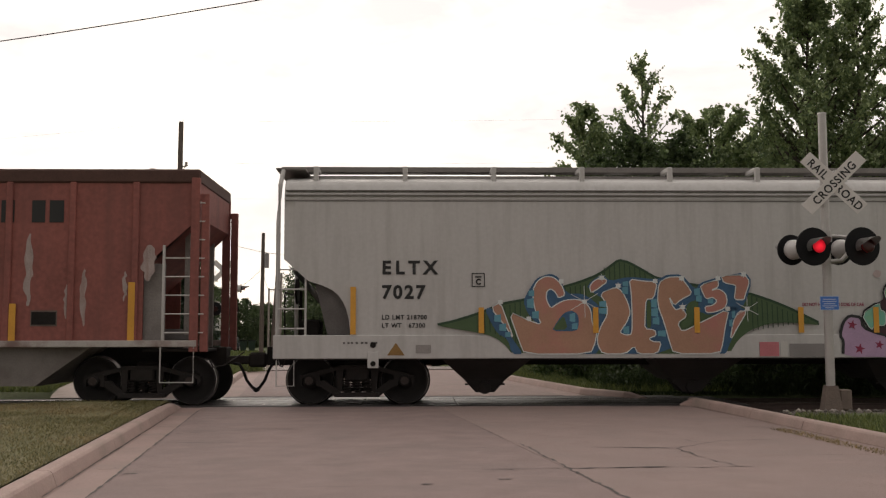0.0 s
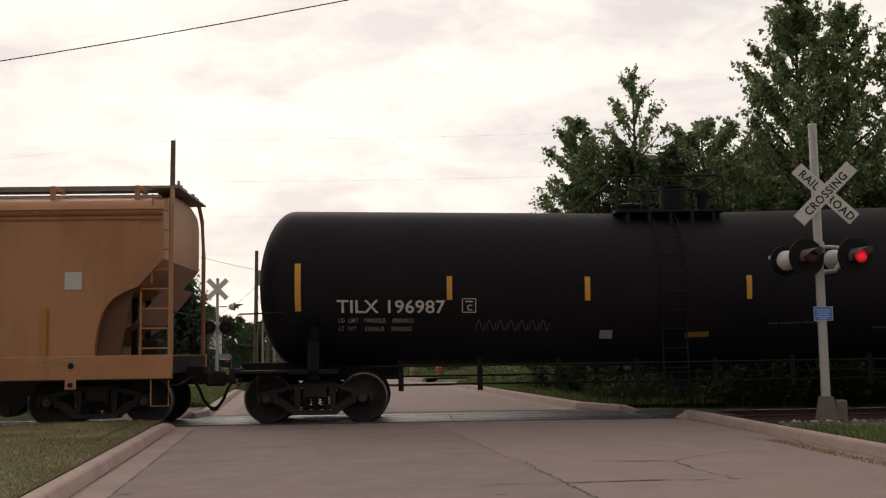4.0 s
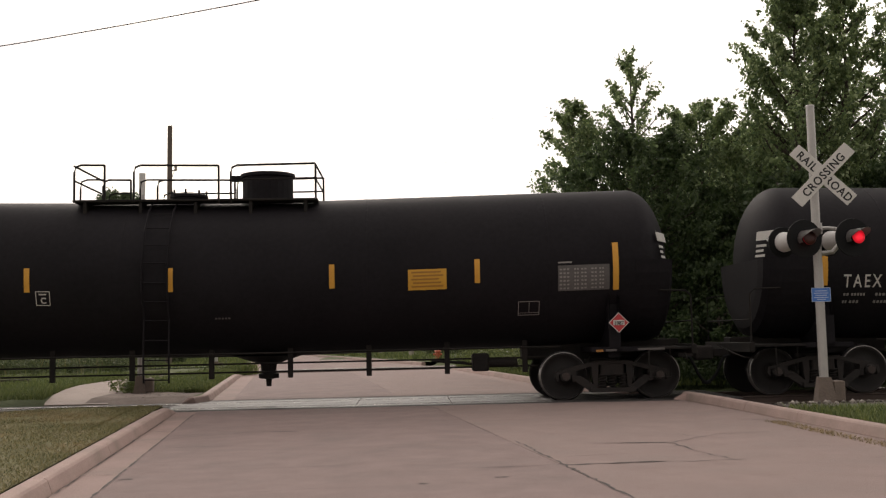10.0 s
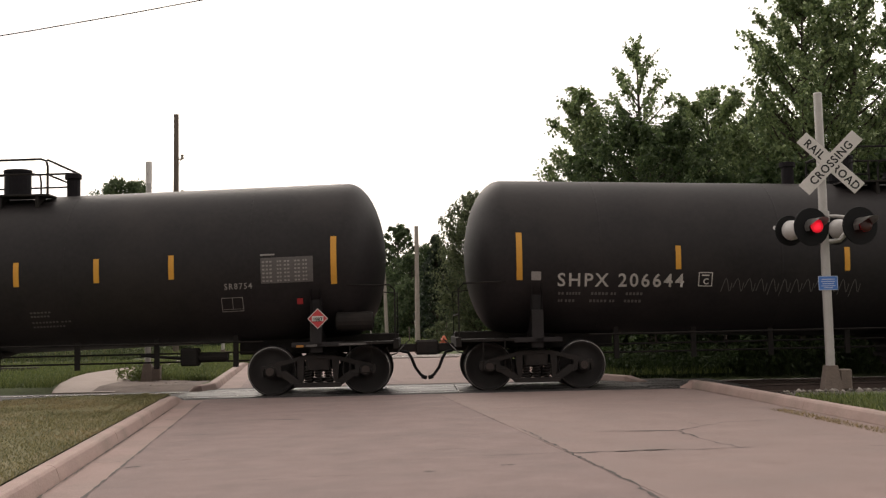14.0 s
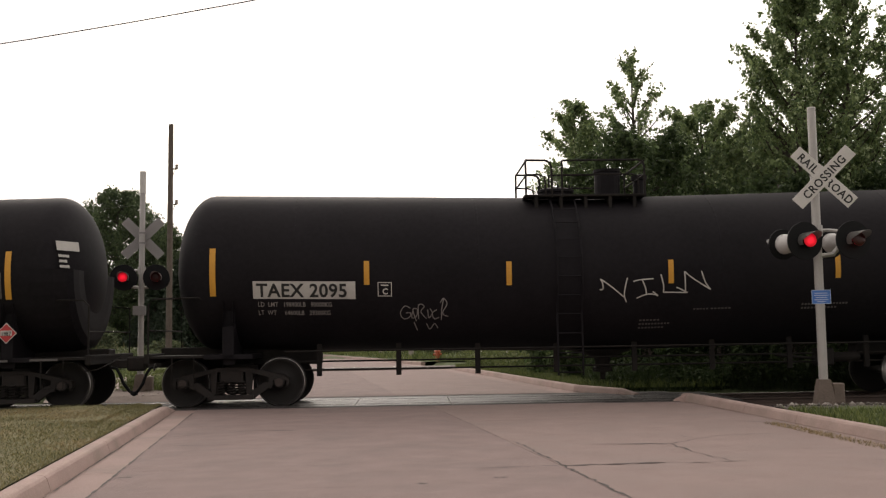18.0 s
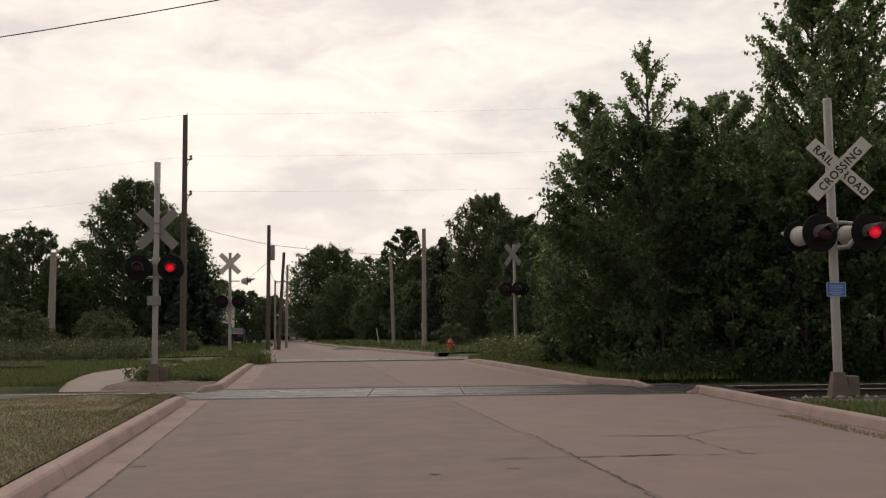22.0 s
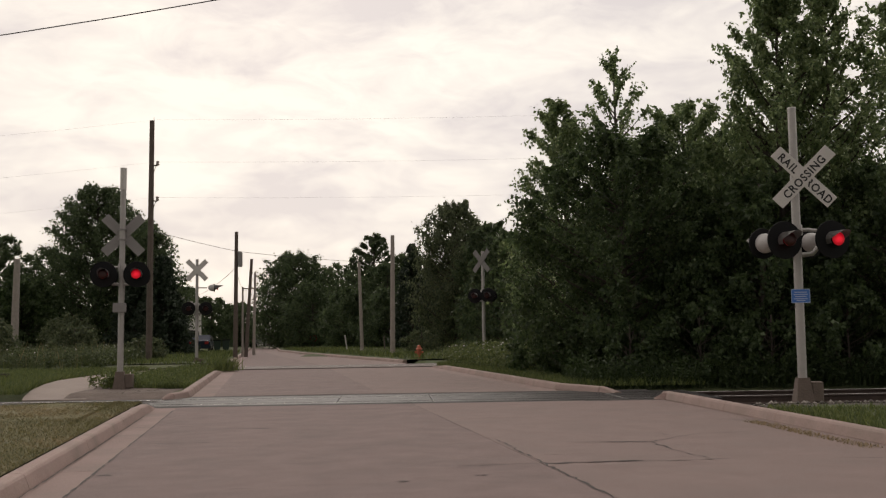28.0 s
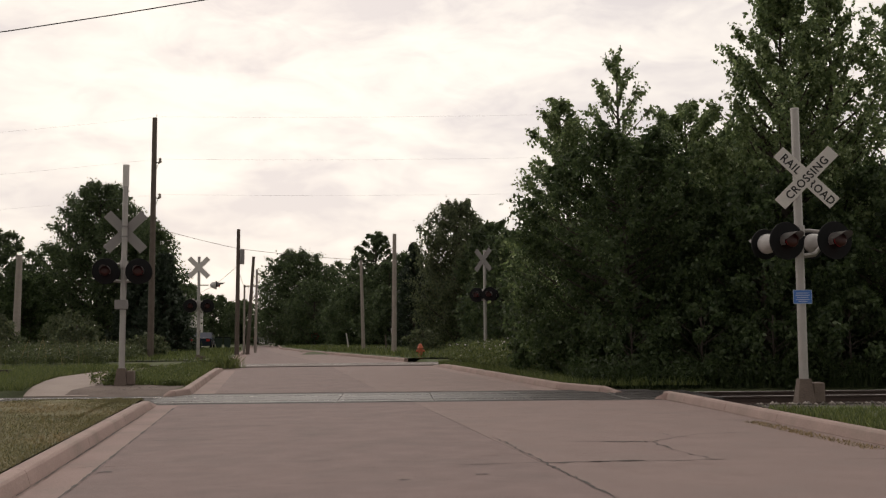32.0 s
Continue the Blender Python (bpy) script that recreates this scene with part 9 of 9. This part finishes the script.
def deco_fuel(th):
    # pale bars stand in for the owner's name
    common_decals(th, "086", -5.1, -4.1, 0.33, 0.006, 1.2, 0.95, 2.18, table=(6.48, 2.33), box_at=(5.62, 1.7), diamond=(6.85, 1.45), yellow_x=3.58, yellow_z=1.82)
    stuff(tank_rects(th, "owner_name", [(4.13 + k * 0.335, 4.37 + k * 0.335 + (0.06 if k == 0 else 0), 3.29, 3.41 + (0.06 if k == 0 else 0)) for k in range(7)], M_TEXT, label="white owner's name as bars"))
    stuff(tank_rects(th, "owner_name", [(4.1 + k * 0.18, 4.22 + k * 0.18, 2.98, 3.05) for k in range(6)], M_MARKG, label="small green word as bars"))
    bm = BM()
    stroke(bm, [(3.80 + 0.12 * k / 10, 2.94 + 0.73 * k / 10) for k in range(11)], 0.018, 0)
    part("emblem_rule", wrap_tank(finish(bm, "emblem_rule", M_TEXT), 0.012), None, th, "thin slanting white rule")
    E = chart(2.575 - 452 * 0.00588, 3.66 + 183 * 0.006, 0.006)
    lobes = (("blue", M_EMB_BLUE, [(452, 245), (462, 212), (490, 190), (482, 225), (480, 262), (490, 292), (466, 275)]),
             ("green", M_EMB_GREEN, [(492, 192), (535, 184), (530, 220), (518, 270), (512, 303), (494, 285), (488, 240)]),
             ("blue", M_EMB_BLUE, [(540, 192), (560, 184), (600, 190), (588, 235), (572, 285), (555, 305), (516, 305), (524, 262), (535, 220)]),
             ("green", M_EMB_GREEN, [(604, 192), (622, 210), (627, 235), (612, 270), (578, 292), (592, 250), (598, 220)]))
    lobes = [(nm, m_, E(o)) for nm, m_, o in lobes]
    for nm, m_, o in lobes:
        bm = BM()
        # strips across the outline, so that the lobe follows the tank's curve
        line = smooth_line(o, True, 3)
        z0, z1 = min(p[1] for p in line), max(p[1] for p in line)
        prev = None
        for k in range(15):
            z = z0 + (z1 - z0) * (0.01 + 0.98 * k / 14)
            xs_ = [xa + (xb - xa) * (z - za) / (zb - za) for (xa, za), (xb, zb) in zip(line, line[1:] + line[:1]) if (za - z) * (zb - z) < 0]
            cur = (bm.verts.new((min(xs_), 0, z)), bm.verts.new((max(xs_), 0, z)))
            if prev:
                bm.faces.new((prev[0], prev[1], cur[1], cur[0]))
            prev = cur
        part("emblem_lobe", wrap_tank(finish(bm, "emblem_lobe", m_), 0.02), None, th, f"{nm} lobe of a round emblem")
    tank_words(th, "AAR ST-445", 5.03, 1.98, 0.14, M_TEXTG, 0.95, 1.15, 0.002)
    stuff(tank_rects(th, "small_print", bars([(3.9, 1.74, 0.03, 0.5, 0.4), (1.55, 1.85, 0.035, 0.2, 0.24, 0.3, 0.24)]), M_TEXTD))


def deco_gatx(th):
    common_decals(th, "GATX 206215", -6.37, -3.69, 0.33, 0.003, 1.05, 0.95, 2.15, table=(5.86, 2.36), box_at=(5.11, 1.77), diamond=(6.9, 1.42), width=1.72, weights=("LD LMT 196700 LB  89 250 KG", "LT WT   66300 LB  30 050 KG"))
    stuff(tank_rects(th, "small_print", bars([(1.6, 1.78, 0.03, 0.4), (1.6, 1.71, 0.03, 0.36), (1.6, 1.60, 0.03, 0.5, 0.2), (1.6, 1.52, 0.03, 0.6)]), M_TEXTD))
    tank_words(th, "SR8754", 5.18, 2.05, 0.15, M_TEXTG, 0.9, 1.3, 0.002)
    for x, z in ((6.5, 1.72), (-6.42, 1.60)):
        tank_rects(th, "red_mark", [(x, x + 0.11, z, z + 0.11)], M_RED, label="small red mark")


def deco_shpx(th):
    common_decals(th, "SHPX 206644", -6.46, -3.83, 0.34, 0.005, 1.25, 0.85, 2.08, dim=True, table=(5.9, 2.36), width=2.36)
    tank_rects(th, "warning_panel", [(1.3, 2.02, 1.58, 1.79)], M_PLACARDO, label="faded yellow warning panel")
    scribble(th, [[(-3.4 + k * 0.22, 1.88 + 0.08 * math.sin(k)), (-3.31 + k * 0.22, 2.12), (-3.24 + k * 0.22, 1.88), (-3.2 + k * 0.22, 2.04)] for k in range(12)], 0.014, M_TEXTD)
    tank_rects(th, "label_panel", [(-6.95, -6.77, 2.06, 2.22)], M_TEXTG, label="pale square label")
    tank_rects(th, "label_panel", [(-6.92, -6.84, 1.16, 1.40)], M_TEXTG, label="pale upright label")


def deco_2095(th):
    common_decals(th, "TAEX 2095", -6.38, -4.15, 0.34, 0.008, 1.05, 0.88, 2.18, panel=1.82, table=(6.07, 2.44), box_at=(5.48, 1.70), diamond=(7.03, 1.38), width=1.66, weights=("LD  LMT   198400LB   90000KG", "LT  WT     64600LB   29300KG"))
    k = 0.0106
    tag = [[(88, 530), (94, 529), (93, 518), (90, 512), (110, 526), (131, 543)], [(137, 510), (133, 528), (132, 540), (136, 552)],
           [(147, 517), (160, 514), (183, 513)], [(163, 514), (169, 528), (171, 539)], [(154, 546), (170, 540), (184, 540), (192, 543)], [(192, 543), (182, 535)],
           [(196, 506), (201, 525), (201, 537)], [(201, 537), (225, 538), (244, 539)], [(244, 539), (224, 529)],
           [(240, 536), (239, 515), (238, 502)], [(238, 502), (255, 516), (285, 535)], [(285, 535), (275, 522), (268, 502)]]
    scribble(th, [[(-0.04 + (u - 88) * k, 2.386 - (v - 512) * k) for u, v in pts] for pts in tag], 0.022, M_TEXT, "thin white spray-painted scrawl")
    loops = [[(18, 12), (8, 8), (0, 20), (6, 30), (16, 27), (18, 20), (10, 20)], [(22, 16), (20, 28), (28, 26), (30, 14), (22, 14), (28, 34)], [(32, 30), (32, 6), (42, 8), (36, 18), (46, 30)],
             [(48, 14), (50, 28), (56, 20), (52, 12)], [(64, 14), (56, 20), (60, 30), (68, 27)], [(72, 32), (73, 10), (76, -6), (70, 2)], [(76, -6), (82, 4), (74, 20), (84, 26)], [(24, 36), (30, 50)], [(46, 38), (52, 48), (60, 38), (66, 46)]]
    scribble(th, [[(ox + u * k, 1.98 - v * k) for u, v in pts] for ox in (-3.74, 5.97) for pts in loops], 0.017, M_TEXTG, "dim white spray-painted scrawl")
    stuff(tank_rects(th, "small_print", bars([(0.75, 1.60, 0.03, 0.4), (0.75, 1.53, 0.03, 0.6), (0.75, 1.46, 0.03, 0.5), (1.75, 1.78, 0.025, 0.3, 0.4), (3.8, 1.80, 0.035, 0.9), (3.8, 1.73, 0.035, 0.7)]), M_TEXTD))


def deco_last(th):
    common_decals(th, "TILX 191450", -6.47, -4.17, 0.33, 0.004, 1.02, 1.0, 2.24, table=(6.16, 2.38), box_at=(5.63, 1.66), diamond=(7.11, 1.36), width=2.0)
    scribble(th, [[(ox, 1.78), (ox + 0.1, 1.45), (ox + 0.25, 1.72), (ox + 0.3, 1.45), (ox + 0.5, 1.75), (ox + 0.6, 1.45), (ox + 0.8, 1.65)] for ox in (1.5, 3.75, 4.3)], 0.014, M_TEXTG)
    stuff(tank_rects(th, "small_print", bars([(1.6, 1.68, 0.03, 0.8), (1.6, 1.60, 0.03, 0.6), (3.9, 1.70, 0.03, 0.8), (3.9, 1.62, 0.03, 0.6)]), M_TEXTD))
    tank_rects(th, "label_panel", [(5.16, 5.55, 1.63, 1.84)], M_PINKLABEL, label="pale pinkish paper label")


FIT_A = dict(dome=0.08, manway=1.35, rails=[(-0.93, 0.26), (0.92, 2.43), (2.89, 3.58)], ladder=1.1)
FIT_AM = dict(dome=0.26, manway=-1.3, rails=[(-3.27, -2.70), (-2.15, -0.55), (-0.32, 1.29)], ladder=-1.6, bend=-1)
FIT_B = dict(manway=-0.45, housing=0.86, vent=1.95, rails=[(-1.4, -0.66), (0.03, 1.77)], ladder=-0.48)
SH = (-3.9, -1.22, 1.72, 4.3)
for label, f, r, fn, fit_, mt, stripes, tall in (
        ("black tank car lettered TILX 196987", 38.75, 52.55, deco_tilx, dict(manway=-0.65, housing=0.22, vent=0.83, rails=[(-1.09, -0.5), (-0.2, 0.98)], ladder=-0.2), M_TANK, (-4.38, -1.82, 1.21, 4.4), (-7.17, 7.17)),
        ("black tank car with a white owner's name and a round emblem", 56.7, 70.56, deco_fuel, dict(dome=0.13, manway=1.0, rails=[(-1.5, -0.6), (-0.3, 0.75), (1.25, 2.25)], ladder=0.75), M_TANK, (-4.2, -1.42, 1.48, 4.45), (-7.3, 7.62)),
        ("black tank car lettered TAEX 3467", 74.6, 88.25, deco_taex("TAEX  3467"), FIT_A, M_TANK, SH, (-6.88, 6.88)),
        ("black tank car lettered TAEX 3469", 92.3, 105.97, deco_taex("TAEX  3469"), FIT_AM, M_TANK, (-3.92, -1.33, 1.62, 4.3), (-6.88, 6.88)),
        ("black tank car lettered TAEX 3275", 110.0, 123.7, deco_taex("TAEX 3275", 1.47), FIT_AM, M_TANK, (-3.9, -1.22, 1.86, 4.35), (-6.9, 6.9)),
        ("faded black tank car lettered GATX 206215", 127.7, 141.4, deco_gatx, FIT_B, M_TANK2, (-4.11, -2.67, -1.46, 1.42, 2.87, 4.23), (-6.9, 7.2)),
        ("faded black tank car lettered SHPX 206644", 145.5, 159.2, deco_shpx, dict(manway=0.8, housing=-0.46, vent=-1.53, rails=[(-0.79, 0.55), (0.75, 1.51)], ladder=0.7, bend=-1), M_TANK2, (-4.21, -1.04, 2.23, 4.5), (-7.17, 7.17)),
        ("black tank car lettered TAEX 3155", 163.3, 177.0, deco_taex("TAEX  3155"), FIT_A, M_TANK, (-3.97, -1.32, 1.6, 4.22), (-6.88, 6.88)),
        ("black tank car lettered TAEX 2095 with white scrawl", 181.0, 194.8, deco_2095, dict(manway=-0.6, housing=0.45, vent=1.1, rails=[(-1.3, -0.8), (-0.6, 1.0)], ladder=-0.6), M_TANK, (-4.35, -1.72, 1.3, 4.45), (-7.17, 7.17)),
        ("black tank car lettered TILX 191450 at the train's end", 198.85, 212.8, deco_last, dict(manway=1.0, housing=0.0, vent=-0.66, rails=[(-0.5, 0.9), (1.25, 1.85)], ladder=0.9, bend=-1), M_TANK, (-4.38, -1.38, 1.38, 4.13), (-7.06, 7.3))):
    TRAIN.append(tank_car(label, (f + r) / 2, (r - f) / 2, fit_, mt, stripes, tall, fn, shield="TAEX 3" in label))
# end-of-train device on the last coupler
last = TRAIN[-1]
lx = (212.8 - 198.85) / 2 + 1.95
bm = BM()
bbox(bm, lx - 0.10, lx + 0.14, -0.22, 0.10, 0.95, 1.40, 0.02)
bbox(bm, lx - 0.06, lx + 0.10, -0.16, 0.04, 0.70, 0.96, 0.01)
eot = part("end_of_train_device", bm, M_TRUCK, last, "dark end-of-train box with a red top lamp")
bm = BM()
rod(bm, (lx + 0.02, -0.06, 1.40), (lx + 0.02, -0.06, 1.54), 0.06, 0.05, 12)
part("marker_lamp", bm, M_RED, eot)


# ---- what moves ----
def motions():
    """The train runs through at a steady speed, its wheels turn, and the crossing lamps flash by turning their two-faced lenses."""
    for th in TRAIN:
        x0 = (TRACK_I @ th.matrix_world).translation.x if th.parent is None else 0
        walk(th, [(t, TRACK @ pose(x0 - SPEED * t, 0, 0)) for t in (0, 4, 8, 12, 16, 20, 24, 28, 32)])
    # wheels: the same turning for all, shared between the axles in the same place on their trucks
    turn = math.degrees(SPEED / WHEEL_R)
    first = {}
    for k, w in WHEELSETS:
        if k not in first:
            loc = w.location.copy()
            walk(w, [(i / FPS, pose(loc.x, loc.y, loc.z, 0, -turn * i / FPS, 0)) for i in range(0, 32 * FPS + 1)])
            first[k] = w
        else:
            w.rotation_mode = "QUATERNION"
            src = first[k].animation_data
            ad = w.animation_data_create()
            ad.action = src.action
            ad.action_slot = src.action_slot
    # lamps: one second and a fifth for a full flash
    rows = {"L": [], "R": [], "off": []}
    step = 1 / FPS
    lit = {"L": [], "R": []}
    t = 2.50 - 1.196 * 3
    while t < 31.2:
        lit["R"].append((t, t + 0.598))
        lit["L"].append((t + 0.598, min(t + 1.196, 31.22)))
        t += 1.196
    for nm in ("L", "R"):
        keys = []
        for a, b in lit[nm]:
            for s, e, f0 in ((a, 180, 0), (b, 0, 180)):
                keys += [(s - 1.5 * step, e), (s - 0.5 * step, abs(e - 60)), (s + 0.5 * step, abs(e - 120)), (s + 1.5 * step, f0)]
        keys = [k for k in keys if 0 < k[0] < 32]
        start = 0 if any(a <= 0 < b for a, b in lit[nm]) else 180
        rows[nm] = [(0.0, start)] + keys + [(32.0, 180)]
    for nm, lens in LENSES:
        p = lens.location.copy()
        if nm == "off":
            continue
        seq, seen = [], set()
        for tt, ang in rows[nm]:
            if frame(tt) not in seen:
                seen.add(frame(tt))
                seq.append((tt, pose(p.x, p.y, p.z, 0, 0, ang)))
        walk(lens, seq)


motions()
